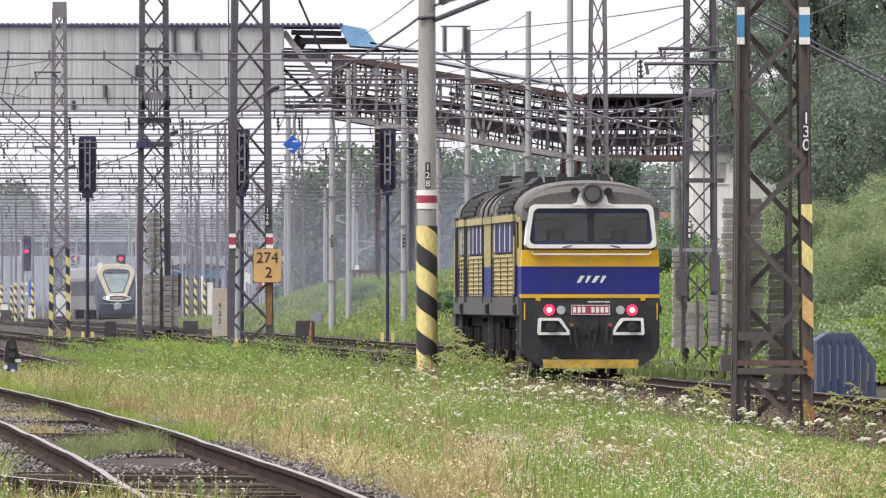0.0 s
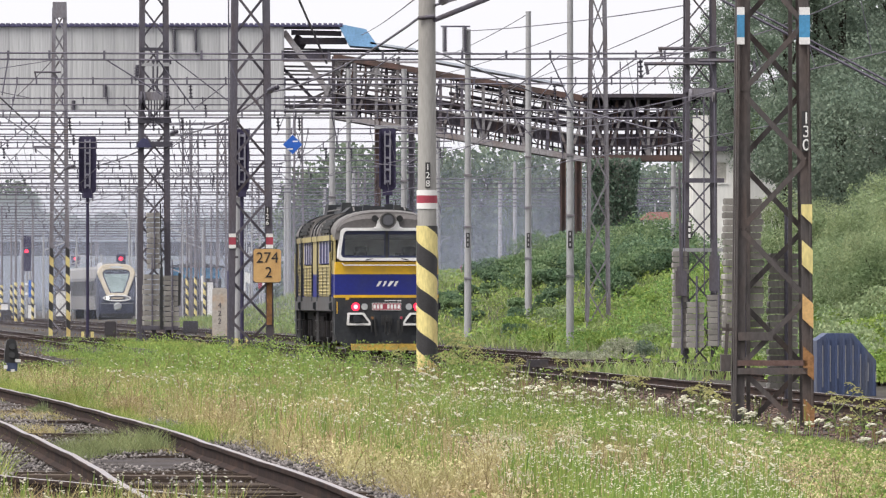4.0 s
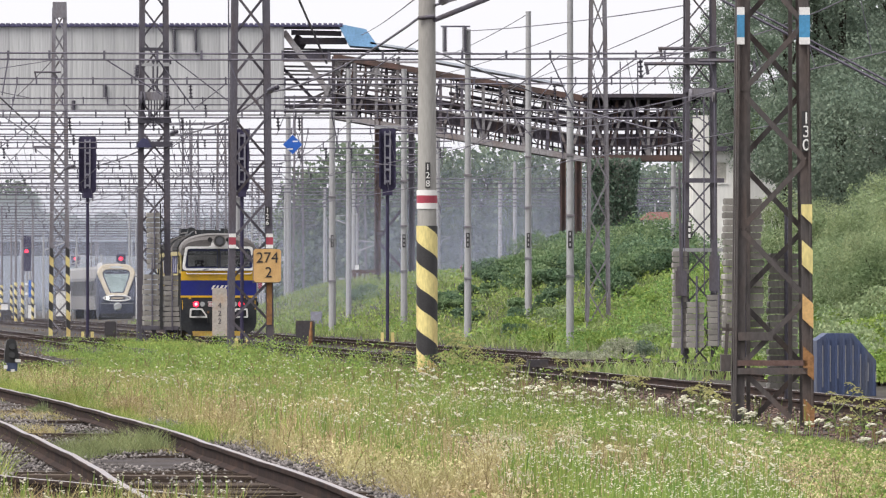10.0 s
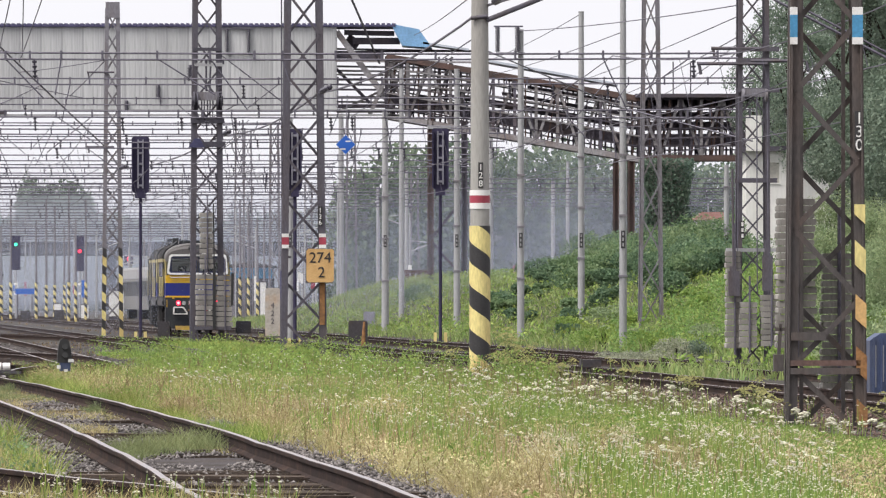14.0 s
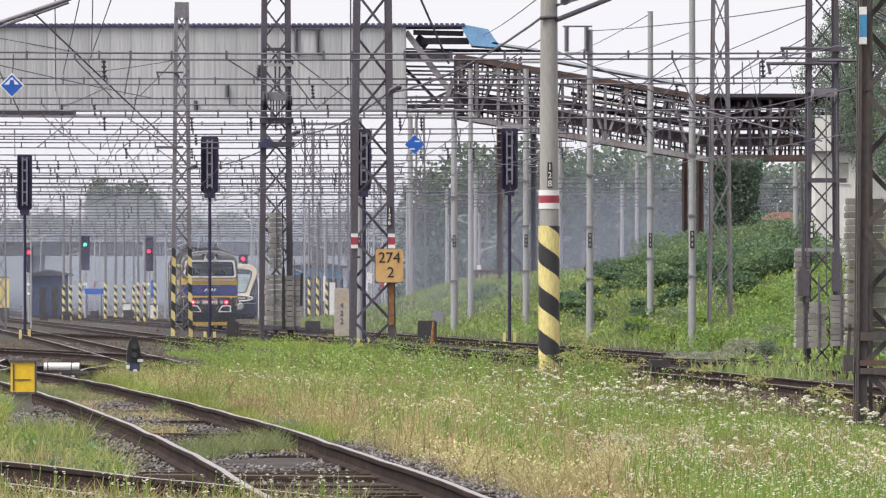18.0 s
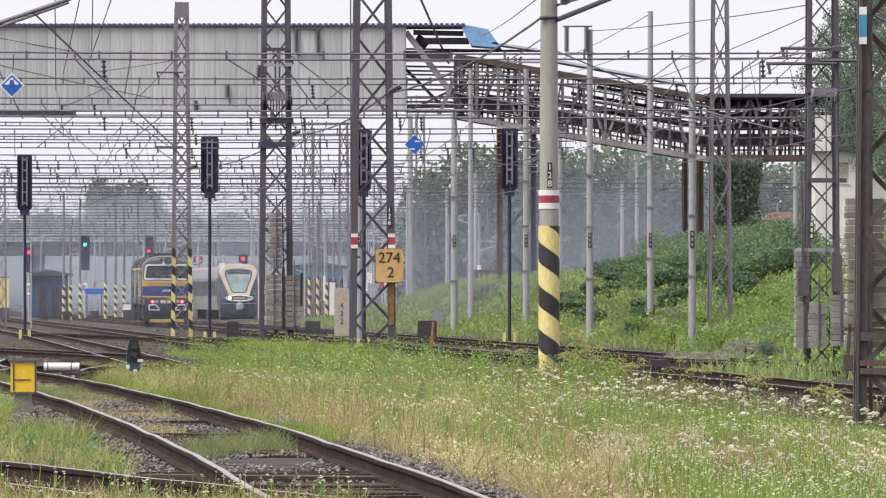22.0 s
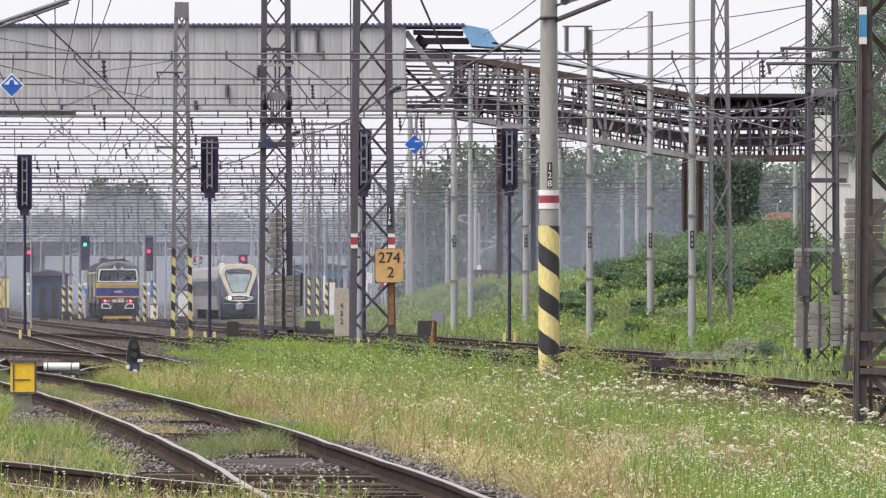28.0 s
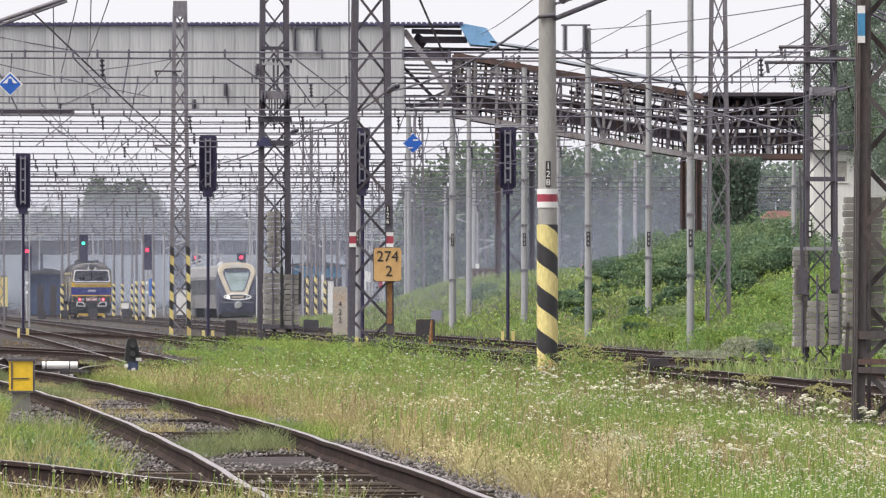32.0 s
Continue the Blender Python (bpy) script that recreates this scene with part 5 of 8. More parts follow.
c = Mesh().use(PALESHEET)
c.beam((-0.40, 1.5, 13.74), (6.23, 1.5, 12.53), 3.4, 0.12)
part("roof", c, incline, "pale translucent roof sheeting")

# trestles under the bridge
for bx, bw, mat_, top, lab in ((668, 0.3, RUST, 205, "rusty trestle column"), (728, 0.3, GIRDER, 215, "dark trestle column"), (997, 0.26, RUST, 283, "rust-red trestle column"),
                               (1024, 0.32, RUST, 285, "rust-red trestle column")):
    xx = (bx - 784) * D / 13000
    gz = ground_z(xx, D)
    t = Mesh().use(mat_)
    h = 1.68 + (526 - top) * D / 13000
    for sy in (0.1, 3.0):
        t.box(xx - bw / 2, xx - bw / 2 + 0.05, D + sy - 0.2, D + sy + 0.2, gz - 0.3, h)
        t.box(xx + bw / 2 - 0.05, xx + bw / 2, D + sy - 0.2, D + sy + 0.2, gz - 0.3, h)
        t.box(xx - bw / 2, xx + bw / 2, D + sy - 0.03, D + sy + 0.03, gz - 0.3, h)
    solid("trestle_column", t, lab + " under the conveyor bridge", "column", "bridge columns")
t = Mesh().use(GIRDER)
for x0, y0, x1, y1 in ((672, 420, 724, 355), (672, 430, 726, 492), (672, 250, 724, 215)):
    t.beam(((x0 - 784) * D / 13000, D, 1.68 + (526 - y0) * D / 13000), ((x1 - 784) * D / 13000, D, 1.68 + (526 - y1) * D / 13000), 0.14, 0.14)
solid("column_bracing", t, "dark diagonal bracing between the trestle columns", "bracing")

# ---- white transfer building ----
RENDERED = material("white_render", (0.74, 0.73, 0.70), 0.9, 0, 0.1, 0.6, 9, second=(0.58, 0.57, 0.52), patch=0.6, streak=(1, 1, 0.2))
house = thing("transfer_building", pose(11.90, 350, 0), "white rendered transfer building with a flat roof", "building")
m = Mesh().use(RENDERED)
zw = 8.63
wx0, wx1, wz0, wz1 = 0.98, 1.6, 7.12, 8.09
for x0, x1, z0, z1 in ((0, wx0, -0.5, zw), (wx1, 8, -0.5, zw), (wx0, wx1, -0.5, wz0), (wx0, wx1, wz1, zw)):
    m = Mesh().use(RENDERED)
    m.box(x0, x1, 0, 0.3, z0, z1)
    part("wall", m, house)
for x0, x1, y0, y1 in ((0, 0.3, 0.3, 7), (7.7, 8, 0.3, 7), (0.3, 7.7, 6.7, 7)):
    m = Mesh().use(RENDERED)
    m.box(x0, x1, y0, y1, -0.5, zw)
    part("wall", m, house)
m = Mesh().use(GIRDER)
m.box(-0.3, 8.3, -0.35, 7.3, zw, zw + 0.22)
part("roof", m, house, "dark flat roof edge")
m = Mesh().use(CABDARK)
m.box(wx0, wx1, 0.12, 0.16, wz0, wz1)
wn_ = part("window", m, house, "dark window")
m = Mesh().use(WHITE)
m.box(wx0 - 0.05, wx1 + 0.05, -0.06, 0.1, wz0 - 0.06, wz0)
part("sill", m, wn_)
m = Mesh().use(RENDERED)
m.box(0.0, 0.75, -0.5, 0.0, zw, 10.32)
part("stair_tower", m, house, "white rendered riser beside the conveyor")

# ---- far station: road bridge, sheds, blue hall ----
SHEDBLUE = material("dull_blue_wall", (0.05, 0.07, 0.13), 0.7, 0, 0.3, 0.3, 3)
FARCON = material("far_concrete", (0.09, 0.09, 0.10), 0.9, 0, 0.2, 0.1, 1.5)
m = Mesh().use(FARCON)
m.box(-140, 5, 930, 942, 1.68 + (526 - 452) * 930 / 13000, 1.68 + (526 - 428) * 930 / 13000)
for x in range(-140, 6, 18):
    m.box(x, x + 1.4, 932, 940, 0, 1.68 + (526 - 452) * 930 / 13000)
for x in range(-140, 5, 2):
    m.box(x, x + 0.1, 930.2, 930.3, 1.68 + (526 - 428) * 930 / 13000, 1.68 + (526 - 418) * 930 / 13000)
m.box(-140, 5, 930.1, 930.4, 1.68 + (526 - 419) * 930 / 13000, 1.68 + (526 - 417) * 930 / 13000)
solid("road_bridge", m, "distant dark concrete road bridge across the yard", "bridge")
for x0, x1, z0, z1, d, mat_, name, lab in ((305, 388, 493, 474, 640, SKYBLUE, "hall", "distant low hall with a light blue wall"),
                                           (-160, -105, 560, 488, 600, SHEDBLUE, "shed", "distant dark blue shed beside the tracks"),
                                           (545, 580, 545, 488, 640, CLADCAP, "wagon", "distant dark goods wagon body"),
                                           (600, 760, 496, 492, 400, STEEL_PALE, "pipe", "grey pipe on the bank")):
    h = Mesh().use(mat_)
    a, b = (x0 - 784) * d / 13000, (x1 - 784) * d / 13000
    zz0, zz1 = 1.68 + (526 - z0) * d / 13000, 1.68 + (526 - z1) * d / 13000
    o = thing(name, pose(0, d, 0), lab, "building" if name in ("hall", "shed") else name)
    h.box(a, b, 0, 6 if name != "pipe" else 0.2, max(-0.2, zz0), zz1)
    part("wall" if name in ("hall", "shed") else "body", h, o)
    if name == "hall":
        h = Mesh().use(FARCON)
        h.box(a, b, 0.05, 6, -0.3, zz0)
        part("plinth_wall", h, o, "dull grey lower wall")
    if name == "shed":
        for x2 in (0.22, 0.62):
            h = Mesh().use(CABINET)
            h.box(a + (b - a) * x2, a + (b - a) * (x2 + 0.22), -0.03, 0.0, 0.0, zz1 - 0.9)
            part("door", h, o, "dark shed door")
    if name in ("hall", "shed"):
        h = Mesh().use(FARCON)
        h.sweep([(a - 0.4, zz1), (b + 0.4, zz1), (b + 0.4, zz1 + 0.15), ((a + b) / 2, zz1 + 0.5), (a - 0.4, zz1 + 0.15)], -0.4, 6.4)
        part("roof", h, o, "shallow pale roof")

k = 396 / 13000
root = thing("low_shed", pose((642 - 784) * k, 396, 1.68 + (526 - 500) * k), "low rust-brown ribbed shed on the bank", "shed")
m = Mesh().use(RUST)
m.sweep([(-0.95, -0.8), (0.95, -0.8), (0.95, 0.5), (0.7, 0.68), (-0.7, 0.68), (-0.95, 0.5)], 0, 2.2)
part("body", m, root)
for i in range(7):
    m = Mesh().use(STEEL_PALE)
    m.box(-0.9 + i * 0.3 - 0.03, -0.9 + i * 0.3 + 0.03, -0.05, 0.0, -0.5, 0.5)
    part("rib", m, root)
m = Mesh().use(CONCRETE)
m.box(-1.6, 3.2, -0.3, 0.0, -1.2, -0.1)
part("plinth", m, root, "brown-grey concrete plinth")

house = thing("cottage", pose(15.16, 520, ground_z(15.16, 470)), "small distant cottage with a reddish roof", "building")
m = Mesh().use(RENDERED)
m.box(-1.0, 1.2, 0, 4, -0.5, 6.32)
part("wall", m, house)
m = Mesh().use(material("faded_roof_tiles", (0.42, 0.22, 0.18), 0.9, 0, 0.2, 0.6, 6))
m.sweep([(-1.3, 6.28), (1.5, 6.28), (0.9, 6.84), (-0.6, 6.84)], -0.3, 4.3)
part("roof", m, house, "faded reddish tiled roof")
for bx in (1099, 1130):
    m = Mesh().use(STEEL_DARK)
    m.rod([(0, 0, 0), (0, 0, 1.65)], 0.035, 6)
    solid("roof_post", m, "thin dark post on the conveyor roof", "post").matrix_basis = pose((bx - 784) * D / 13000, D + 1.5, 12.09)

# small distant things round the station throat
for bx, y0, y1, d, w, mat_, name, lab in ((56, 564, 540, 606, 13, WHITE, "relay_cabinet", "white relay cabinet in the distance"), (244, 566, 490, 520, 7, WHITE, "platform_post", "white post at the end of a platform"),
                                          (-50, 521, 511, 620, 34, SIGNBLUE, "station_sign", "small blue station sign far off"), (-212, 545, 492, 640, 22, YELLOW, "track_machine", "yellow track machine far off"),
                                          (8, 560, 538, 600, 12, WHITE, "relay_cabinet", "small pale relay cabinet in the distance"), (112, 560, 515, 560, 26, WHITE, "lineside_hut", "small white lineside hut"),
                                          (300, 560, 530, 640, 14, WHITE, "relay_cabinet", "small pale relay cabinet in the distance"), (372, 560, 500, 560, 10, WHITE, "platform_post", "white post beside a platform")):
    k = d / 13000
    a, b = (bx - w / 2 - 784) * k, (bx + w / 2 - 784) * k
    z0, z1 = 1.68 + (526 - y0) * k, 1.68 + (526 - y1) * k
    o = thing(name, pose(0, d, 0), lab, name.replace("_", " "))
    m = Mesh().use(mat_)
    m.box(a, b, 0, max(0.3, (b - a) * 0.6), z0, z1)
    part("body", m, o)
    m = Mesh().use(STEEL_DARK)
    if name == "station_sign":
        for q in (a + 0.2, b - 0.2):
            m.box(q - 0.04, q + 0.04, 0.05, 0.15, -0.2, z0)
    else:
        m.box(a - 0.03, b + 0.03, -0.03, max(0.3, (b - a) * 0.6) + 0.03, z1, z1 + 0.08)
        m.box(a, b, 0.05, 0.25, -0.25, z0)
    part("cap", m, o)


# ---- signals ----
# black lifted towards purple: the distance haze is put into the colour
SIGNAL_HAZED = material("signal_black_hazed", (0.058, 0.052, 0.092), 0.75, 0, 0.25, 2, 20)
LADDER = material("ladder_grey", (0.25, 0.245, 0.29), 0.6, 0.2, 0.2, 2, 20)
REDLAMP = glowing("signal_red_light", (1.0, 0.02, 0.05), 3.0)
GREENLAMP = glowing("signal_green_light", (0.05, 0.85, 0.42), 1.6)


def signal(x, y, z0, z_head, head, width, label, base=True):
    root = thing("light_signal", pose(x, y, z0), label, "railway signal", "light signals")
    h, top = z_head - z0, z_head - z0 + head
    m = Mesh().use(SIGNAL_HAZED)
    m.rod([(0, 0, 0), (0, 0, h + 0.2)], 0.065, 10)
    part("post", m, root)
    m = Mesh().use(SIGNAL_HAZED)
    w = width / 2
    m.plate([(-w, h + 0.1), (-w * 0.72, h), (w * 0.72, h), (w, h + 0.1), (w, top - 0.06), (w - 0.06, top), (-w + 0.06, top), (-w, top - 0.06)], -0.05, 0.0)
    m.box(-w, -w + 0.05, -0.22, -0.05, h + 0.1, top - 0.06)
    m.box(w - 0.05, w, -0.22, -0.05, h + 0.1, top - 0.06)
    m.box(-w * 0.5, w * 0.5, 0.0, 0.3, h + 0.15, top - 0.1)
    part("head", m, root, "black signal head with a grey ladder")
    for k in (-1, 1):
        m = Mesh().use(LADDER)
        m.box(k * 0.10 - 0.03, k * 0.10 + 0.03, -0.14, -0.08, h + 0.2, top - 0.12)
        part("cable_duct", m, root)
    n = 5
    for i in range(n):
        zc = h + 0.3 + (head - 0.55) * i / (n - 1)
        m = Mesh().use(LADDER)
        m.box(-0.13, 0.13, -0.12, -0.06, zc - 0.02, zc + 0.06)
        part("lamp_housing", m, root)
    m = Mesh().use(SIGNAL_HAZED)
    m.box(-w * 0.6, w * 0.6, -0.15, 0.15, h - 0.22, h)
    part("bracket", m, root)
    if base:
        for k in (-1, 1):
            m = Mesh().use(YELLOW)
            m.box(k * 0.2 - 0.06, k * 0.2 + 0.06, -0.1, 0.1, -0.1, 0.42)
            part("foot", m, root, "yellow painted foot")
    return root


signal(-15.00, 310, -0.2, 6.07, 2.38, 0.74, "tall black light signal beside the running track")
signal(-24.29, 330, -0.2, 5.59, 2.5, 0.66, "tall black light signal between yard tracks")
s3 = signal(-2.13, 282, -0.1, 5.8, 2.36, 0.64, "tall black light signal on the bank side")
m = Mesh().use(STEEL_PALE)
m.box(-0.5, 0.4, 0.05, 0.12, 8.14 + 0.1, 8.27 + 0.1)
part("crossbar", m, s3)
signal(-7.17, 262, -0.2, 5.47, 2.2, 0.5, "narrow dark signal behind the lattice mast", base=True)

for x, lamp, top, bot, d, mat_ in ((-166, 447, 438, 482, 520, REDLAMP), (-66, 433, 418, 478, 640, GREENLAMP), (47, 445, 417, 480, 625, REDLAMP), (134, 458, 452, 470, 700, REDLAMP), (214, 458, 450, 470, 620, REDLAMP)):
    k = d / 13000
    xx = (x - 784) * k
    root = thing("light_signal", pose(xx, d, -0.2), "distant black light signal showing %s" % ("green" if mat_ is GREENLAMP else "red"), "railway signal", "light signals")
    z = lambda v: 1.88 + (526 - v) * k
    m = Mesh().use(SIGNAL_HAZED)
    m.plate([(-8 * k, z(bot)), (8 * k, z(bot)), (8 * k, z(top)), (-8 * k, z(top))], 0, 0.2)
    part("head", m, root)
    m = Mesh().use(STEEL_PALE)
    m.rod([(0, 0.1, 0), (0, 0.1, z(bot))], 0.08, 8)
    part("post", m, root)
    m = Mesh().use(mat_)
    m.disc(0, -0.01, z(lamp), 3.1 * k, 0.03, 14)
    part("lamp", m, root, "lit signal lamp")
    for q in (503, 520):
        m = Mesh().use(WHITE)
        m.disc(0, -0.05, z(q), 2.6 * k, 0.02, 10)
        part("marker", m, root)


# ---- white railcar waiting at the platform ----
CREAM = material("railcar_cream", (0.44, 0.385, 0.29), 0.45, 0, 0.14, 1, 10)
RAILGREY = material("railcar_grey", (0.20, 0.195, 0.19), 0.5, 0, 0.18, 1, 10, second=(0.16, 0.15, 0.145), patch=0.55)
HEADLAMP = glowing("headlamp_white", (1.0, 0.97, 0.9), 3.0)
# opaque pale teal: the windscreen's reflection is put into the base colour
RAILPANE = material("railcar_reflection_tint", (0.27, 0.34, 0.34), 0.10, 0.0, 0.3, 1.2, 8)
RAILNAVY = material("railcar_navy", (0.035, 0.04, 0.07), 0.45, 0, 0.25, 1.5, 10)


def build_railcar():
    d = 530.0
    root = thing("railcar", pose(-23.52, d, 0, 0, 0, main_turn(d)), "cream and grey railcar with lit headlamp standing on a yard track", "train")
    L, W = 46.0, 1.42
    body = Mesh().use(RAILGREY)
    body.sweep([(-W, 0.75), (W, 0.75), (W + 0.03, 1.9), (W - 0.02, 3.1), (W - 0.35, 3.72), (-W + 0.35, 3.72), (-W + 0.02, 3.1), (-W - 0.03, 1.9)], 1.9, L)
    part("body", body, root, "grey car body")
    roof = Mesh().use(RAILGREY)
    roof.sweep([(-W - 0.02, 3.05), (W + 0.02, 3.05), (W - 0.22, 3.72), (W - 0.55, 3.92), (-W + 0.55, 3.92), (-W + 0.22, 3.72)], 2.0, L)
    part("roof", roof, root, "weathered grey roof")
    hump = Mesh().use(STEEL_PALE)
    hump.sweep([(-0.8, 3.85), (0.8, 3.85), (0.6, 4.2), (-0.6, 4.2)], 7, 13)
    part("roof_unit", hump, root)
    # raked nose: stations from the bumper back to the car body
    nose = Mesh().use(RAILNAVY)
    ring = [(-0.97, 0.0), (0.97, 0.0), (1.0, 0.3), (1.0, 0.8), (0.97, 1.0), (-0.97, 1.0), (-1.0, 0.8), (-1.0, 0.3)]
    stations = ((-0.05, 0.80, 0.45, 1.45), (0.15, 0.92, 0.34, 1.8), (0.8, 0.99, 0.3, 2.9), (1.5, 1.0, 0.3, 3.62), (2.0, 1.0, 0.3, 3.7))
    for y, k, z0, z1 in stations:
        nose.v += [(x * W * k, y, z0 + (z1 - z0) * q) for x, q in ring]
    n = len(ring)
    for j in range(len(stations) - 1):
        for i in range(n):
            nose.f.append((j * n + i, j * n + (i + 1) % n, (j + 1) * n + (i + 1) % n, (j + 1) * n + i))
    nose.f += [tuple(range(n))[::-1], tuple(range((len(stations) - 1) * n, len(stations) * n))]
    nose.mi, nose.smooth = [0] * len(nose.f), [False] * len(nose.f)
    part("nose", nose, root, "dark navy nose")

    def lean(z):
        return -0.02 + 0.55 * max(0.0, z - 1.7)

    outer = [(-0.72, 1.68), (0.72, 1.68), (0.98, 2.35), (1.3, 3.1), (1.4, 3.45), (1.3, 3.72), (1.0, 3.98), (0.6, 4.08), (-0.6, 4.08), (-1.0, 3.98), (-1.3, 3.72), (-1.4, 3.45), (-1.3, 3.1), (-0.98, 2.35)]
    inner = [(-0.50, 1.98), (0.50, 1.98), (0.72, 2.5), (0.96, 3.15), (1.0, 3.4), (0.94, 3.56), (0.78, 3.66), (0.4, 3.68), (-0.4, 3.68), (-0.78, 3.66), (-0.94, 3.56), (-1.0, 3.4), (-0.96, 3.15), (-0.72, 2.5)]
    glassy = [(x * 0.88, 2.06 + (z - 1.98) * 0.9) for x, z in inner]
    k = len(outer)

    def hoop(name, mat_, rings, label):
        m = Mesh().use(mat_)
        for yo, loop_ in rings:
            m.v += [(x, yo + lean(z), z) for x, z in loop_]
        for a_ in range(len(rings) - 1):
            for i in range(k):
                j = (i + 1) % k
                m.f.append((a_ * k + j, a_ * k + i, (a_ + 1) * k + i, (a_ + 1) * k + j))
                m.mi.append(0)
                m.smooth.append(False)
        return part(name, m, root, label)

    hoop("face_frame", CREAM, ((0.55, outer), (-0.05, [(x * 0.985, z) for x, z in outer]), (-0.10, [(x * 0.93, 1.72 + (z - 1.68) * 0.965) for x, z in outer]), (-0.08, inner), (0.06, inner)), "cream windscreen surround")
    hoop("screen_border", RAILNAVY, ((-0.02, inner), (-0.02, glassy), (0.05, glassy)), "dark border of the windscreen")
    pane = Mesh().use(RAILPANE)
    pane.add([(x, 0.02 + lean(z), z) for x, z in glassy], [tuple(range(k))])
    part("windscreen", pane, root, "windscreen tinted pale to stand in for its reflection")
    m = Mesh().use(RAILNAVY)
    m.plate([(-0.8, 3.36), (0.8, 3.36), (0.78, 3.54), (-0.78, 3.54)], 0.0, 0.01)
    m.v = [(x, y - 0.01 + lean(z), z) for x, y, z in m.v]
    part("sun_band", m, root, "dark band across the top of the windscreen")
    m = Mesh().use(LAMPGLASS)
    m.plate([(-0.42, 3.78), (0.42, 3.78), (0.4, 3.92), (-0.4, 3.92)], -0.13, -0.05)
    m.v = [(x, y + lean(z), z) for x, y, z in m.v]
    part("destination_sign", m, root, "pale blank destination display")
    lamps = Mesh().use(WHITE)
    lamps.rod([(0.97 * math.cos(a_), -0.12, 1.6 + 0.2 * math.sin(a_)) for a_ in [math.tau * i / 24 for i in range(25)]], 0.05, 6)
    part("lamp_rim", lamps, root, "white oval lamp rim")
    m = Mesh().use(RAILNAVY)
    m.plate([(0.93 * math.cos(math.tau * i / 20), 1.6 + 0.17 * math.sin(math.tau * i / 20)) for i in range(20)], -0.12, 0.1)
    part("lamp_panel", m, root)
    m = Mesh().use(CREAM)
    m.plate([(-0.42, 1.53), (0.42, 1.53), (0.46, 1.68), (-0.46, 1.68)], -0.14, -0.12)
    part("grille_bar", m, root, "cream strip between the lamps")
    for x, mat_ in ((-0.68, HEADLAMP), (0.68, LAMPGLASS)):
        m = Mesh().use(mat_)
        m.disc(x, -0.12, 1.6, 0.11, 0.03, 14)
        part("headlamp", m, root, "lit white headlamp" if mat_ is HEADLAMP else "")
    m = Mesh().use(LAMPGLASS)
    m.rod([(0.05, 0.0, 1.0), (0.05, -0.3, 1.0), (0.05, -0.42, 1.0)], 0.32, 12, True, 0.2)
    m.box(-0.22, 0.0, -0.5, -0.2, 0.78, 1.1)
    part("coupler", m, root, "pale cloth-covered coupler")
    m = Mesh().use(LAMPGLASS)
    m.box(-1.15, 1.15, -0.075, -0.06, 1.2, 1.24)
    part("nose_line", m, root, "thin pale line across the nose")
    m = Mesh().use(RUBBER)
    m.sweep([(-1.1, 0.2), (1.1, 0.2), (1.2, 0.5), (-1.2, 0.5)], -0.1, 0.4)
    part("rail_guard", m, root)
    for y in (3.5, 17, 20, 34):
        m = Mesh().use(RUBBER)
        m.box(-1.2, 1.2, y - 1.3, y + 1.3, 0.0, 0.75)
        part("bogie", m, root)
    for sx in (-1, 1):
        m = Mesh().use(RAILNAVY)
        m.box(min(sx * (W - 0.1), sx * (W + 0.035)), max(sx * (W - 0.1), sx * (W + 0.035)), 2.2, 2.9, 1.2, 3.0)
        part("cab_door", m, root, "dark cab door")
        for y in range(4, 44, 3):
            m = Mesh().use(RUBBER)
            m.box(min(sx * (W + 0.01), sx * (W + 0.04)), max(sx * (W + 0.01), sx * (W + 0.04)), y - 1.2, y + 1.2, 1.75, 2.85)
            part("window", m, root, "dark side window" if y == 4 else "")
    return root


build_railcar()

# ---- signs on the overhead line ----
for bx, by, d, half in ((518, 256, 284, 0.39), (-196, 151, 165.8, 0.285)):
    k = d / 13000
    root = thing("diamond_sign", pose((bx - 784) * k, d, 1.68 + (526 - by) * k), "blue diamond-shaped enamel sign with a white mark on the overhead line", "sign")
    m = Mesh().use(WHITE)
    m.plate([(-half, 0), (0, -half), (half, 0), (0, half)], 0, 0.03)
    part("panel", m, root, "white-edged panel")
    m = Mesh().use(SIGNBLUE)
    h = half * (0.97 if d == 284 else 0.86)
    m.plate([(-h, 0), (0, -h), (h, 0), (0, h)], -0.006, 0)
    part("field", m, root, "blue field")
    m = Mesh().use(WHITE)
    if d == 284:
        m.box(0.0, 0.2, -0.012, -0.006, 0.10, 0.15)
        m.box(-0.2, 0.0, -0.012, -0.006, -0.2, -0.15)
    else:
        m.plate([(-h * 0.7, 0.02), (h * 0.7, 0.02), (0, h * 0.75)], -0.012, -0.006)
        m.use(SIGNBLUE)
        m.plate([(-0.063, 0.013), (0.063, 0.013), (0.038, 0.127), (-0.038, 0.127)], -0.018, -0.012)
    part("mark", m, root)
    m = Mesh().use(WIRE)
    back, rise = (2.0, 1.868) if d == 284 else (0.2, 0.606)
    m.rod([(0, 0.02, half - 0.05), (0.02, back, rise - 0.12), (0.02, back, rise + 0.1)], 0.02, 5)
    part("hanger", m, root)

# ---- pale board, trackside boxes, blue panel ----
root = thing("track_board", pose(-7.60, 250, -0.3), "weathered pale board with worn dark digits beside the track", "sign")
m = Mesh().use(material("weathered_board", (0.44, 0.40, 0.36), 0.8, 0, 0.2, 1.2, 14, second=(0.55, 0.32, 0.16), patch=0.62))
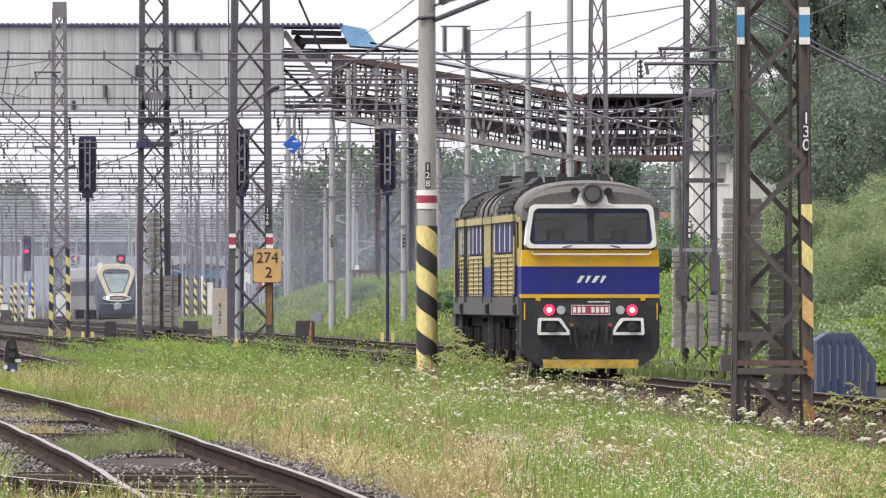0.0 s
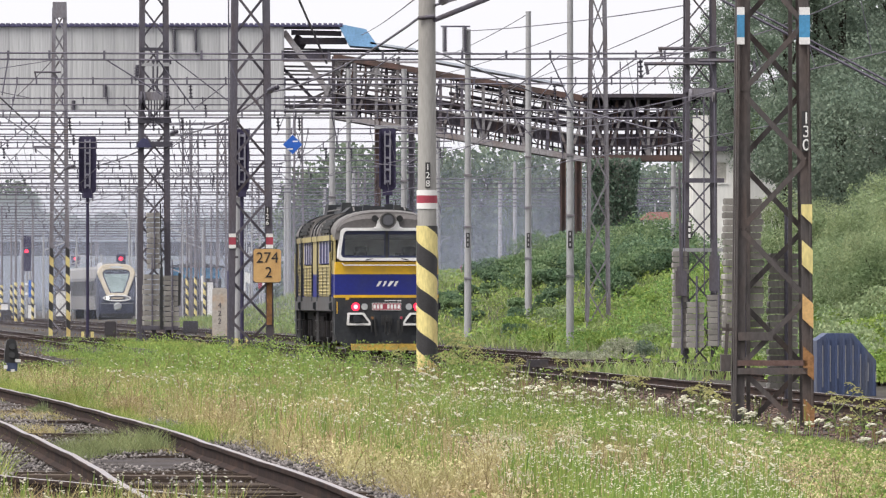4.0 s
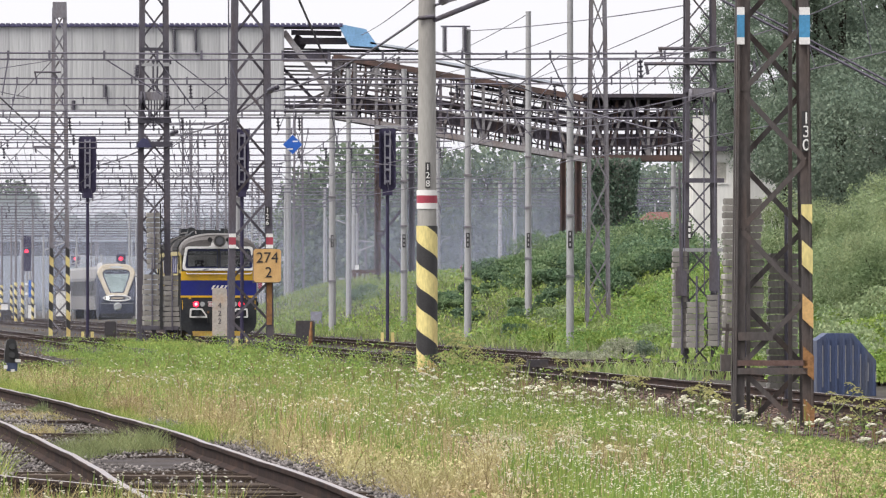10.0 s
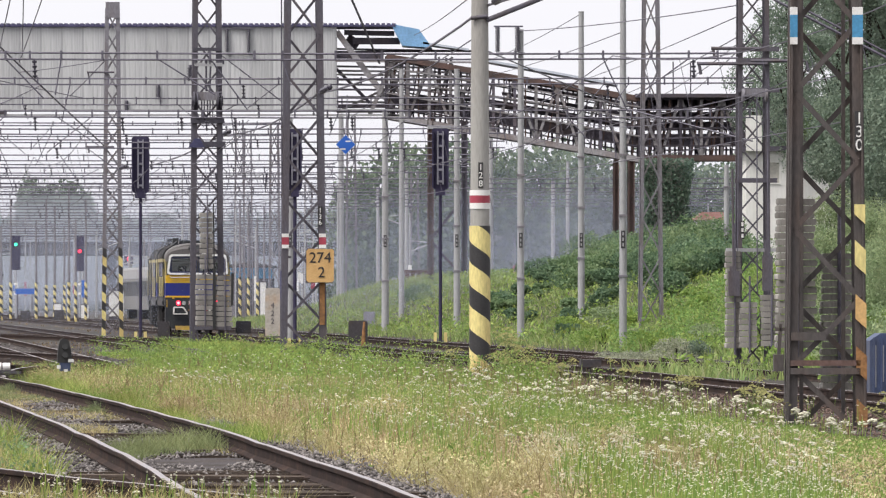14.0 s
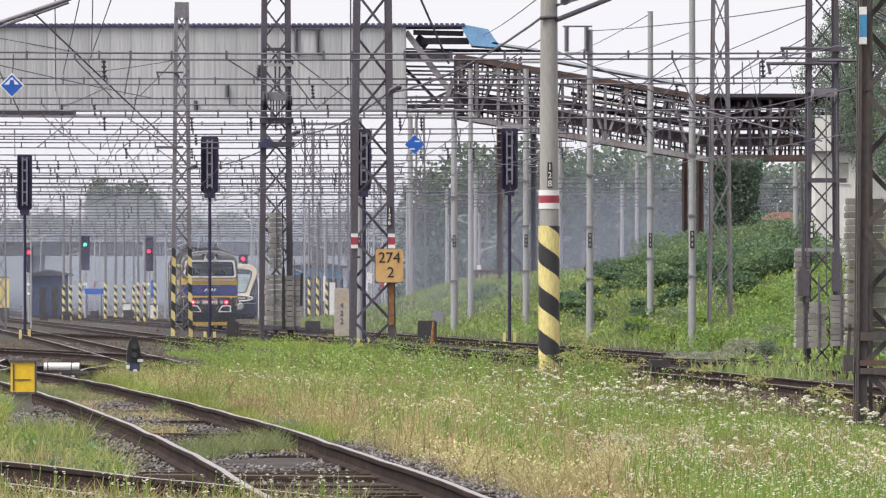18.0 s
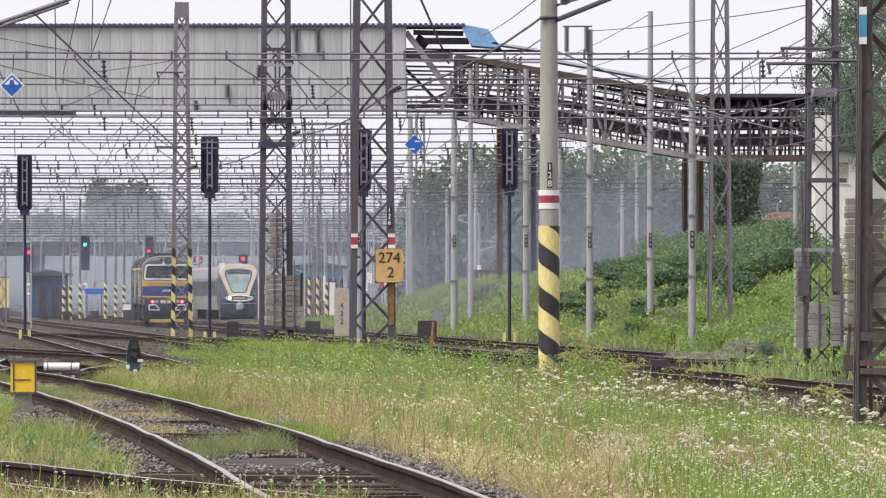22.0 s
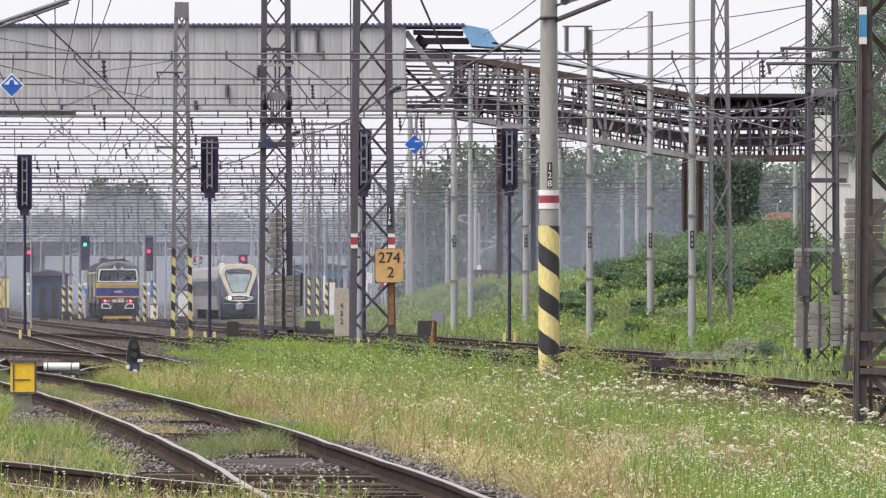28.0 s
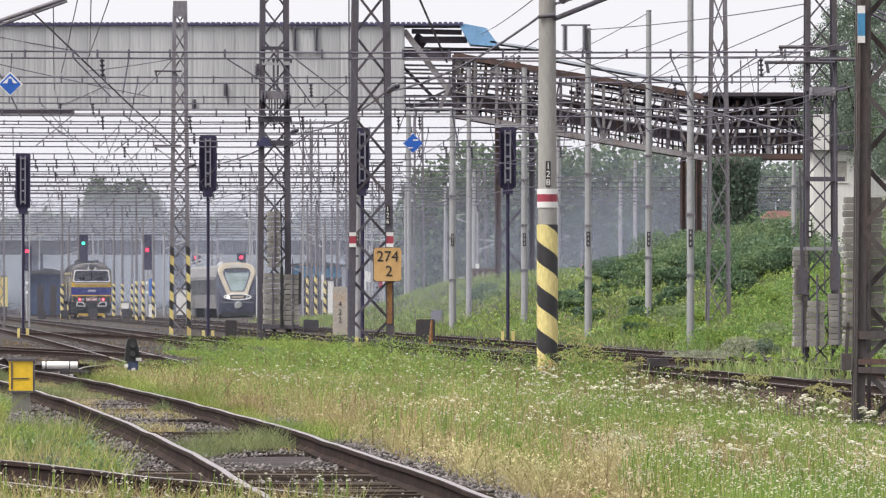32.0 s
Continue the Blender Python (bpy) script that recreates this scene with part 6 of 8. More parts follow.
m.plate([(-0.25, 0.35 + 0.3), (0.25, 0.35 + 0.3), (0.25, 1.93 + 0.3), (0.2, 1.99 + 0.3), (-0.2, 1.99 + 0.3), (-0.25, 1.93 + 0.3)], -0.04, 0.04)
part("panel", m, root)
m = Mesh().use(STEEL_DARK)
m.rod([(0, 0.05, 0), (0, 0.05, 1.6)], 0.05, 8)
part("post", m, root)
for i in range(3):
    lettering("digit", "422"[i], 0.26, pose(0.0, -0.046, 1.39 + 0.3 - i * 0.27), STEEL_DARK, root)



def trackside_box(x, y, z, w, h, mat, label):
    root = thing("trackside_box", pose(x, y, z, 0, 0, random.uniform(-8, 8)), label, "cabinet", "trackside boxes")
    m = Mesh().use(mat)
    m.sweep([(-w / 2, 0.12), (w / 2, 0.12), (w / 2, h - 0.05), (w / 2 - 0.04, h), (-w / 2 + 0.04, h), (-w / 2, h - 0.05)], -w * 0.35, w * 0.35)
    part("body", m, root)
    m = Mesh().use(mat)
    m.box(-w * 0.44, w * 0.44, -w * 0.37, -w * 0.35, 0.18, h - 0.1)
    part("door", m, root)
    for sx in (-1, 1):
        m = Mesh().use(STEEL_DARK)
        m.box(sx * w * 0.35 - 0.03, sx * w * 0.35 + 0.03, -0.05, 0.05, -0.15, 0.12)
        part("foot", m, root)


for bx, by, d, wd, ht, lab in ((540, 610, 282, 0.68, 0.98, "dark brown trackside box on feet"), (560, 580, 345, 0.52, 0.8, "grey trackside box in the grass"), (337, 590, 355, 0.72, 0.72, "black trackside box beside the rails"),
                               (196, 592, 325, 0.5, 0.8, "narrow black trackside box"), (-139, 562, 560, 0.6, 0.75, "small black trackside box"), (-49, 565, 560, 0.66, 0.82, "small black trackside box"),
                               (11, 566, 560, 0.74, 0.9, "small black trackside box"), (-99, 562, 560, 0.6, 0.78, "small black trackside box")):
    x = (bx - 784) * d / 13000
    trackside_box(x, d, max(ground_z(x, d), -0.2), wd, ht, CABINET if ht != 0.8 or d < 340 else LADDER, lab)
root = thing("point_motor", pose((951 - 784) * 176 / 13000, 176, -0.2, 0, 0, 5), "low dark point motor on legs beside the rails", "point motor")
m = Mesh().use(CABINET)
m.sweep([(-0.22, 0.2), (0.22, 0.2), (0.24, 0.26), (0.24, 0.38), (-0.24, 0.38), (-0.24, 0.26)], -0.25, 0.25)
part("case", m, root)
for q in (-0.17, 0.0, 0.17):
    m = Mesh().use(CABINET)
    m.box(q - 0.03, q + 0.03, -0.2, 0.2, 0.0, 0.2)
    part("leg", m, root)
m = Mesh().use(material("grey_plank", (0.40, 0.37, 0.31), 0.9, 0, 0.3, 2, 18))
m.sweep([(-0.34, 0.0), (0.34, 0.0), (0.335, 0.06), (-0.335, 0.055)], -0.1, 0.1)
solid("plank", m, "weathered pale plank lying beside the rails", "plank", m=pose((891 - 784) * 174 / 13000, 174, 0.0, 0, -2, 6))
m = Mesh().use(RUST_ORANGE)
m.rod([(-5.03, 278, -0.2), (-4.98, 278, 0.75)], 0.09, 8, True, 0.04)
solid("marker_stub", m, "rust-red marker stub beside a box", "marker")

BLUEPANEL = material("faded_blue_paint", (0.045, 0.066, 0.14), 0.55, 0, 0.3, 1.4, 14, second=(0.075, 0.085, 0.12), patch=0.56, streak=(3, 1, 0.5))
root = thing("blue_panel_box", pose(7.68, 140, -0.25, 0, 0, 4), "faded blue ribbed steel bin beside the rails", "bin")
o = [(-0.56, 0), (0.58, 0), (0.58, 0.72), (0.13, 1.24), (-0.36, 1.24), (-0.56, 1.1)]
m = Mesh().use(BLUEPANEL)
m.plate(o, 0, 0.9)
part("shell", m, root)
for i in range(8):
    x = -0.48 + i * 0.145
    ztop = 1.16 if x < 0.1 else 1.16 - (x - 0.1) * 1.15
    m = Mesh().use(BLUEPANEL)
    m.box(x - 0.02, x + 0.02, -0.035, 0, 0.05, ztop)
    part("rib", m, root)
    # pale strip painted for both scuffs and the light gap between planks
    m = Mesh().use(STEEL_PALE)
    m.box(x + 0.02, x + 0.044, -0.012, -0.0, 0.2 + 0.2 * random.random(), ztop - 0.15)
    part("worn_edge", m, root, "pale strip for scuffs and the light gaps between planks")

# ---- near the turnout: point machine lamp box, lever weight, dwarf signal ----
root = thing("point_indicator", pose(-7.24, 98, 0.13, 0, 0, 3), "yellow point indicator box on a grey concrete foot", "point indicator")
m = Mesh().use(CONCRETE)
m.sweep([(-0.13, 0), (0.13, 0), (0.11, 0.28), (-0.11, 0.28)], -0.11, 0.11)
part("foot", m, root, "grey concrete foot")
m = Mesh().use(material("indicator_yellow", (0.80, 0.52, 0.03), 0.45, 0, 0.12, 3, 25, second=(0.6, 0.4, 0.08), patch=0.6))
m.sweep([(-0.16, 0.28), (0.16, 0.28), (0.16, 0.68), (-0.16, 0.68)], -0.14, 0.14)
part("box", m, root, "bright yellow box")
m = Mesh().use(STEEL_DARK)
m.box(-0.185, 0.185, -0.16, 0.16, 0.68, 0.71)
m.box(-0.16, 0.16, -0.15, 0.15, 0.255, 0.285)
# dark plate down one side imitates the box's shaded face
m.box(0.16, 0.182, -0.15, 0.15, 0.28, 0.68)
part("lid", m, root, "dark lid and rim, with a side plate standing in for shade")
m = Mesh().use(STEEL_DARK)
m.box(-0.11, 0.11, -0.15, -0.14, 0.44, 0.455)
m.box(-0.13, -0.11, -0.152, -0.14, 0.30, 0.66)
part("latch", m, root)

root = thing("point_lever", pose(-8.78, 128, 0.41, 0, 0, 4), "white painted lever weight of a hand-worked point", "point lever")
for x0, x1, r in ((-0.31, -0.25, 0.066), (-0.23, 0.16, 0.066), (0.18, 0.31, 0.064)):
    m = Mesh().use(LOCO_WHITE)
    m.rod([(x0, 0, 0.06), (x0 + 0.01, 0, 0.06), (x1 - 0.01, 0, 0.06), (x1, 0, 0.06)], r, 14)
    part("weight", m, root, "white painted cylinder")
for x0, x1 in ((-0.25, -0.23), (0.16, 0.18)):
    m = Mesh().use(CABINET)
    m.rod([(x0, 0, 0.06), (x1, 0, 0.06)], 0.05, 12)
    part("neck", m, root, "dark neck between the weights")
m = Mesh().use(CABINET)
m.box(0.0, 0.33, 0.4, 0.7, -0.1, 0.2)
part("gear_case", m, root, "black gear case")
m = Mesh().use(STEEL_DARK)
m.beam((-0.3, 0.1, 0.0), (0.5, 0.25, -0.05), 0.05, 0.05)
part("rod", m, root)

root = thing("dwarf_signal", pose(-7.17, 122, 0.47, 0, 0, 8), "black dwarf signal with blue and white lower part in the grass", "railway signal")
m = Mesh().use(RUBBER)
m.plate([(-0.115, 0.12), (0.125, 0.12), (0.125, 0.24), (0.1, 0.36), (0.075, 0.47), (0.04, 0.51), (-0.03, 0.52), (-0.075, 0.49), (-0.1, 0.36), (-0.115, 0.24)], -0.06, 0.1)
head = part("head", m, root)
for z in (0.24, 0.38):
    m = Mesh().use(RUBBER)
    m.rod([(0.005, -0.06, z), (0.005, -0.12, z + 0.01)], 0.05, 10)
    part("lamp_hood", m, head)
m = Mesh().use(BLUEPANEL)
m.box(-0.075, 0.1, -0.05, 0.06, -0.02, 0.12)
part("base", m, root, "blue base")
for x0, x1, z0, z1 in ((-0.13, -0.07, 0.02, 0.08), (0.06, 0.15, 0.13, 0.18), (-0.01, 0.05, -0.03, 0.01)):
    m = Mesh().use(WHITE)
    m.box(x0, x1, -0.09, -0.06, z0, z1)
    part("white_mark", m, root)

# far striped mast feet and posts in the yard
for bx, top, base, d, w in ((-104, 505, 548, 560, 7), (-92, 505, 548, 575, 7), (-75, 500, 548, 600, 6), (-30, 500, 545, 620, 6), (-12, 505, 548, 640, 6), (3, 505, 548, 640, 6), (28, 500, 552, 540, 6), (40, 500, 552, 540, 6),
                            (58, 500, 550, 580, 6), (331, 490, 560, 500, 6), (346, 490, 570, 470, 6), (362, 500, 565, 500, 6), (374, 505, 545, 620, 6), (510, 490, 540, 520, 7), (573, 490, 530, 640, 5), (20, 505, 548, 600, 5)):
    k = d / 13000
    x, z = (bx - 784) * k, -0.2
    if bx > 480:
        z = ground_z(x, min(d, 640))
    zt_ = 1.68 + (526 - 330 - (bx % 7) * 12) * k
    w *= 0.8
    root = tube_pole(pose(x, d, z), zt_ - z, w * k / 2, w * k / 2 * 0.7, STEEL, "distant grey pole with a striped foot", group="yard poles")
    striped_sleeve(root, w * k / 2 + 0.01, 0.05, 1.68 + (526 - top) * k - z, 0.66)


# ---- translucent sheets standing in for exhaust smoke and distance haze ----
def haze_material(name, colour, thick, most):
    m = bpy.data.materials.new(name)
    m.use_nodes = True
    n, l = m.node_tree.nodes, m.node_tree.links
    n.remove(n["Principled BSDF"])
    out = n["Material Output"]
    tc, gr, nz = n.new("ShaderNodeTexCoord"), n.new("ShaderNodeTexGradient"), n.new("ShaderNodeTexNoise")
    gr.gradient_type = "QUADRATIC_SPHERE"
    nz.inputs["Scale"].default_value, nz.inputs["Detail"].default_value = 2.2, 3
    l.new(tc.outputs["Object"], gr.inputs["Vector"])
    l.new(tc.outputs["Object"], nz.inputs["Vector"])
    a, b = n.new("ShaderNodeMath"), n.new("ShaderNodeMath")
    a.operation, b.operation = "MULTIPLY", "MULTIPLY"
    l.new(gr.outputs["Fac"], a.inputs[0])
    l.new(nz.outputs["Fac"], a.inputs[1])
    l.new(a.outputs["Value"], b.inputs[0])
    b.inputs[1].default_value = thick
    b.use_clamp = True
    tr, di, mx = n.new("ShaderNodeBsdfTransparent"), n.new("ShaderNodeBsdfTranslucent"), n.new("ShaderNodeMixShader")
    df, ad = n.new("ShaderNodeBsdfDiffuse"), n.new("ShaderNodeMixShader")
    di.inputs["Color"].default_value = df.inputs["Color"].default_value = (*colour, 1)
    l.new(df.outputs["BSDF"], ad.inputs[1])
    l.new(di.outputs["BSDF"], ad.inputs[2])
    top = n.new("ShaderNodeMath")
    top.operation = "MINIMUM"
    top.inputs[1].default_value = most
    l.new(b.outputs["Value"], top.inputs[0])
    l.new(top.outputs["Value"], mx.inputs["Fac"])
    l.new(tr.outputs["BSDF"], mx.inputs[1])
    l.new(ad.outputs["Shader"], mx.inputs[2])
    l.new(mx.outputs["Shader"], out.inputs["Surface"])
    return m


HAZE = haze_material("blue_haze_veil", (0.74, 0.81, 1.0), 0.8, 0.28)
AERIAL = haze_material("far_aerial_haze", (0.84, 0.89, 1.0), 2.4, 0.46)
THIN = haze_material("thin_haze_veil", (0.70, 0.76, 0.95), 0.4, 0.15)
veils = []
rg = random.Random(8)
veil = Mesh().use(HAZE)
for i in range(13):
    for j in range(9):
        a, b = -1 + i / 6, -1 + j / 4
        veil.v.append((a, 0.12 * math.cos(a * 1.5) * math.cos(b * 1.5), b))
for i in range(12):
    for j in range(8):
        veil.f.append((i * 9 + j, (i + 1) * 9 + j, (i + 1) * 9 + j + 1, i * 9 + j + 1))
        veil.mi.append(0)
        veil.smooth.append(True)
veil_data = veil.data("haze_veil_mesh")
thin_data = veil_data.copy()
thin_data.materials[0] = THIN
far_data = veil_data.copy()
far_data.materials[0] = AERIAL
# curved veils set between depth layers lighten and blue what lies behind
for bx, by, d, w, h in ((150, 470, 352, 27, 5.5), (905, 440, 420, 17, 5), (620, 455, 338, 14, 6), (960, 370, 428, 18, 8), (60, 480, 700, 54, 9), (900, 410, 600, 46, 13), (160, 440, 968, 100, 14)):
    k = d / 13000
    ob = tagged(new("exhaust_haze", thin_data if d < 430 or d == 600 else far_data if d == 968 else veil_data), "translucent sheet standing in for exhaust and distance haze", "smoke", "drifting haze")
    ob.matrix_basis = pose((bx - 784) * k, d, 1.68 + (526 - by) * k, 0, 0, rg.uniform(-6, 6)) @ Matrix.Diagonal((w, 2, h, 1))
    veils.append(ob)


# ---- plants ----
LEAF_TREE = leafy("broad_leaves", (0.135, 0.185, 0.14), (0.245, 0.305, 0.228))
LEAF_WILLOW = leafy("willow_leaves", (0.20, 0.27, 0.135), (0.40, 0.48, 0.265))
LEAF_SHRUB = leafy("shrub_leaves", (0.115, 0.185, 0.09), (0.26, 0.355, 0.18))
LEAF_KNOT = leafy("knotweed_leaves", (0.085, 0.15, 0.09), (0.21, 0.30, 0.165))
LEAF_HERB = leafy("herb_leaves", (0.14, 0.24, 0.05), (0.37, 0.485, 0.13))
# ivy greens lightened and blued in place of haze
LEAF_IVY = leafy("ivy_leaves", (0.09, 0.14, 0.11), (0.18, 0.245, 0.18))
LEAF_FAR = leafy("far_wood_leaves", (0.11, 0.155, 0.105), (0.22, 0.275, 0.18))
BLADE = leafy("grass_blades", (0.138, 0.225, 0.045), (0.385, 0.485, 0.125), 0.7, (0.60, 0.56, 0.24), 0.12, 0.8)
STRAW = leafy("dry_grass", (0.28, 0.235, 0.095), (0.60, 0.53, 0.26), 0.8, (0.50, 0.40, 0.19), 0.12, 0.8)
SEED = leafy("seed_heads", (0.28, 0.22, 0.085), (0.80, 0.72, 0.43), 0.8, (0.52, 0.42, 0.22), 0.12, 0.8)
DRYWEED = leafy("grey_dry_weed", (0.28, 0.30, 0.20), (0.48, 0.50, 0.38), 0.8)
SORREL = leafy("dry_dock_stalks", (0.16, 0.11, 0.06), (0.31, 0.225, 0.12), 0.9)
PETAL = leafy("white_petals", (0.64, 0.63, 0.49), (0.88, 0.86, 0.74), 0.7)
YELLOWPETAL = leafy("olive_seed_heads", (0.26, 0.26, 0.09), (0.44, 0.42, 0.18), 0.7)
rnd = np.random.default_rng(5)


def raw_mesh(name, verts, loops, sizes, mat):
    me = bpy.data.meshes.new(name)
    me.vertices.add(len(verts))
    me.vertices.foreach_set("co", np.asarray(verts, np.float32).ravel())
    me.loops.add(len(loops))
    me.loops.foreach_set("vertex_index", np.asarray(loops, np.int32))
    me.polygons.add(len(sizes))
    starts = np.concatenate(([0], np.cumsum(sizes)[:-1])).astype(np.int32)
    me.polygons.foreach_set("loop_start", starts)
    me.polygons.foreach_set("loop_total", np.asarray(sizes, np.int32))
    me.materials.append(mat)
    me.update(calc_edges=True)
    return me


def leaf_mesh(name, centres, size, mat, slim=0.55, droop=0.0):
    # one rhombic leaf at each centre, turned at random
    n = len(centres)
    a = rnd.normal(size=(n, 3))
    a[:, 2] = a[:, 2] * (1 - droop) - droop * 1.5
    a /= np.linalg.norm(a, axis=1)[:, None]
    b = np.cross(a, rnd.normal(size=(n, 3)))
    b /= np.linalg.norm(b, axis=1)[:, None]
    s = size * rnd.uniform(0.55, 1.35, (n, 1))
    v = np.stack([centres - a * s * 0.5, centres + b * s * slim * 0.5, centres + a * s * 0.5, centres - b * s * slim * 0.5], 1).reshape(-1, 3)
    return raw_mesh(name, v, np.arange(4 * n), np.full(n, 4), mat)


def in_blobs(blobs, n):
    # points near the skins of several ellipsoids (x, y, z, rx, ry, rz)
    blobs = np.array(blobs, float)
    w = blobs[:, 3] * blobs[:, 5]
    pick = rnd.choice(len(blobs), n, p=w / w.sum())
    d = rnd.normal(size=(n, 3))
    d /= np.linalg.norm(d, axis=1)[:, None]
    r = rnd.uniform(0.45, 1.0, (n, 1)) ** 0.5 * (1 + 0.10 * rnd.normal(size=(n, 1)))
    return blobs[pick, :3] + d * r * blobs[pick, 3:]


def tree(x, y, height, spread, leaves, size, mat, label, low=0.25, name="tree", droop=0.0, seed=0, slim=0.6):
    rng = random.Random(seed + int(x * 13 + y * 7))
    z = ground_z(x, min(y, 640))
    root = thing(name, pose(x, y, z), label, "tree", "trees by the yard")
    m = Mesh().use(BARK)
    r = height * 0.009 + 0.04
    m.rod([(0, 0, -0.3), (rng.uniform(-0.1, 0.1), 0, height * 0.3), (rng.uniform(-0.3, 0.3), rng.uniform(-0.3, 0.3), height * 0.8)], r, 8, True, r * 0.3)
    part("trunk", m, root)
    blobs = []
    for i in range(9):
        a = i * 2.4 + rng.uniform(-0.4, 0.4)
        h = height * (low + (0.95 - low) * (i + 0.5) / 9)
        reach = spread * (0.75 if i < 7 else 0.35) * rng.uniform(0.5, 0.95) * math.sin(math.pi * min(0.9, 0.3 + 0.6 * i / 9)) 
        p = (math.cos(a) * reach, math.sin(a) * reach, h)
        m = Mesh().use(BARK)
        m.rod([(0, 0, h * 0.7), (p[0] * 0.5, p[1] * 0.5, h * 0.88), p], r * 0.35, 6, True, 0.02)
        part("limb", m, root)
        q = spread * rng.uniform(0.32, 0.52)
        blobs.append((p[0], p[1], p[2], q, q, q * rng.uniform(0.75, 1.1)))
        blobs.append((p[0] * 0.3, p[1] * 0.3 - 0.4, h - 0.3, q * 0.8, q * 0.8, q * 0.8))
        for _ in range(2):
            k = q * rng.uniform(0.35, 0.6)
            blobs.append((p[0] + rng.uniform(-q, q), p[1] + rng.uniform(-q, q), p[2] + rng.uniform(-q * 0.7, q), k, k, k))
    part("crown", leaf_mesh("crown", in_blobs(blobs, leaves), size, mat, slim, droop), root, "uneven leafy crown")
    return root


# woods at the side of the yard
for bx, d, h, sp, n, size, mat, low in ((1490, 236, 19, 3.2, 38000, 0.15, LEAF_TREE, 0.07), (1610, 226, 19, 4.2, 34000, 0.16, LEAF_TREE, 0.07), (1445, 275, 21, 2.9, 26000, 0.17, LEAF_TREE, 0.12),
                                        (1545, 272, 23, 4.4, 22000, 0.18, LEAF_TREE, 0.12), (1392, 330, 19, 2.4, 11000, 0.18, LEAF_TREE, 0.14), (1460, 312, 24, 4.0, 20000, 0.2, LEAF_TREE, 0.1),
                                        (1740, 240, 22, 4.2, 16000, 0.17, LEAF_TREE, 0.2), (1268, 372, 14, 2.0, 4500, 0.17, LEAF_TREE, 0.5), (1306, 350, 15.5, 2.2, 6500, 0.17, LEAF_TREE, 0.35), (1322, 400, 17, 2.6, 6500, 0.2, LEAF_TREE, 0.3), (1360, 372, 9, 2.0, 7000, 0.2, LEAF_SHRUB, 0.15), (1400, 420, 19, 4.0, 14000, 0.24, LEAF_TREE, 0.15)):
    tree((bx - 784) * d / 13000, d, h, sp, int(n * 2.1), size * 0.74, mat, "tall dark green broad-leaved tree at the edge of the yard", low)
for bx, d, h, sp, n in ((1470, 196, 2.4, 1.5, 9000), (1545, 190, 2.8, 1.7, 10000), (1610, 192, 3.2, 2.0, 8000), (1415, 205, 2.3, 1.4, 7000), (1355, 215, 2.4, 1.4, 6000), (1510, 206, 3.0, 1.7, 8000), (1440, 215, 3.0, 1.7, 8000),
                        (1380, 228, 3.2, 1.6, 6000), (1580, 210, 3.4, 1.9, 7000)):
    tree((bx - 784) * d / 13000, d, h * 0.82, sp, int(n * 2.4), 0.105, LEAF_WILLOW, "pale green willow bush beside the rails", 0.2, "willow_bush", 0.5, 0, 0.26)


def shrub(x, y, w, h, n, size, mat, label, name="shrub"):
    rng = random.Random(int(x * 31 + y * 17))
    z = ground_z(x, min(y, 640))
    root = thing(name, pose(x, y, z), label, "shrub", "shrubs on the bank")
    for k in range(3):
        m = Mesh().use(BARK)
        a = rng.uniform(0, 6.28)
        m.rod([(0, 0, -0.1), (math.cos(a) * w * 0.3, math.sin(a) * w * 0.3, h * 0.6)], 0.03, 5, True, 0.012)
        part("stem", m, root)
    blobs = [(rng.uniform(-0.5, 0.5) * w, rng.uniform(-0.5, 0.5) * w, h * rng.uniform(0.2, 0.75), w * rng.uniform(0.25, 0.45), w * rng.uniform(0.25, 0.45), h * rng.uniform(0.18, 0.32)) for _ in range(8)]
    part("foliage", leaf_mesh("foliage", in_blobs(blobs, n), size, mat, 0.6), root)
    return root


rng = random.Random(11)
# low ragged growth at the foot of the bank
for i in range(40):
    bx = 820 + 350 * rng.random()
    d = 205 + 62 * rng.random()
    x = (bx - 784) * d / 13000
    if x - main_x(d) < 7.6:
        continue
    h = rng.uniform(0.35, 0.85)
    shrub(x, d, h * rng.uniform(1.3, 2.0), h, 1500, 0.085, rng.choice((LEAF_HERB, LEAF_HERB, LEAF_SHRUB, LEAF_WILLOW)), "low ragged green growth at the foot of the bank", "weed_clump")
for bx, d, w, h, mat in ((1105, 205, 0.9, 0.75, DRYWEED), (1135, 208, 0.8, 0.6, LEAF_TREE), (1010, 208, 1.2, 0.3, DRYWEED), (1050, 206, 1.3, 0.34, DRYWEED), (1085, 206, 1.0, 0.26, DRYWEED)):
    shrub((bx - 784) * d / 13000, d, w, h, 1800, 0.06, mat, "greyish dry weeds at the foot of the bank", "weed_clump")
for i in range(34):
    bx, d = 1432 + 210 * rng.random(), 150 + 40 * rng.random()
    x = (bx - 784) * d / 13000
    h = rng.uniform(0.4, 1.0)
    shrub(x, d, h * 1.5, h, 1500, 0.09, LEAF_HERB, "bright green weeds beside the rails", "weed_clump")
for i in range(56):
    u = rng.random()
    bx = 790 + 420 * rng.random()
    d = 262 + 100 * u
    x = (bx - 784) * d / 13000
    if x - main_x(d) < 8.6:
        continue
    hgt = (0.9 + 1.7 * u) * (0.38 + 0.82 * smooth(830, 1120, bx)) * rng.uniform(0.8, 1.15)
    shrub(x, d, hgt * rng.uniform(1.0, 1.5), hgt, int(2200 + 1800 * u), 0.13, rng.choice((LEAF_SHRUB, LEAF_SHRUB, LEAF_KNOT, LEAF_KNOT, LEAF_KNOT)), "dense green shrub on the bank")
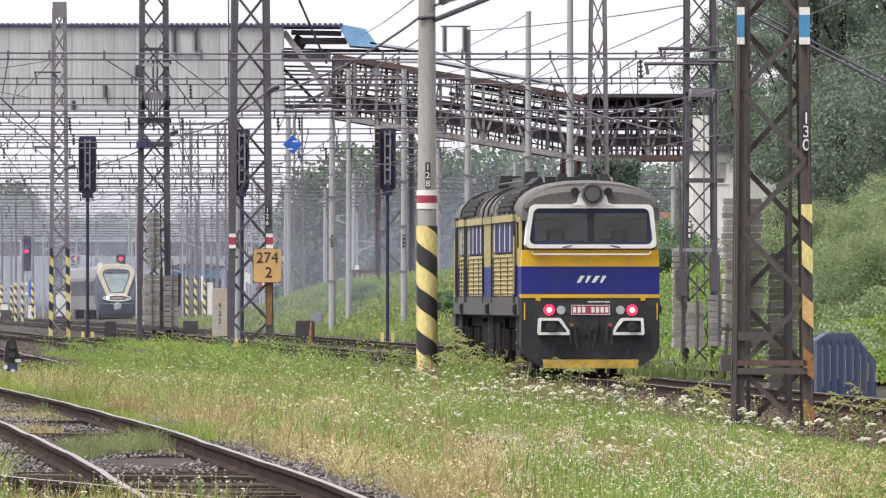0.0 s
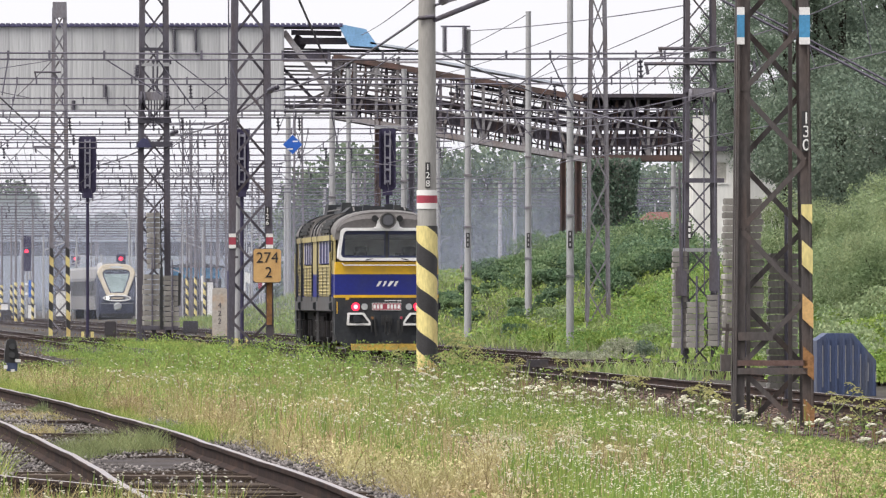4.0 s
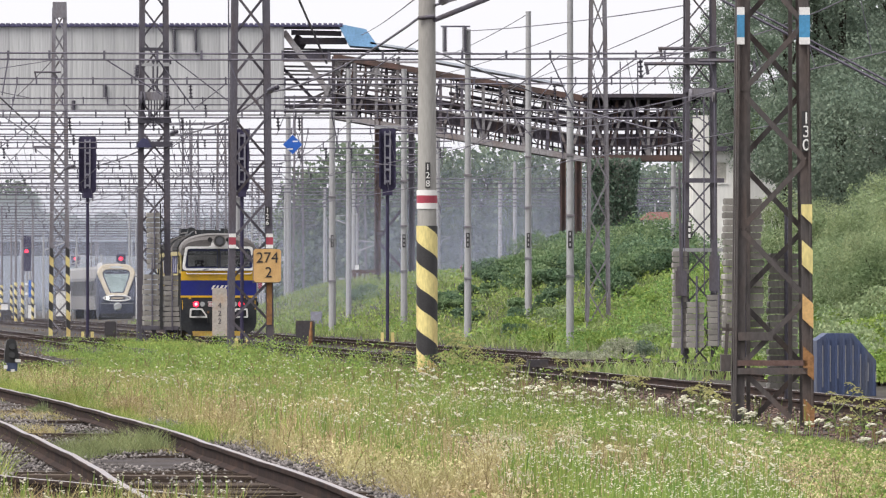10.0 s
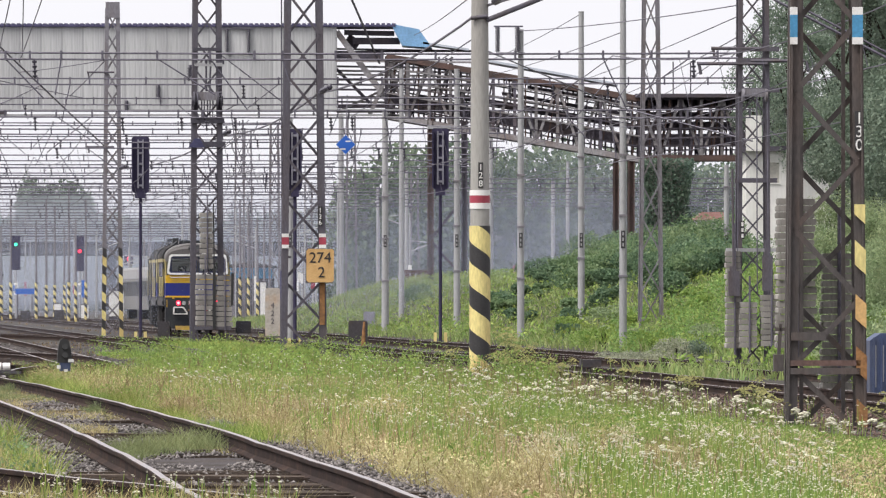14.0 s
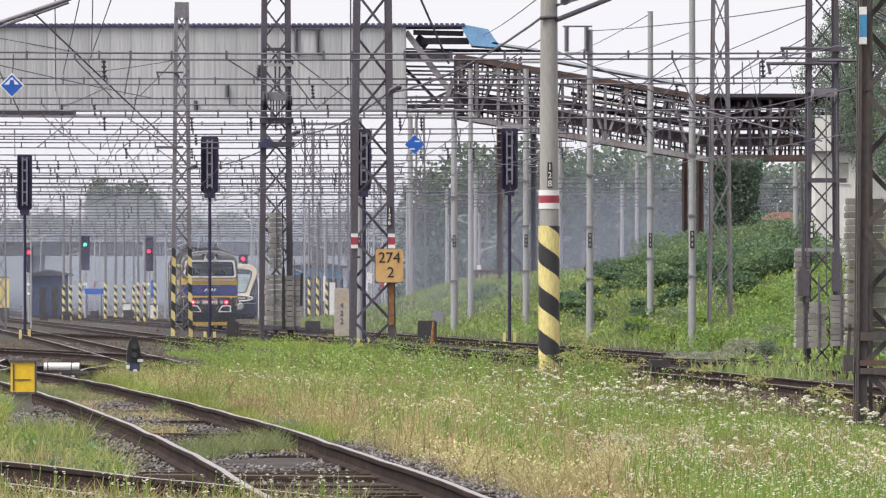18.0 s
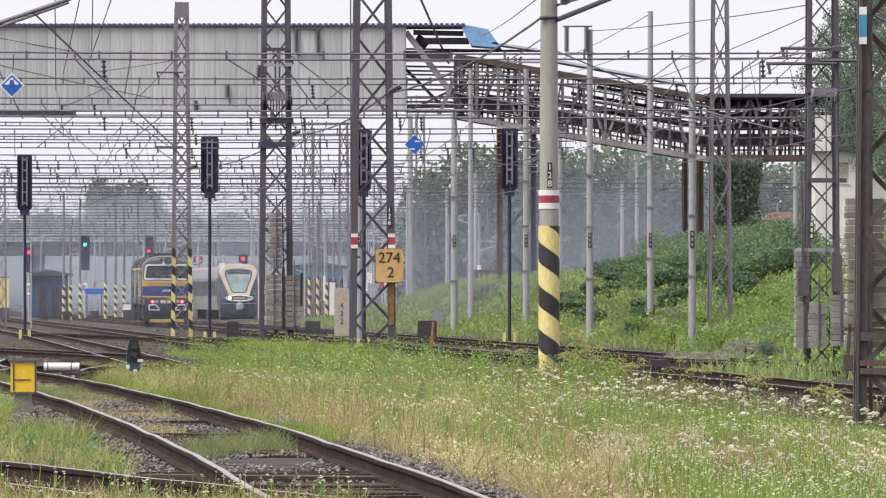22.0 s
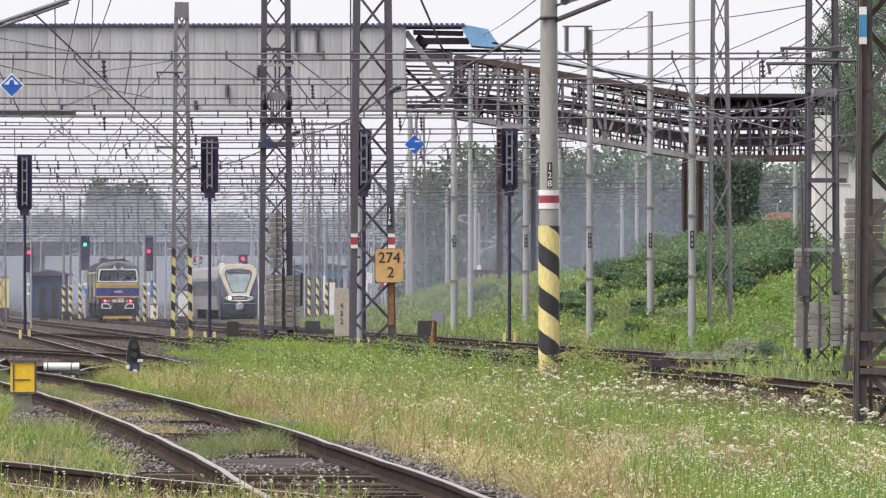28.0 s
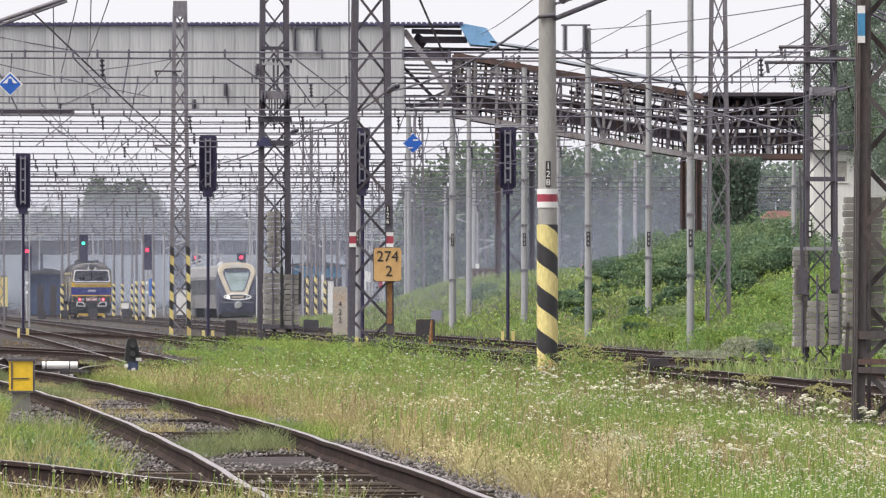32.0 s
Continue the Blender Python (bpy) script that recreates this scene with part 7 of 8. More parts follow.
for bx, d, w, h in ((648, 352, 1.2, 1.0), (1180, 330, 2.4, 3.4), (1150, 345, 2.2, 3.0), (1060, 352, 2.6, 2.8)):
    shrub((bx - 784) * d / 13000, d, w, h, 3500, 0.13, LEAF_SHRUB, "dense green shrub on the bank")
for i in range(16):
    bx, d = 1300 + 280 * rng.random(), 150 + 60 * rng.random()
    x = (bx - 784) * d / 13000
    if x - main_x(d) > 4.2:
        h = rng.uniform(0.6, 1.6)
        shrub(x, d, h * 1.2, h, 1800, 0.10, LEAF_HERB if rng.random() < 0.5 else LEAF_WILLOW, "bright green weeds beside the rails", "weed_clump")

# ivy-grown pillar, moved out from under the conveyor along the sightline to catch skylight
root = thing("ivy_pillar", pose(8.60, 369, 0), "pillar thickly overgrown with dark ivy in front of the conveyor", "pillar")
m = Mesh().use(CONCRETE)
m.box(-0.9, 0.9, -0.5, 0.5, 0.5, 8.58)
part("core", m, root)
ht = 8.64
n = 19000
c = np.stack([rnd.uniform(-1.25, 1.2, n), rnd.uniform(-0.9, 0.2, n), rnd.uniform(1.0, ht, n)], 1)
c[:, 0] *= 1.0 + 0.12 * np.sin(c[:, 2] * 1.7) + 0.1 * (ht - c[:, 2]) / ht
part("ivy", leaf_mesh("ivy", c, 0.14, LEAF_IVY, 0.8), root, "dark green ivy")


# far woods and the yard's distant trees
# columns and tree tops are set to fit the camera's view
def wood(view_columns, d, label, n, size, mat=LEAF_FAR):
    blobs = []
    rg = random.Random(int(d))
    for x0, x1, top in view_columns:
        x = x0
        while x < x1:
            k = d / 13000
            w = rg.uniform(1.8, 3.4)
            h = 1.68 + (526 - top + rg.uniform(-14, 10)) * k
            X = (x - 784) * k
            blobs.append((X, d + rg.uniform(-6, 10), h * 0.72, w, w, h * 0.30))
            blobs.append((X + rg.uniform(-2, 2), d + rg.uniform(-6, 6), h * 0.38, w * 1.2, w, h * 0.34))
            blobs.append((X + rg.uniform(-1, 1), d + rg.uniform(-6, 6), h * 0.16, w * 1.3, w, h * 0.2))
            x += w / k * 0.55
    ob = new("far_wood", leaf_mesh("far_wood", in_blobs(blobs, n), size, mat, 0.75))
    return tagged(ob, label, "trees", kind="stuff")


wood(((530, 600, 300), (600, 700, 255), (700, 760, 250), (760, 900, 262), (900, 1010, 268), (1010, 1110, 285), (1110, 1290, 290), (1290, 1700, 250)), 640, "hazy distant wood behind the conveyor bridge", 120000, 0.5)
wood(((-330, -60, 380), (-46, -18, 312), (-44, -20, 330), (14, 40, 318), (16, 38, 335), (45, 330, 380), (330, 540, 378)), 1000, "hazy distant trees beyond the road bridge", 80000, 0.8)


# ---- grass, flowers and stones ----
def blades(name, x, y, z, height, width, lean, mat, label, category="grass"):
    # bent blades: two quads and a tip
    n = len(x)
    a = rnd.uniform(0, math.tau, n)
    dx, dy = np.cos(a), np.sin(a)
    b = rnd.uniform(-0.6, 0.6, n)
    wx, wy = np.cos(b) * width / 2, np.sin(b) * width / 2
    l = lean * rnd.uniform(0.1, 1.0, n) * height
    base = np.stack([x, y, z], 1)
    w3 = np.stack([wx, wy, np.zeros(n)], 1)
    mid = base + np.stack([dx * l * 0.35, dy * l * 0.35, height * 0.55], 1)
    tip = base + np.stack([dx * l, dy * l, height], 1)
    v = np.stack([base - w3, base + w3, mid + w3 * 0.8, mid - w3 * 0.8, tip], 1).reshape(-1, 3)
    o = (np.arange(n) * 5)[:, None]
    loops = (o + np.array([[0, 1, 2, 3, 3, 2, 4]])).ravel()
    sizes = np.tile([4, 3], n)
    return tagged(new(name, raw_mesh(name, v, loops, sizes, mat)), label, category, kind="stuff")


V_main, V_near = np.vectorize(main_x), np.vectorize(near_x)
V_ground = np.vectorize(ground_z)


def meadow(n, y0, y1, left, right, power=1.0):
    # scattered places between two lines across the plan
    y = y0 + (y1 - y0) * rnd.random(n) ** power
    t = rnd.random(n)
    x = left(y) * (1 - t) + right(y) * t
    return x, y, V_ground(x, y)


def patches(x, y, scale, seed, long=0.35):
    return np.array([noise.noise((a * scale, b * scale * long, seed)) for a, b in zip(x, y)])


strip_l, strip_r = (lambda y: np.where(y < 180, V_near(y) + 1.5 + 0.06 * np.maximum(y - 128, 0), V_main(y) - 9.0)), (lambda y: np.minimum(V_main(y) - 1.9 - 2.2 * np.clip((152 - y) / 22, 0, 1), 0.064 * y + 1.0))
x, y, z = meadow(135000, 46, 240, strip_l, strip_r, 1.15)
p = patches(x, y, 0.22, 4.0)
edge = np.clip((strip_r(y) + 0.6 - x) / 5.0, 0, 1)
back = np.clip((y - 70) / 50, 0, 1)
tuft = patches(x, y, 2.4, 51.0, 0.06)
clump = 0.4 + 1.1 * np.clip(0.45 + 1.2 * tuft, 0, 1)
front = np.clip((90 - y) / 24, 0, 1)
dry = np.clip(1 - (x - V_near(y) - 1.5) / 4.5, 0, 1) * np.clip((150 - y) / 30, 0, 1)
keep = rnd.random(len(x)) < -0.4 * dry + 0.2 + 0.4 * (1 - edge) + 0.9 * np.maximum(p, 0) + 0.3 * (x > 0.03 * y) * (1 - front) + 0.3 * back - (0.22 + 0.3 * (x < 0.045 * y)) * front + 0.9 * np.minimum(tuft, 0.2)
blades("grass", x[keep], y[keep], z[keep] - 0.02, (0.06 + 0.18 * rnd.random(keep.sum()) ** 1.6) * clump[keep] * (0.4 + 0.6 * edge[keep]) * (1 + 0.5 * p[keep]) * (1 - 0.3 * front[keep]) * (1 - 0.45 * np.clip((y[keep] - 170) / 40, 0, 1)), rnd.uniform(0.005, 0.013, keep.sum()), 1.7, BLADE, "tall green meadow grass between the tracks")
x, y, z = meadow(115000, 46, 170, strip_l, strip_r, 1.3)
p = patches(x, y, 0.22, 4.0)
edge = np.clip((strip_r(y) - x) / 5.0, 0, 1)
tuft = patches(x, y, 2.2, 71.0, 0.06)
clump = 0.4 + 1.3 * np.clip(0.45 + 1.2 * tuft, 0, 1)
dry = np.clip(1 - (x - V_near(y) - 1.5) / 4.5, 0, 1) * np.clip((150 - y) / 30, 0, 1)
keep = rnd.random(len(x)) < 0.45 * dry + 0.38 + 0.9 * np.minimum(tuft, 0.2) + 0.45 * edge - 0.9 * np.maximum(p, 0) - np.where(x > 0.012 * y - 1.0, 0.95 * np.clip((y - 74) / 24, 0, 1), 0.6 * np.clip((y - 100) / 50, 0, 1))
blades("dry_grass", x[keep], y[keep], z[keep] - 0.02, (0.07 + 0.17 * rnd.random(keep.sum())) * clump[keep] * (0.45 + 0.55 * edge[keep]) * (1 + 0.15 * dry[keep]), rnd.uniform(0.003, 0.008, keep.sum()), 1.6, STRAW, "straw-coloured dry grass between the tracks")
x, y, z = meadow(1300, 50, 150, strip_l, lambda y: V_near(y) + 5.5, 1.1)
blades("dock_stalks", x, y, z, rnd.uniform(0.2, 0.46, len(x)), rnd.uniform(0.004, 0.011, len(x)), 0.6, SORREL, "brown dry dock stalks in the meadow")
x, y, z = meadow(9000, 60, 100, lambda y: 0.042 * y, lambda y: np.minimum(strip_r(y) - 0.3, 0.066 * y))
p = patches(x, y, 0.35, 77.0)
keep = (p > -0.1) & (patches(x, y, 2.6, 8.0, 0.06) > -0.1)
blades("grass", x[keep], y[keep], z[keep] - 0.02, rnd.uniform(0.06, 0.22, keep.sum()), rnd.uniform(0.004, 0.009, keep.sum()), 1.9, LEAF_HERB, "fresh tall green grass near the running track")
# low broad-leaved herbs and seed heads among the grass
x, y, z = meadow(120000, 46, 176, strip_l, strip_r, 1.2)
p = patches(x, y, 0.3, 14.0) + 0.6 * patches(x, y, 2.5, 15.0, 0.06)
keep = p > np.where((x > 0.012 * y) & (y > 84), -0.12, 0.06) + 0.2 * np.clip(1 - (x - V_near(y) - 1.5) / 4.5, 0, 1) * np.clip((140 - y) / 30, 0, 1)
tagged(new("meadow_herbs", leaf_mesh("meadow_herbs", np.stack([x, y, z + 0.02 + 0.24 * rnd.random(len(x)) ** 1.3 * (0.3 + 0.7 * np.clip((strip_r(y) - x) / 2.0, 0, 1))], 1)[keep], 0.048, LEAF_HERB, 0.4)), "low green broad-leaved herbs in the meadow", "herbs", kind="stuff")
x, y, z = meadow(190000, 46, 150, strip_l, strip_r, 1.3)
p = patches(x, y, 0.3, 24.0) + 0.7 * patches(x, y, 2.0, 25.0, 0.06)
keep = rnd.random(len(x)) < (0.22 + 0.9 * np.maximum(p, 0)) * np.where(x > 0.012 * y - 1.0, 0.25 + 1.15 * np.clip((95 - y) / 25, 0, 1), 0.6 + 0.65 * np.clip((125 - y) / 40, 0, 1))
tagged(new("seed_heads", leaf_mesh("seed_heads", np.stack([x, y, z + rnd.uniform(0.05, 0.24, len(x)) * (0.35 + 0.65 * np.clip((strip_r(y) - x) / 2.0, 0, 1))], 1)[keep], 0.032, SEED, 0.5)), "pale dry seed heads above the meadow", "grass", kind="stuff")
CREAM = leafy("cream_seed_heads", (0.50, 0.45, 0.27), (0.86, 0.80, 0.58), 0.8)
x, y, z = meadow(34000, 55, 88, lambda y: 0.004 * y, lambda y: 0.046 * y, 1.2)
p = patches(x, y, 0.35, 64.0) + 0.7 * patches(x, y, 2.4, 65.0, 0.06)
keep = p > 0.05 + 0.5 * np.clip((y - 72) / 14, 0, 1)
tagged(new("seed_heads", leaf_mesh("seed_heads", np.stack([x, y, z + 0.04 + 0.24 * rnd.random(len(x))], 1)[keep], 0.026, CREAM, 0.6)), "cream seed heads of the grass between the tracks", "grass", kind="stuff")
# beside the near siding, on the camera's side
x, y, z = meadow(30000, 50, 118, lambda y: -0.079 * y - 0.6, lambda y: V_near(y) - 1.35)
p = patches(x, y, 0.3, 9.0)
tuft = patches(x, y, 2.0, 61.0, 0.07)
keep = rnd.random(len(x)) < 0.65 + p + 1.2 * np.minimum(tuft, 0.1)
keep &= ~((y < 62) & (x > branch_x(y) - 2.6))
keep &= ~((np.abs(x + 0.0735 * y) < 0.3) & (y > 80) & (y < 98.3))
blades("grass", x[keep], y[keep], z[keep] - 0.02, (0.08 + 0.30 * rnd.random(keep.sum())) * (0.5 + 0.8 * np.clip(p[keep] + 0.4, 0, 1)) * (0.6 + 1.4 * np.clip(tuft[keep] + 0.3, 0, 1)), rnd.uniform(0.005, 0.011, keep.sum()), 1.3, BLADE, "green grass tufts beside the siding")
tagged(new("siding_herbs", leaf_mesh("siding_herbs", np.stack([x, y, z + rnd.uniform(0.02, 0.22, len(x))], 1)[keep], 0.045, LEAF_SHRUB, 0.5)), "leafy green weeds beside the siding", "herbs", kind="stuff")
x, y, z = meadow(9000, 52, 118, lambda y: -0.079 * y - 0.6, lambda y: V_near(y) - 1.35)
keep = (patches(x, y, 0.6, 91.0) > -0.05) & ~((y < 62) & (x > branch_x(y) - 2.6)) & ~((np.abs(x + 0.0735 * y) < 0.3) & (y > 80) & (y < 98.3))
blades("dry_grass", x[keep], y[keep], z[keep] - 0.02, rnd.uniform(0.1, 0.42, keep.sum()), rnd.uniform(0.004, 0.008, keep.sum()), 0.8, STRAW, "straw-coloured stalks beside the siding")
x, y, z = meadow(4200, 46.5, 50.5, lambda y: -0.08 * y - 0.4, lambda y: -0.028 * y)
blades("weeds", x, y, z + 0.05, 0.08 + 0.3 * rnd.random(len(x)) ** 1.6, rnd.uniform(0.005, 0.010, len(x)), 1.2, STRAW, "weeds close to the turnout rail")
# tufts and dry weeds in the siding itself, thicker away from the turnout
TUFT = leafy("soft_tuft", (0.15, 0.195, 0.08), (0.30, 0.345, 0.165), 0.8)
x, y, z = meadow(44000, 60, 135, lambda y: V_near(y) - 0.68, lambda y: V_near(y) + 0.7)
p = patches(x, y, 0.7, 19.0, 0.2)
keep = (p > 0.23 - 0.3 * np.clip((y - 88) / 30, 0, 1)) & (y > 64)
grown = np.clip(0.3 + 2.4 * (p[keep] - 0.1), 0.2, 1.3)
blades("grass_tufts", x[keep], y[keep], np.full(keep.sum(), 0.1), (0.04 + 0.22 * rnd.random(keep.sum())) * grown, rnd.uniform(0.004, 0.008, keep.sum()), 1.5, TUFT, "grass tufts between the siding's rails")
x, y, z = meadow(15000, 72, 135, lambda y: V_near(y) - 0.68, lambda y: V_near(y) + 0.7)
p = patches(x, y, 0.7, 83.0, 0.2)
keep = p > 0.2 - 0.35 * np.clip((y - 80) / 30, 0, 1)
blades("dry_grass", x[keep], y[keep], np.full(keep.sum(), 0.1), rnd.uniform(0.03, 0.11, keep.sum()), rnd.uniform(0.004, 0.008, keep.sum()), 1.7, STRAW, "dry trampled weeds between the siding's rails")
x, y, z = meadow(9000, 78, 125, lambda y: V_near(y) + 0.85, lambda y: V_near(y) + 1.6)
blades("grass_tufts", x, y, z, (0.08 + 0.3 * rnd.random(len(x))) * (0.4 + 0.9 * np.clip(0.4 + patches(x, y, 0.8, 37.0, 0.2), 0, 1)), rnd.uniform(0.004, 0.008, len(x)), 1.2, BLADE, "long grass leaning over the siding's rail")
# bushy weeds at the far end of the meadow
CLUMPS, LEAVES = 420, 34000
cx, cy, cz = meadow(CLUMPS, 140, 240, lambda y: V_main(y) - 9.0, lambda y: V_main(y) - 2.2)
ch = 0.14 + 0.72 * rnd.random(CLUMPS) ** 1.8
pick = rnd.integers(0, CLUMPS, LEAVES)
t = rnd.random(LEAVES) ** 0.8
wide = 0.06 + 0.26 * t
at = np.stack([cx[pick] + rnd.normal(size=LEAVES) * wide * 0.7, cy[pick] + rnd.normal(size=LEAVES) * wide, cz[pick] + ch[pick] * t], 1)
tagged(new("meadow_herbs", leaf_mesh("meadow_herbs", at, 0.07, LEAF_HERB, 0.4)), "bushy green weeds at the far end of the meadow", "herbs", kind="stuff")
# yard edge and the bank
x, y, z = meadow(9000, 230, 300, lambda y: V_main(y) - 4.2, lambda y: V_main(y) - 1.9)
blades("grass", x, y, z - 0.02, rnd.uniform(0.08, 0.3, len(x)), rnd.uniform(0.015, 0.03, len(x)), 0.9, BLADE, "weedy grass along the running track")
x, y, z = meadow(82000, 165, 480, lambda y: V_main(y) + np.where(y > 185, 6.8, 2.0), lambda y: V_main(y) + 12 + 0.05 * y, 1.0)
blades("grass", x, y, z - 0.02, rnd.uniform(0.12, 0.45, len(x)), rnd.uniform(0.015, 0.04, len(x)), 0.9, leafy("bank_grass", (0.16, 0.24, 0.075), (0.35, 0.435, 0.16), 0.7, (0.50, 0.50, 0.28)), "bright green grass on the bank")
x, y, z = meadow(26000, 172, 380, lambda y: V_main(y) + np.where(y > 185, 7.0, 3.0), lambda y: V_main(y) + 12 + 0.05 * y)
tagged(new("bank_herbs", leaf_mesh("bank_herbs", np.stack([x, y, z + rnd.uniform(0.05, 0.5, len(x))], 1), 0.16, LEAF_HERB, 0.5)), "bright green broad-leaved herbs on the bank", "herbs", kind="stuff")
x, y, z = meadow(17000, 214, 262, lambda y: 0.0155 * y, lambda y: 0.037 * y)
keep = (patches(x, y, 0.5, 54.0, 0.2) > -0.12) & (x > V_main(y) + 6.4)
tagged(new("bank_herbs", leaf_mesh("bank_herbs", np.stack([x, y, z + 0.05 + 0.55 * rnd.random(len(x)) ** 1.4], 1)[keep], 0.10, leafy("fresh_herb", (0.125, 0.245, 0.06), (0.31, 0.46, 0.135)), 0.5)), "vivid fresh green herbs at the foot of the bank", "herbs", kind="stuff")
x, y, z = meadow(2500, 250, 560, lambda y: V_main(y) - 11, lambda y: V_main(y) + 8)
keep = np.abs((x - V_main(y) + 2.4) % 4.85 - 2.4) > 1.9
blades("weeds", x[keep], y[keep], z[keep], rnd.uniform(0.05, 0.16, keep.sum()), rnd.uniform(0.03, 0.06, keep.sum()), 0.9, SORREL, "weeds between the yard tracks")


def umbels(name, x, y, z, height, size, mat, label, petals=6):
    # a stem with a flat head of small round clusters
    v, f = Mesh(), None
    v.use(LEAF_HERB)
    v.use(mat)
    rg = random.Random(3)
    for a, b, c, h, s in zip(x, y, z, height, size):
        v.cur = 0
        tx, ty = a + rg.uniform(-0.06, 0.06), b + rg.uniform(-0.06, 0.06)
        top = c + h
        v.add([(a - 0.004, b, c), (a + 0.004, b, c), (tx + 0.003, ty, top), (tx - 0.003, ty, top)], [(0, 1, 2, 3)])
        v.cur = 1
        for k in range(petals):
            an = k * 2.4
            rr = s * 0.42 * math.sqrt(k / petals) * 1.15
            px, py = tx + rr * math.cos(an), ty + rr * math.sin(an)
            pz = top + 0.02 - rr * rr / s * 1.1 + rg.uniform(-0.01, 0.01)
            q = s * rg.uniform(0.19, 0.29)
            pts = [(px + q * math.cos(j * 1.2566), py + q * math.sin(j * 1.2566), pz) for j in range(5)]
            v.add(pts + [(px, py, pz + q * 0.35), (px, py, pz - q * 0.5)], [(j, (j + 1) % 5, 5) for j in range(5)] + [((j + 1) % 5, j, 6) for j in range(5)])
    return solid(name, v, label, "flowers", kind="stuff")


x, y, z = meadow(185, 82, 164, lambda y: V_main(y) - 6.4, lambda y: np.minimum(V_main(y) - 1.9 - 1.4 * np.clip((150 - y) / 20, 0, 1), 0.064 * y))
umbels("umbel_flowers", x, y, z, rnd.uniform(0.12, 0.42, len(x)), rnd.uniform(0.05, 0.15, len(x)), PETAL, "white umbel flowers on tall stems along the track", 13)
x, y, z = meadow(1250, 52, 128, lambda y: V_near(y) + 3.0, lambda y: np.minimum(strip_r(y), 0.047 * y))
keep = patches(x, y, 0.5, 131.0) > 0.02
x, y, z = x[keep], y[keep], z[keep]
umbels("umbel_flowers", x, y, z, rnd.uniform(0.22, 0.44, len(x)), rnd.uniform(0.03, 0.085, len(x)), PETAL, "small white meadow flowers", 4)
x, y, z = meadow(1050, 100, 200, lambda y: V_main(y) - 9.0, lambda y: np.minimum(V_main(y) - 2.0, 0.05 * y))
umbels("meadow_flowers", x, y, z, rnd.uniform(0.14, 0.45, len(x)), rnd.uniform(0.03, 0.075, len(x)), PETAL, "pale flower heads at the far end of the meadow", 3)
x, y, z = meadow(500, 120, 200, lambda y: V_main(y) - 9.0, lambda y: V_main(y) - 2.5)
blades("dock_stalks", x, y, z, rnd.uniform(0.25, 0.6, len(x)), rnd.uniform(0.008, 0.018, len(x)), 0.4, SORREL, "brown dry dock stalks at the far end of the meadow")
x, y, z = meadow(8600, 47, 118, lambda y: V_near(y) + 2.2, lambda y: np.minimum(strip_r(y), 0.050 * y), 1.3)
p = patches(x, y, 0.4, 31.0) + 0.6 * patches(x, y, 1.6, 32.0, 0.06)
keep = p > 0.08
umbels("meadow_flowers", x[keep], y[keep], z[keep], rnd.uniform(0.16, 0.42, keep.sum()), rnd.uniform(0.018, 0.038, keep.sum()), PETAL, "tiny white flower heads in the meadow", 2)
x, y, z = meadow(620, 46.5, 50, lambda y: -0.08 * y - 0.4, lambda y: -0.028 * y)
umbels("meadow_flowers", x, y, z, 0.12 + 0.34 * rnd.random(len(x)) ** 1.5, rnd.uniform(0.02, 0.05, len(x)), PETAL, "tiny white flower heads by the turnout", 3)
# ragged seeding weeds in clumps along the running track and round the striped pole
cx, cy, cz = meadow(64, 92, 166, lambda y: V_main(y) - 5.6, lambda y: V_main(y) - 1.85 - 1.2 * np.clip((150 - y) / 20, 0, 1))
ex, ey, ez = meadow(16, 156, 162, lambda y: 0.0 * y - 0.75, lambda y: 0.0 * y + 1.5)
cx, cy, cz = np.concatenate([cx, ex]), np.concatenate([cy, ey]), np.concatenate([cz, ez])
ch = np.concatenate([rnd.uniform(0.15, 0.42, 64), rnd.uniform(0.35, 0.8, 16)])
pick = rnd.integers(0, len(cx), 5200)
t = rnd.random(5200) ** 0.7
wide = 0.04 + 0.20 * t
at = np.stack([cx[pick] + rnd.normal(size=5200) * wide * 0.6, cy[pick] + rnd.normal(size=5200) * wide, cz[pick] + ch[pick] * t], 1)
tagged(new("tall_weeds", leaf_mesh("tall_weeds", at, 0.05, leafy("seeding_weed", (0.17, 0.19, 0.07), (0.40, 0.38, 0.17), 0.7, (0.34, 0.24, 0.15)), 0.4)), "ragged olive seeding weeds along the running track", "weeds", kind="stuff")
pick = rnd.integers(0, len(cx), 520)
blades("weed_stalks", cx[pick] + rnd.normal(size=520) * 0.05, cy[pick] + rnd.normal(size=520) * 0.1, cz[pick], ch[pick] * rnd.uniform(0.6, 1.1, 520), rnd.uniform(0.008, 0.016, 520), 0.6, SORREL, "brown stalks of the seeding weeds")
x, y, z = meadow(140, 153, 163, lambda y: V_main(y) - 3.2, lambda y: V_main(y) - 1.8)
blades("weeds", x, y, z, rnd.uniform(0.25, 0.7, len(x)), rnd.uniform(0.012, 0.03, len(x)), 0.6, LEAF_HERB, "tall weeds beside the running track")


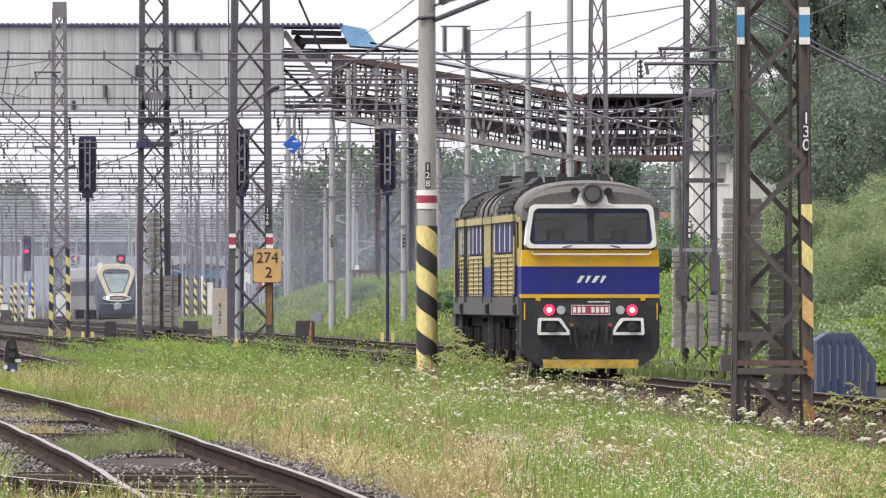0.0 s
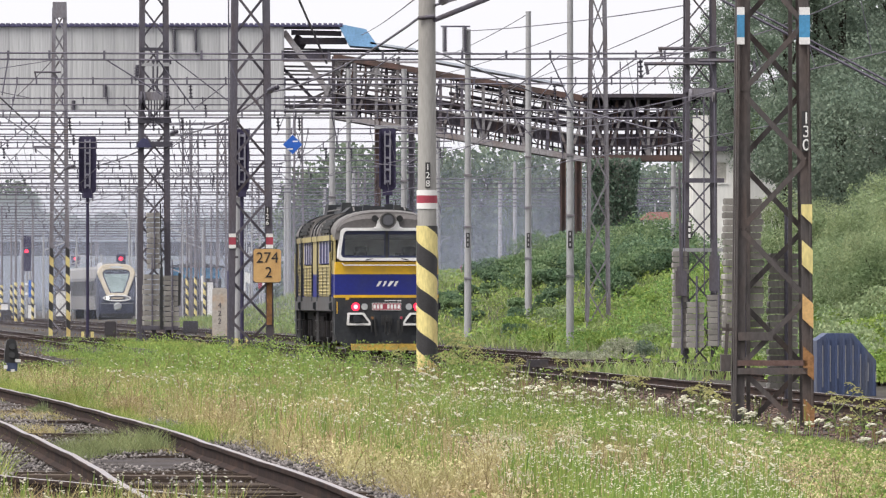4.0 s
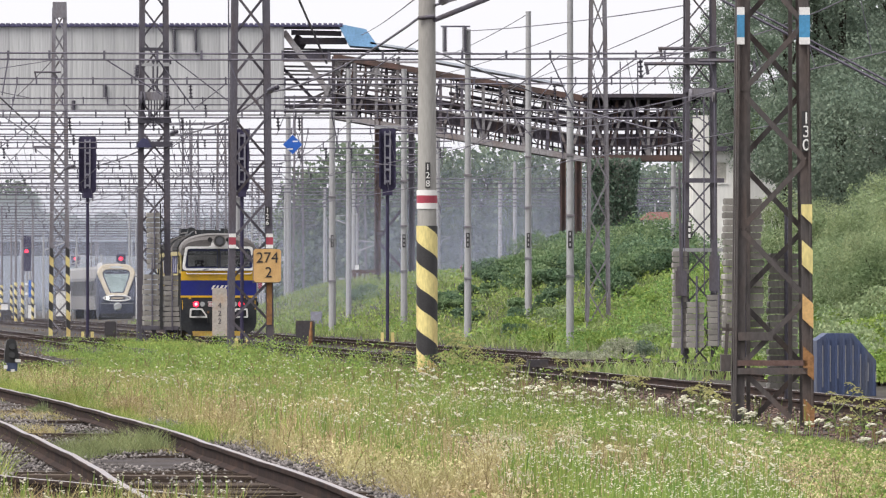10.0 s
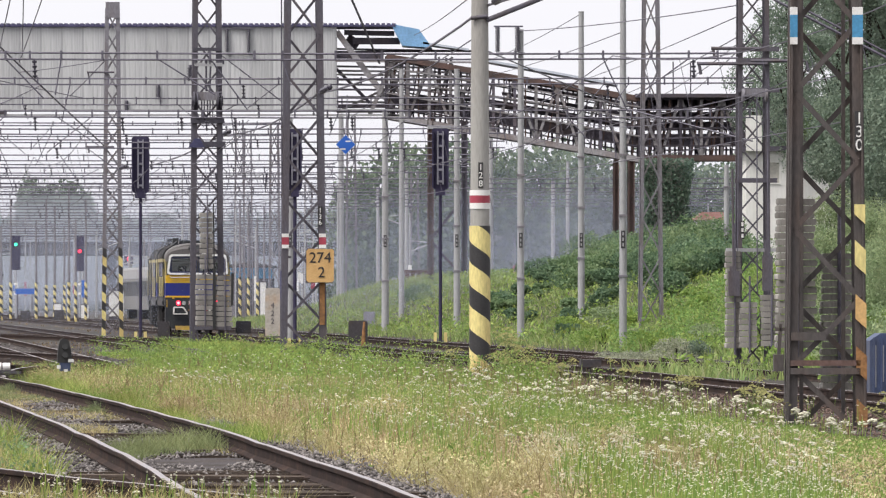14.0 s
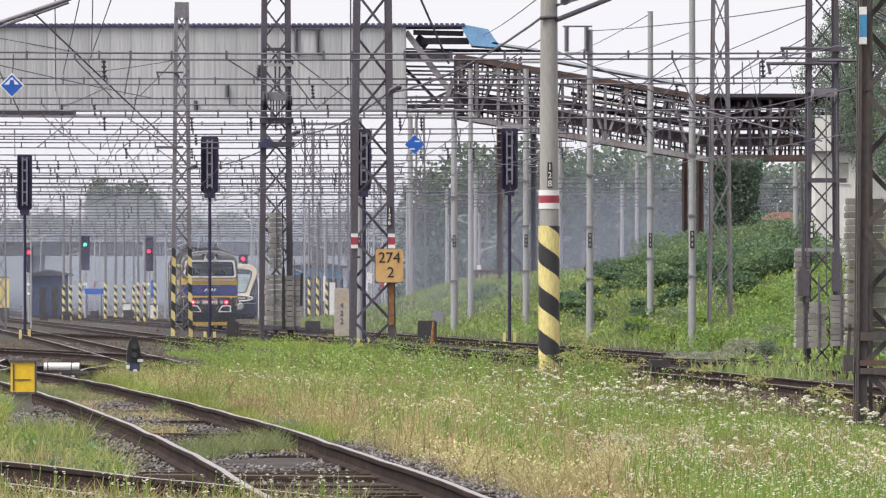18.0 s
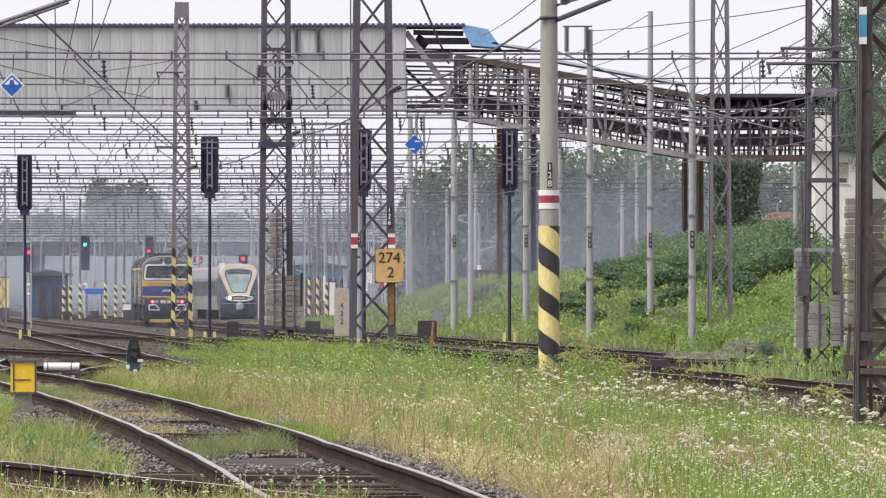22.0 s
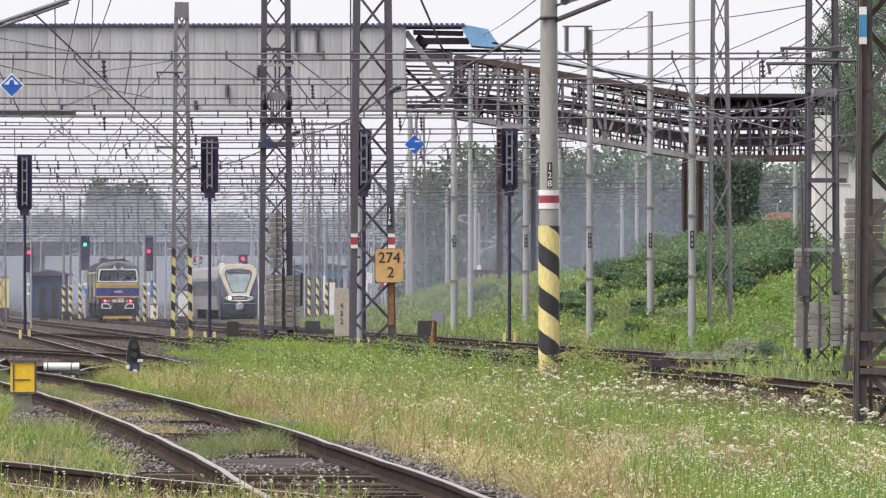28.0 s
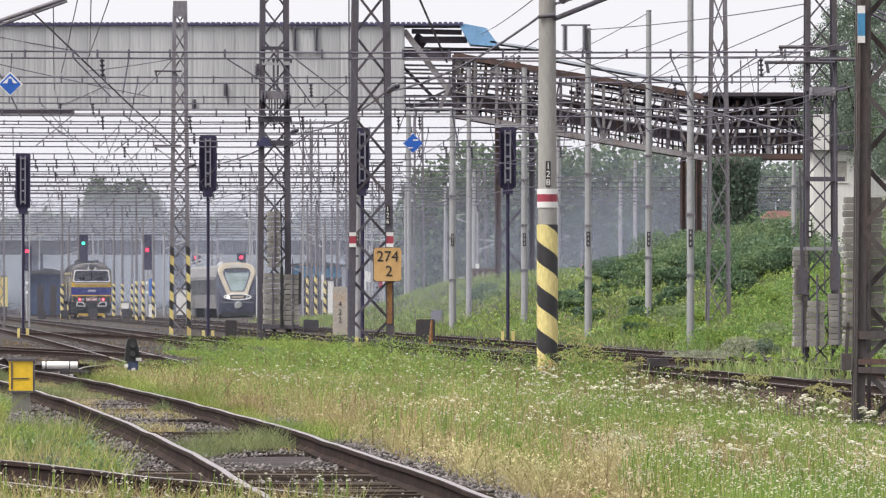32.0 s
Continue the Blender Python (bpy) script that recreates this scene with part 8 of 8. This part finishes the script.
def hogweed(x, y, height, seed):
    # a tall branching umbel plant gone to seed, with ragged leaves at its foot
    rg = random.Random(seed)
    root = thing("hogweed", pose(x, y, ground_z(x, y) - 0.03), "tall branching hogweed gone to seed beside the track", "plant", "tall weeds by the pole")
    stem = Mesh().use(SEEDSTEM)
    heads, low = Mesh().use(YELLOWPETAL), Mesh().use(LEAF_HERB)
    bend_ = rg.uniform(-0.08, 0.08)
    stem.rod([(0, 0, 0), (bend_ * 0.5, 0, height * 0.5), (bend_, 0, height)], 0.016, 5, True, 0.007)
    tips = [(bend_, 0.0, height, 0.15)]
    for i in range(rg.randint(6, 9)):
        z = height * rg.uniform(0.35, 0.85)
        a = i * 2.4 + rg.uniform(-0.5, 0.5)
        ln = rg.uniform(0.12, 0.34)
        p = (bend_ * z / height + math.cos(a) * ln, math.sin(a) * ln, z + ln * rg.uniform(0.6, 1.2))
        stem.rod([(bend_ * z / height, 0, z), p], 0.007, 4, True, 0.004)
        tips.append((*p, rg.uniform(0.07, 0.14)))
    for a, b, c, r in tips:
        for k in range(14):
            an, rr = k * 2.4, r * math.sqrt(k / 14)
            q = r * rg.uniform(0.12, 0.2)
            px, py, pz = a + rr * math.cos(an), b + rr * math.sin(an), c + 0.05 - rr * rr / r * 0.5 + rg.uniform(-0.012, 0.012)
            heads.add([(px - q, py, pz), (px, py - q, pz - q * 0.4), (px + q, py, pz), (px, py + q, pz - q * 0.4), (px, py, pz + q)], [(0, 1, 4), (1, 2, 4), (2, 3, 4), (3, 0, 4), (3, 2, 1, 0)])
    for i in range(46):
        z = height * 0.62 * rg.random() ** 1.4
        a, ln, q = rg.uniform(0, 6.28), rg.uniform(0.05, 0.26), rg.uniform(0.03, 0.07)
        c = Vector((math.cos(a) * ln, math.sin(a) * ln, z + 0.03))
        d = Vector((math.cos(a), math.sin(a), rg.uniform(-0.7, 0.5))) * q
        w = Vector((-math.sin(a), math.cos(a), rg.uniform(-0.3, 0.3))) * q * 0.5
        low.add([c - d, c + w, c + d, c - w], [(0, 1, 2, 3)])
    part("stem", stem, root, "pale green branching stem")
    part("seed_head", heads, root, "flat olive seed heads")["kind"] = "stuff"
    part("leaf", low, root, "ragged green leaves")["kind"] = "stuff"
    return root


SEEDSTEM = leafy("pale_green_stem", (0.20, 0.25, 0.10), (0.33, 0.36, 0.17), 0.8)
for i, (bx, d, h) in enumerate(((800, 157, 1.2), (808, 155, 1.1), (795, 156, 0.9), (822, 157, 0.85), (816, 156, 1.0), (832, 158, 0.72), (788, 154, 0.6), (846, 154, 0.55), (905, 150, 0.5), (1010, 140, 0.5), (1120, 126, 0.48), (1240, 112, 0.5), (1262, 110, 0.42), (1480, 101, 0.46), (1530, 99, 0.4), (700, 176, 0.6), (420, 205, 0.55), (352, 215, 0.5))):
    hogweed((bx - 784) * d / 13000, d, h, i)


def stones(name, x, y, z, size, mat, label):
    n = len(x)
    base = np.array([(1, 0, 0), (-1, 0, 0), (0, 1, 0), (0, -1, 0), (0, 0, 0.8), (0, 0, -0.8)], float)
    sc = size[:, None, None] * rnd.uniform(0.5, 1.2, (n, 6, 1)) * 0.5
    a = rnd.uniform(0, math.tau, n)
    c, s = np.cos(a), np.sin(a)
    q = base[None] * sc * rnd.uniform(0.7, 1.3, (n, 1, 3))
    v = np.stack([q[..., 0] * c[:, None] - q[..., 1] * s[:, None], q[..., 0] * s[:, None] + q[..., 1] * c[:, None], q[..., 2]], -1) + np.stack([x, y, z], 1)[:, None]
    tri = np.array([0, 2, 4, 2, 1, 4, 1, 3, 4, 3, 0, 4, 2, 0, 5, 1, 2, 5, 3, 1, 5, 0, 3, 5])
    loops = ((np.arange(n) * 6)[:, None] + tri[None]).ravel()
    return tagged(new(name, raw_mesh(name, v.reshape(-1, 3), loops, np.full(8 * n, 3), mat)), label, "stones", kind="stuff")


x, y, z = meadow(52000, 46, 122, lambda y: V_near(y) - 1.9, lambda y: V_near(y) + 1.9, 1.4)
p = patches(x, y, 0.5, 13.0) + 0.25 * (np.abs(x - V_near(y)) > 0.85)
phase = (y - 46.0) % 0.62
keep = (p > -0.22) & ~((y < 66) & (np.abs(x - V_near(y)) < 1.2) & ((phase < 0.15) | (phase > 0.47)))
stones("ballast_stones", x[keep], y[keep], np.full(keep.sum(), 0.115) + rnd.uniform(-0.01, 0.03, keep.sum()), 0.024 + 0.046 * rnd.random(keep.sum()) ** 1.8, material("siding_ballast", (0.225, 0.205, 0.198), 0.95, 0, 0.3, 6, 60, bump=0.5, spread=0.55, per="island"), "loose brown-grey ballast stones in the siding")
x, y, z = meadow(9000, 128, 300, lambda y: V_main(y) - 27, lambda y: V_main(y) - 4.5)
stones("yard_gravel", x, y, z + 0.01, rnd.uniform(0.05, 0.14, len(x)), BALLAST, "brown gravel strewn over the yard")
x, y, z = meadow(7000, 170, 330, lambda y: V_main(y) - 27, lambda y: V_main(y) - 4.0)
p = patches(x, y, 0.12, 41.0)
keep = (p > 0.02) & (np.abs((x - V_main(y) + 1.5) % 4.75 - 2.375) < 0.9)
blades("weeds", x[keep], y[keep], z[keep], rnd.uniform(0.05, 0.14, keep.sum()), rnd.uniform(0.02, 0.04, keep.sum()), 1.0, SORREL, "dry weeds between the yard tracks")
x, y, z = meadow(30000, 84, 200, lambda y: V_main(y) - 2.1 - 2.9 * np.clip((154 - y) / 22, 0, 1), lambda y: V_main(y) + 2.0)
stones("ballast_stones", x, y, np.full(len(x), -0.19) + rnd.uniform(-0.02, 0.04, len(x)), rnd.uniform(0.04, 0.085, len(x)), material("rust_stained_ballast", (0.175, 0.125, 0.108), 0.95, 0, 0.3, 6, 60, bump=0.5, spread=0.4, per="island"), "rust-stained ballast stones along the running track")


# ---- overhead wires ----
def sag_wire(a, b, sag, r, n=8):
    m = Mesh().use(WIRE)
    a, b = Vector(a), Vector(b)
    m.rod([a.lerp(b, i / n) - Vector((0, 0, sag * 4 * (i / n) * (1 - i / n))) for i in range(n + 1)], r, 5)
    return m


def cross_span(d, pairs, b0, b1, r=0.03, every=2.6):
    root = thing("cross_span", pose(0, d, 0), "pair of dark cross-span wires with droppers over the tracks", "overhead wire", "cross spans")
    rg = random.Random(int(d))
    for zt_, zl in pairs:
        x0, x1 = (b0 - 784) * d / 13000, (b1 - 784) * d / 13000
        for z in (zt_, zl):
            part("span_wire", sag_wire((x0, 0, z), (x1, 0, z + rg.uniform(-0.05, 0.05)), 0.03, r), root)
        x = x0 + rg.uniform(0, every)
        while x < x1:
            m = Mesh().use(WIRE)
            m.beam((x, 0, zl - 0.03), (x, 0, zt_ + 0.03), 0.05, 0.05)
            part("dropper", m, root)
            if rg.random() < 0.22:
                m = Mesh()
                insulator(m, (x + 0.1, 0, zl - 0.02), (x + 0.12, 0, zl - 0.45), 0.06, 4)
                part("insulator", m, root)
            if rg.random() < 0.3:
                m = Mesh().use(WIRE)
                xx = x + rg.uniform(-1.4, 1.4)
                m.rod([(x, 0, zl), (xx, 0, zl - rg.uniform(0.6, 1.4))], 0.016, 4)
                part("steady_arm", m, root)
            x += every * rg.uniform(0.6, 1.4)
    return root


for d, ys, b0, b1 in ((166, ((92, 104),), -260, 1212), (226, ((138, 149), (196, 206)), -260, 1240), (286, ((173, 184), (228, 237), (252, 261)), -260, 800), (346, ((274, 284), (297, 306)), -260, 760),
                      (406, ((316, 324), (332, 339)), -260, 1210), (466, ((345, 352), (359, 365)), -260, 1200), (526, ((370, 376), (381, 386)), -260, 560), (586, ((391, 396), (400, 404)), -260, 560),
                      (646, ((409, 413),), -260, 540), (706, ((419, 423),), -260, 540), (316, ((216, 222), (241, 246)), -260, 420), (376, ((291, 296), (310, 314)), -260, 500), (436, ((325, 330), (339, 343)), -260, 520)):
    cross_span(d, [(1.68 + (526 - a) * d / 13000, 1.68 + (526 - b) * d / 13000) for a, b in ys], b0, b1, 0.016 + d * 0.00004, 0.8 + d * 0.0007)


def catenary(offset, y0, y1, label, contact=5.6, top=7.1, span=60, phase=45):
    root = tagged(new("contact_line"), label, "overhead wire", "contact lines")
    y = y0
    while y < y1:
        a, b = (main_x(y) + offset, y, top), (main_x(y + span) + offset, y + span, top)
        part("carrier_wire", sag_wire(a, b, 0.75, 0.012, 10), root)
        part("contact_wire", sag_wire((a[0] + 0.2, a[1], contact), (b[0] + 0.2, b[1], contact), 0.04, 0.012, 2), root)
        for i in range(1, 9):
            t = i / 9
            x = a[0] + (b[0] - a[0]) * t
            m = Mesh().use(WIRE)
            m.beam((x, y + span * t, top - 3.0 * t * (1 - t)), (x + 0.2, y + span * t, contact), 0.012, 0.012)
            part("dropper", m, root)
        y += span
    return root


catenary(0, 105, 645, "contact line with droppers over the running track")
catenary(4.9, 165, 645, "contact line with droppers over a yard track")
catenary(-4.8, 225, 645, "contact line with droppers over a yard track")
catenary(-9.6, 225, 645, "contact line with droppers over a yard track")

# feeder along the row of masts, with long insulators at the masts
row = [(4.17, 105, 8.3), (-0.15, 165, 8.25), (-5.43, 225, 7.93), (-10.61, 285, 7.99), (-17.75, 345, 7.7)]
root = tagged(new("feeder_line"), "heavy feeder wire strung from mast to mast", "overhead wire")
for a, b in zip(row, row[1:]):
    part("feeder_wire", sag_wire(a, b, 0.35, 0.03), root)
    m = Mesh()
    va, vb = Vector(a), Vector(b)
    insulator(m, vb.lerp(va, 0.03), vb.lerp(va, 0.09), 0.1, 8)
    part("insulator", m, root)


def line(name, label, pts, r=0.018, sag=0.0):
    # pts: column and row in the camera's view, and distance, of each end
    q = [((a - 784) * d / 13000, d, 1.68 + (526 - b) * d / 13000) for a, b, d in pts]
    root = tagged(new(name), label, "overhead wire", "stay wires")
    for a, b in zip(q, q[1:]):
        part("wire", sag_wire(a, b, sag, r), root)
    return root


line("guy_wire", "thick pale stay cable running down to the bank", ((1200, -40, 108), (1620, 178, 108)), 0.022)
line("guy_wire", "thick pale stay cable running down to the bank", ((1200, -52, 109), (1620, 170, 109)), 0.018)
line("guy_wire", "thin stay wire across the yard", ((772, 92, 200), (1005, 190, 230), (1238, 250, 190)), 0.022)
line("guy_wire", "thin stay wire across the yard", ((-160, 20, 230), (90, 258, 300)), 0.03)
line("guy_wire", "thin stay wire across the yard", ((525, -10, 190), (578, 112, 200)), 0.03)
line("guy_wire", "thin stay wire across the yard", ((285, 88, 285), (405, 180, 286)), 0.025)
for a, b in (((640, 62, 375), (757, -20, 165)), ((560, 178, 375), (757, 60, 165)), ((780, 132, 375), (1005, 58, 230)), ((780, 104, 375), (936, 24, 275)), ((900, 155, 375), (1222, 25, 190)),
             ((1000, 172, 375), (1222, 60, 190)), ((828, 55, 270), (1222, 8, 190)), ((1080, 168, 375), (1222, 70, 190)), ((1120, 170, 375), (1222, 80, 190))):
    line("line_wire", "thin wire running along the yard", (a, b), 0.016, 0.1)
for a, b in (((-300, 78, 260), (-95, 0, 240)), ((-300, 50, 375), (-60, 95, 375)), ((-300, 96, 300), (60, 175, 375)), ((-120, -30, 240), (-118, 160, 375)), ((-70, -30, 240), (-105, 130, 375)),
             ((-52, -30, 240), (-55, 100, 375)), ((-10, -30, 240), (-60, 110, 375)), ((-60, 128, 375), (100, 105, 345)), ((-110, 190, 375), (-20, 150, 375)), ((30, 170, 375), (100, 98, 345))):
    line("line_wire", "thin wire over the yard tracks", (a, b), 0.022, 0.05)

# cantilever tubes and hanging insulators
m = Mesh().use(STEEL_DARK)
m.rod([(-0.18, 164.8, 7.90), (1.22, 166.5, 8.53)], 0.06, 8)
m.rod([(-0.18, 164.8, 7.98), (-0.56, 164.8, 7.94)], 0.045, 8)
solid("cantilever", m, "dark steel cantilever tube on the round pole", "cantilever")
m = Mesh().use(STEEL)
m.rod([(-18.72, 240, 10.58), (-16.14, 240, 11.46)], 0.07, 8)
m.rod([(-18.72, 240, 10.43), (-16.23, 240, 11.32)], 0.05, 8)
solid("cantilever", m, "grey steel cantilever tubes over the yard", "cantilever")
for bx, d, y0, y1 in ((308, 374.9, 52, 92), (346, 374.9, 52, 92), (787, 269.8, 48, 92), (822, 269.8, 48, 92), (243, 374.9, 115, 135), (186, 374.9, 150, 172), (130, 374.9, 178, 196)):
    k = d / 13000
    x = (bx - 784) * k
    z0, z1 = 1.68 + (526 - y0) * k, 1.68 + (526 - y1) * k
    root = thing("insulator", pose(x, d, z1), "dark ribbed hanging insulator", "insulator", "insulators")
    m = Mesh().use(PORCELAIN)
    m.rod([(0, 0, 0), (0, 0, z0 - z1)], 0.054, 6)
    part("core", m, root)
    for i in range(10):
        zc = (z0 - z1) * (i + 0.5) / 10
        m = Mesh().use(PORCELAIN)
        m.rod([(0, 0, zc - 0.03), (0, 0, zc + 0.03)], 0.105, 10, True, 0.08)
        part("disc", m, root)
for b0, b1, yy, d in ((300, 355, 51, 374.9), (780, 832, 47, 269.8)):
    k = d / 13000
    root = thing("insulator_yoke", pose((b0 - 784) * k, d, 1.68 + (526 - yy) * k), "dark yoke bars holding two insulators", "bracket")
    for name, dx, dz, thick in (("upper_bar", 0, 0, 0.06), ("lower_bar", 4 * k, (yy - 95) * k, 0.08)):
        m = Mesh().use(WIRE)
        m.beam((dx, 0, dz), (dx + (b1 - b0) * k, 0, dz), 0.06, thick)
        part(name, m, root)
for b0, b1, yy, d, holder in ((1165, 1250, 86, 189.6, bank_mast), (1140, 1265, 113, 189.6, bank_mast), (60, 108, 128, 344.6, free_mast), (60, 108, 260, 344.6, free_mast), (1330, 1235, 108, 189.6, bank_mast)):
    k = d / 13000
    m = Mesh().use(STEEL_DARK)
    m.rod([((b0 - 784) * k, d, 1.68 + (526 - yy) * k), ((b1 - 784) * k, d, 1.68 + (526 - yy) * k)], 0.05, 6)
    m.rod([((b0 - 784) * k + 0.05, d, 1.68 + (526 - yy) * k), ((b0 - 784) * k + 0.1, d, 1.4 + (526 - yy) * k)], 0.04, 6)
    arm = part("cross_arm", m, holder, "dark steel cross-arm")
    arm.matrix_basis = holder.matrix_basis.inverted()


# ---- what moves ----
def motions():
    rows = []
    for t, end in LOCO_PATH:
        y = end + HALF
        rows.append((t, pose(main_x(y), y, 0, 0, 0, main_turn(y))))
    walk(locomotive, rows)


# seconds, and how far off the locomotive's rear end is
LOCO_PATH = [(0, 158.7), (1, 172.0), (2, 186.3), (3, 199.3), (5.5, 232.7), (7, 252.5), (9, 277.9), (11, 303.9), (13, 330.7), (14.5, 351.2), (17, 385.6), (19, 411.3), (21, 436.7), (23, 461.0), (25, 485.4), (28, 521.3), (30, 543.5), (32, 564.3)]
motions()
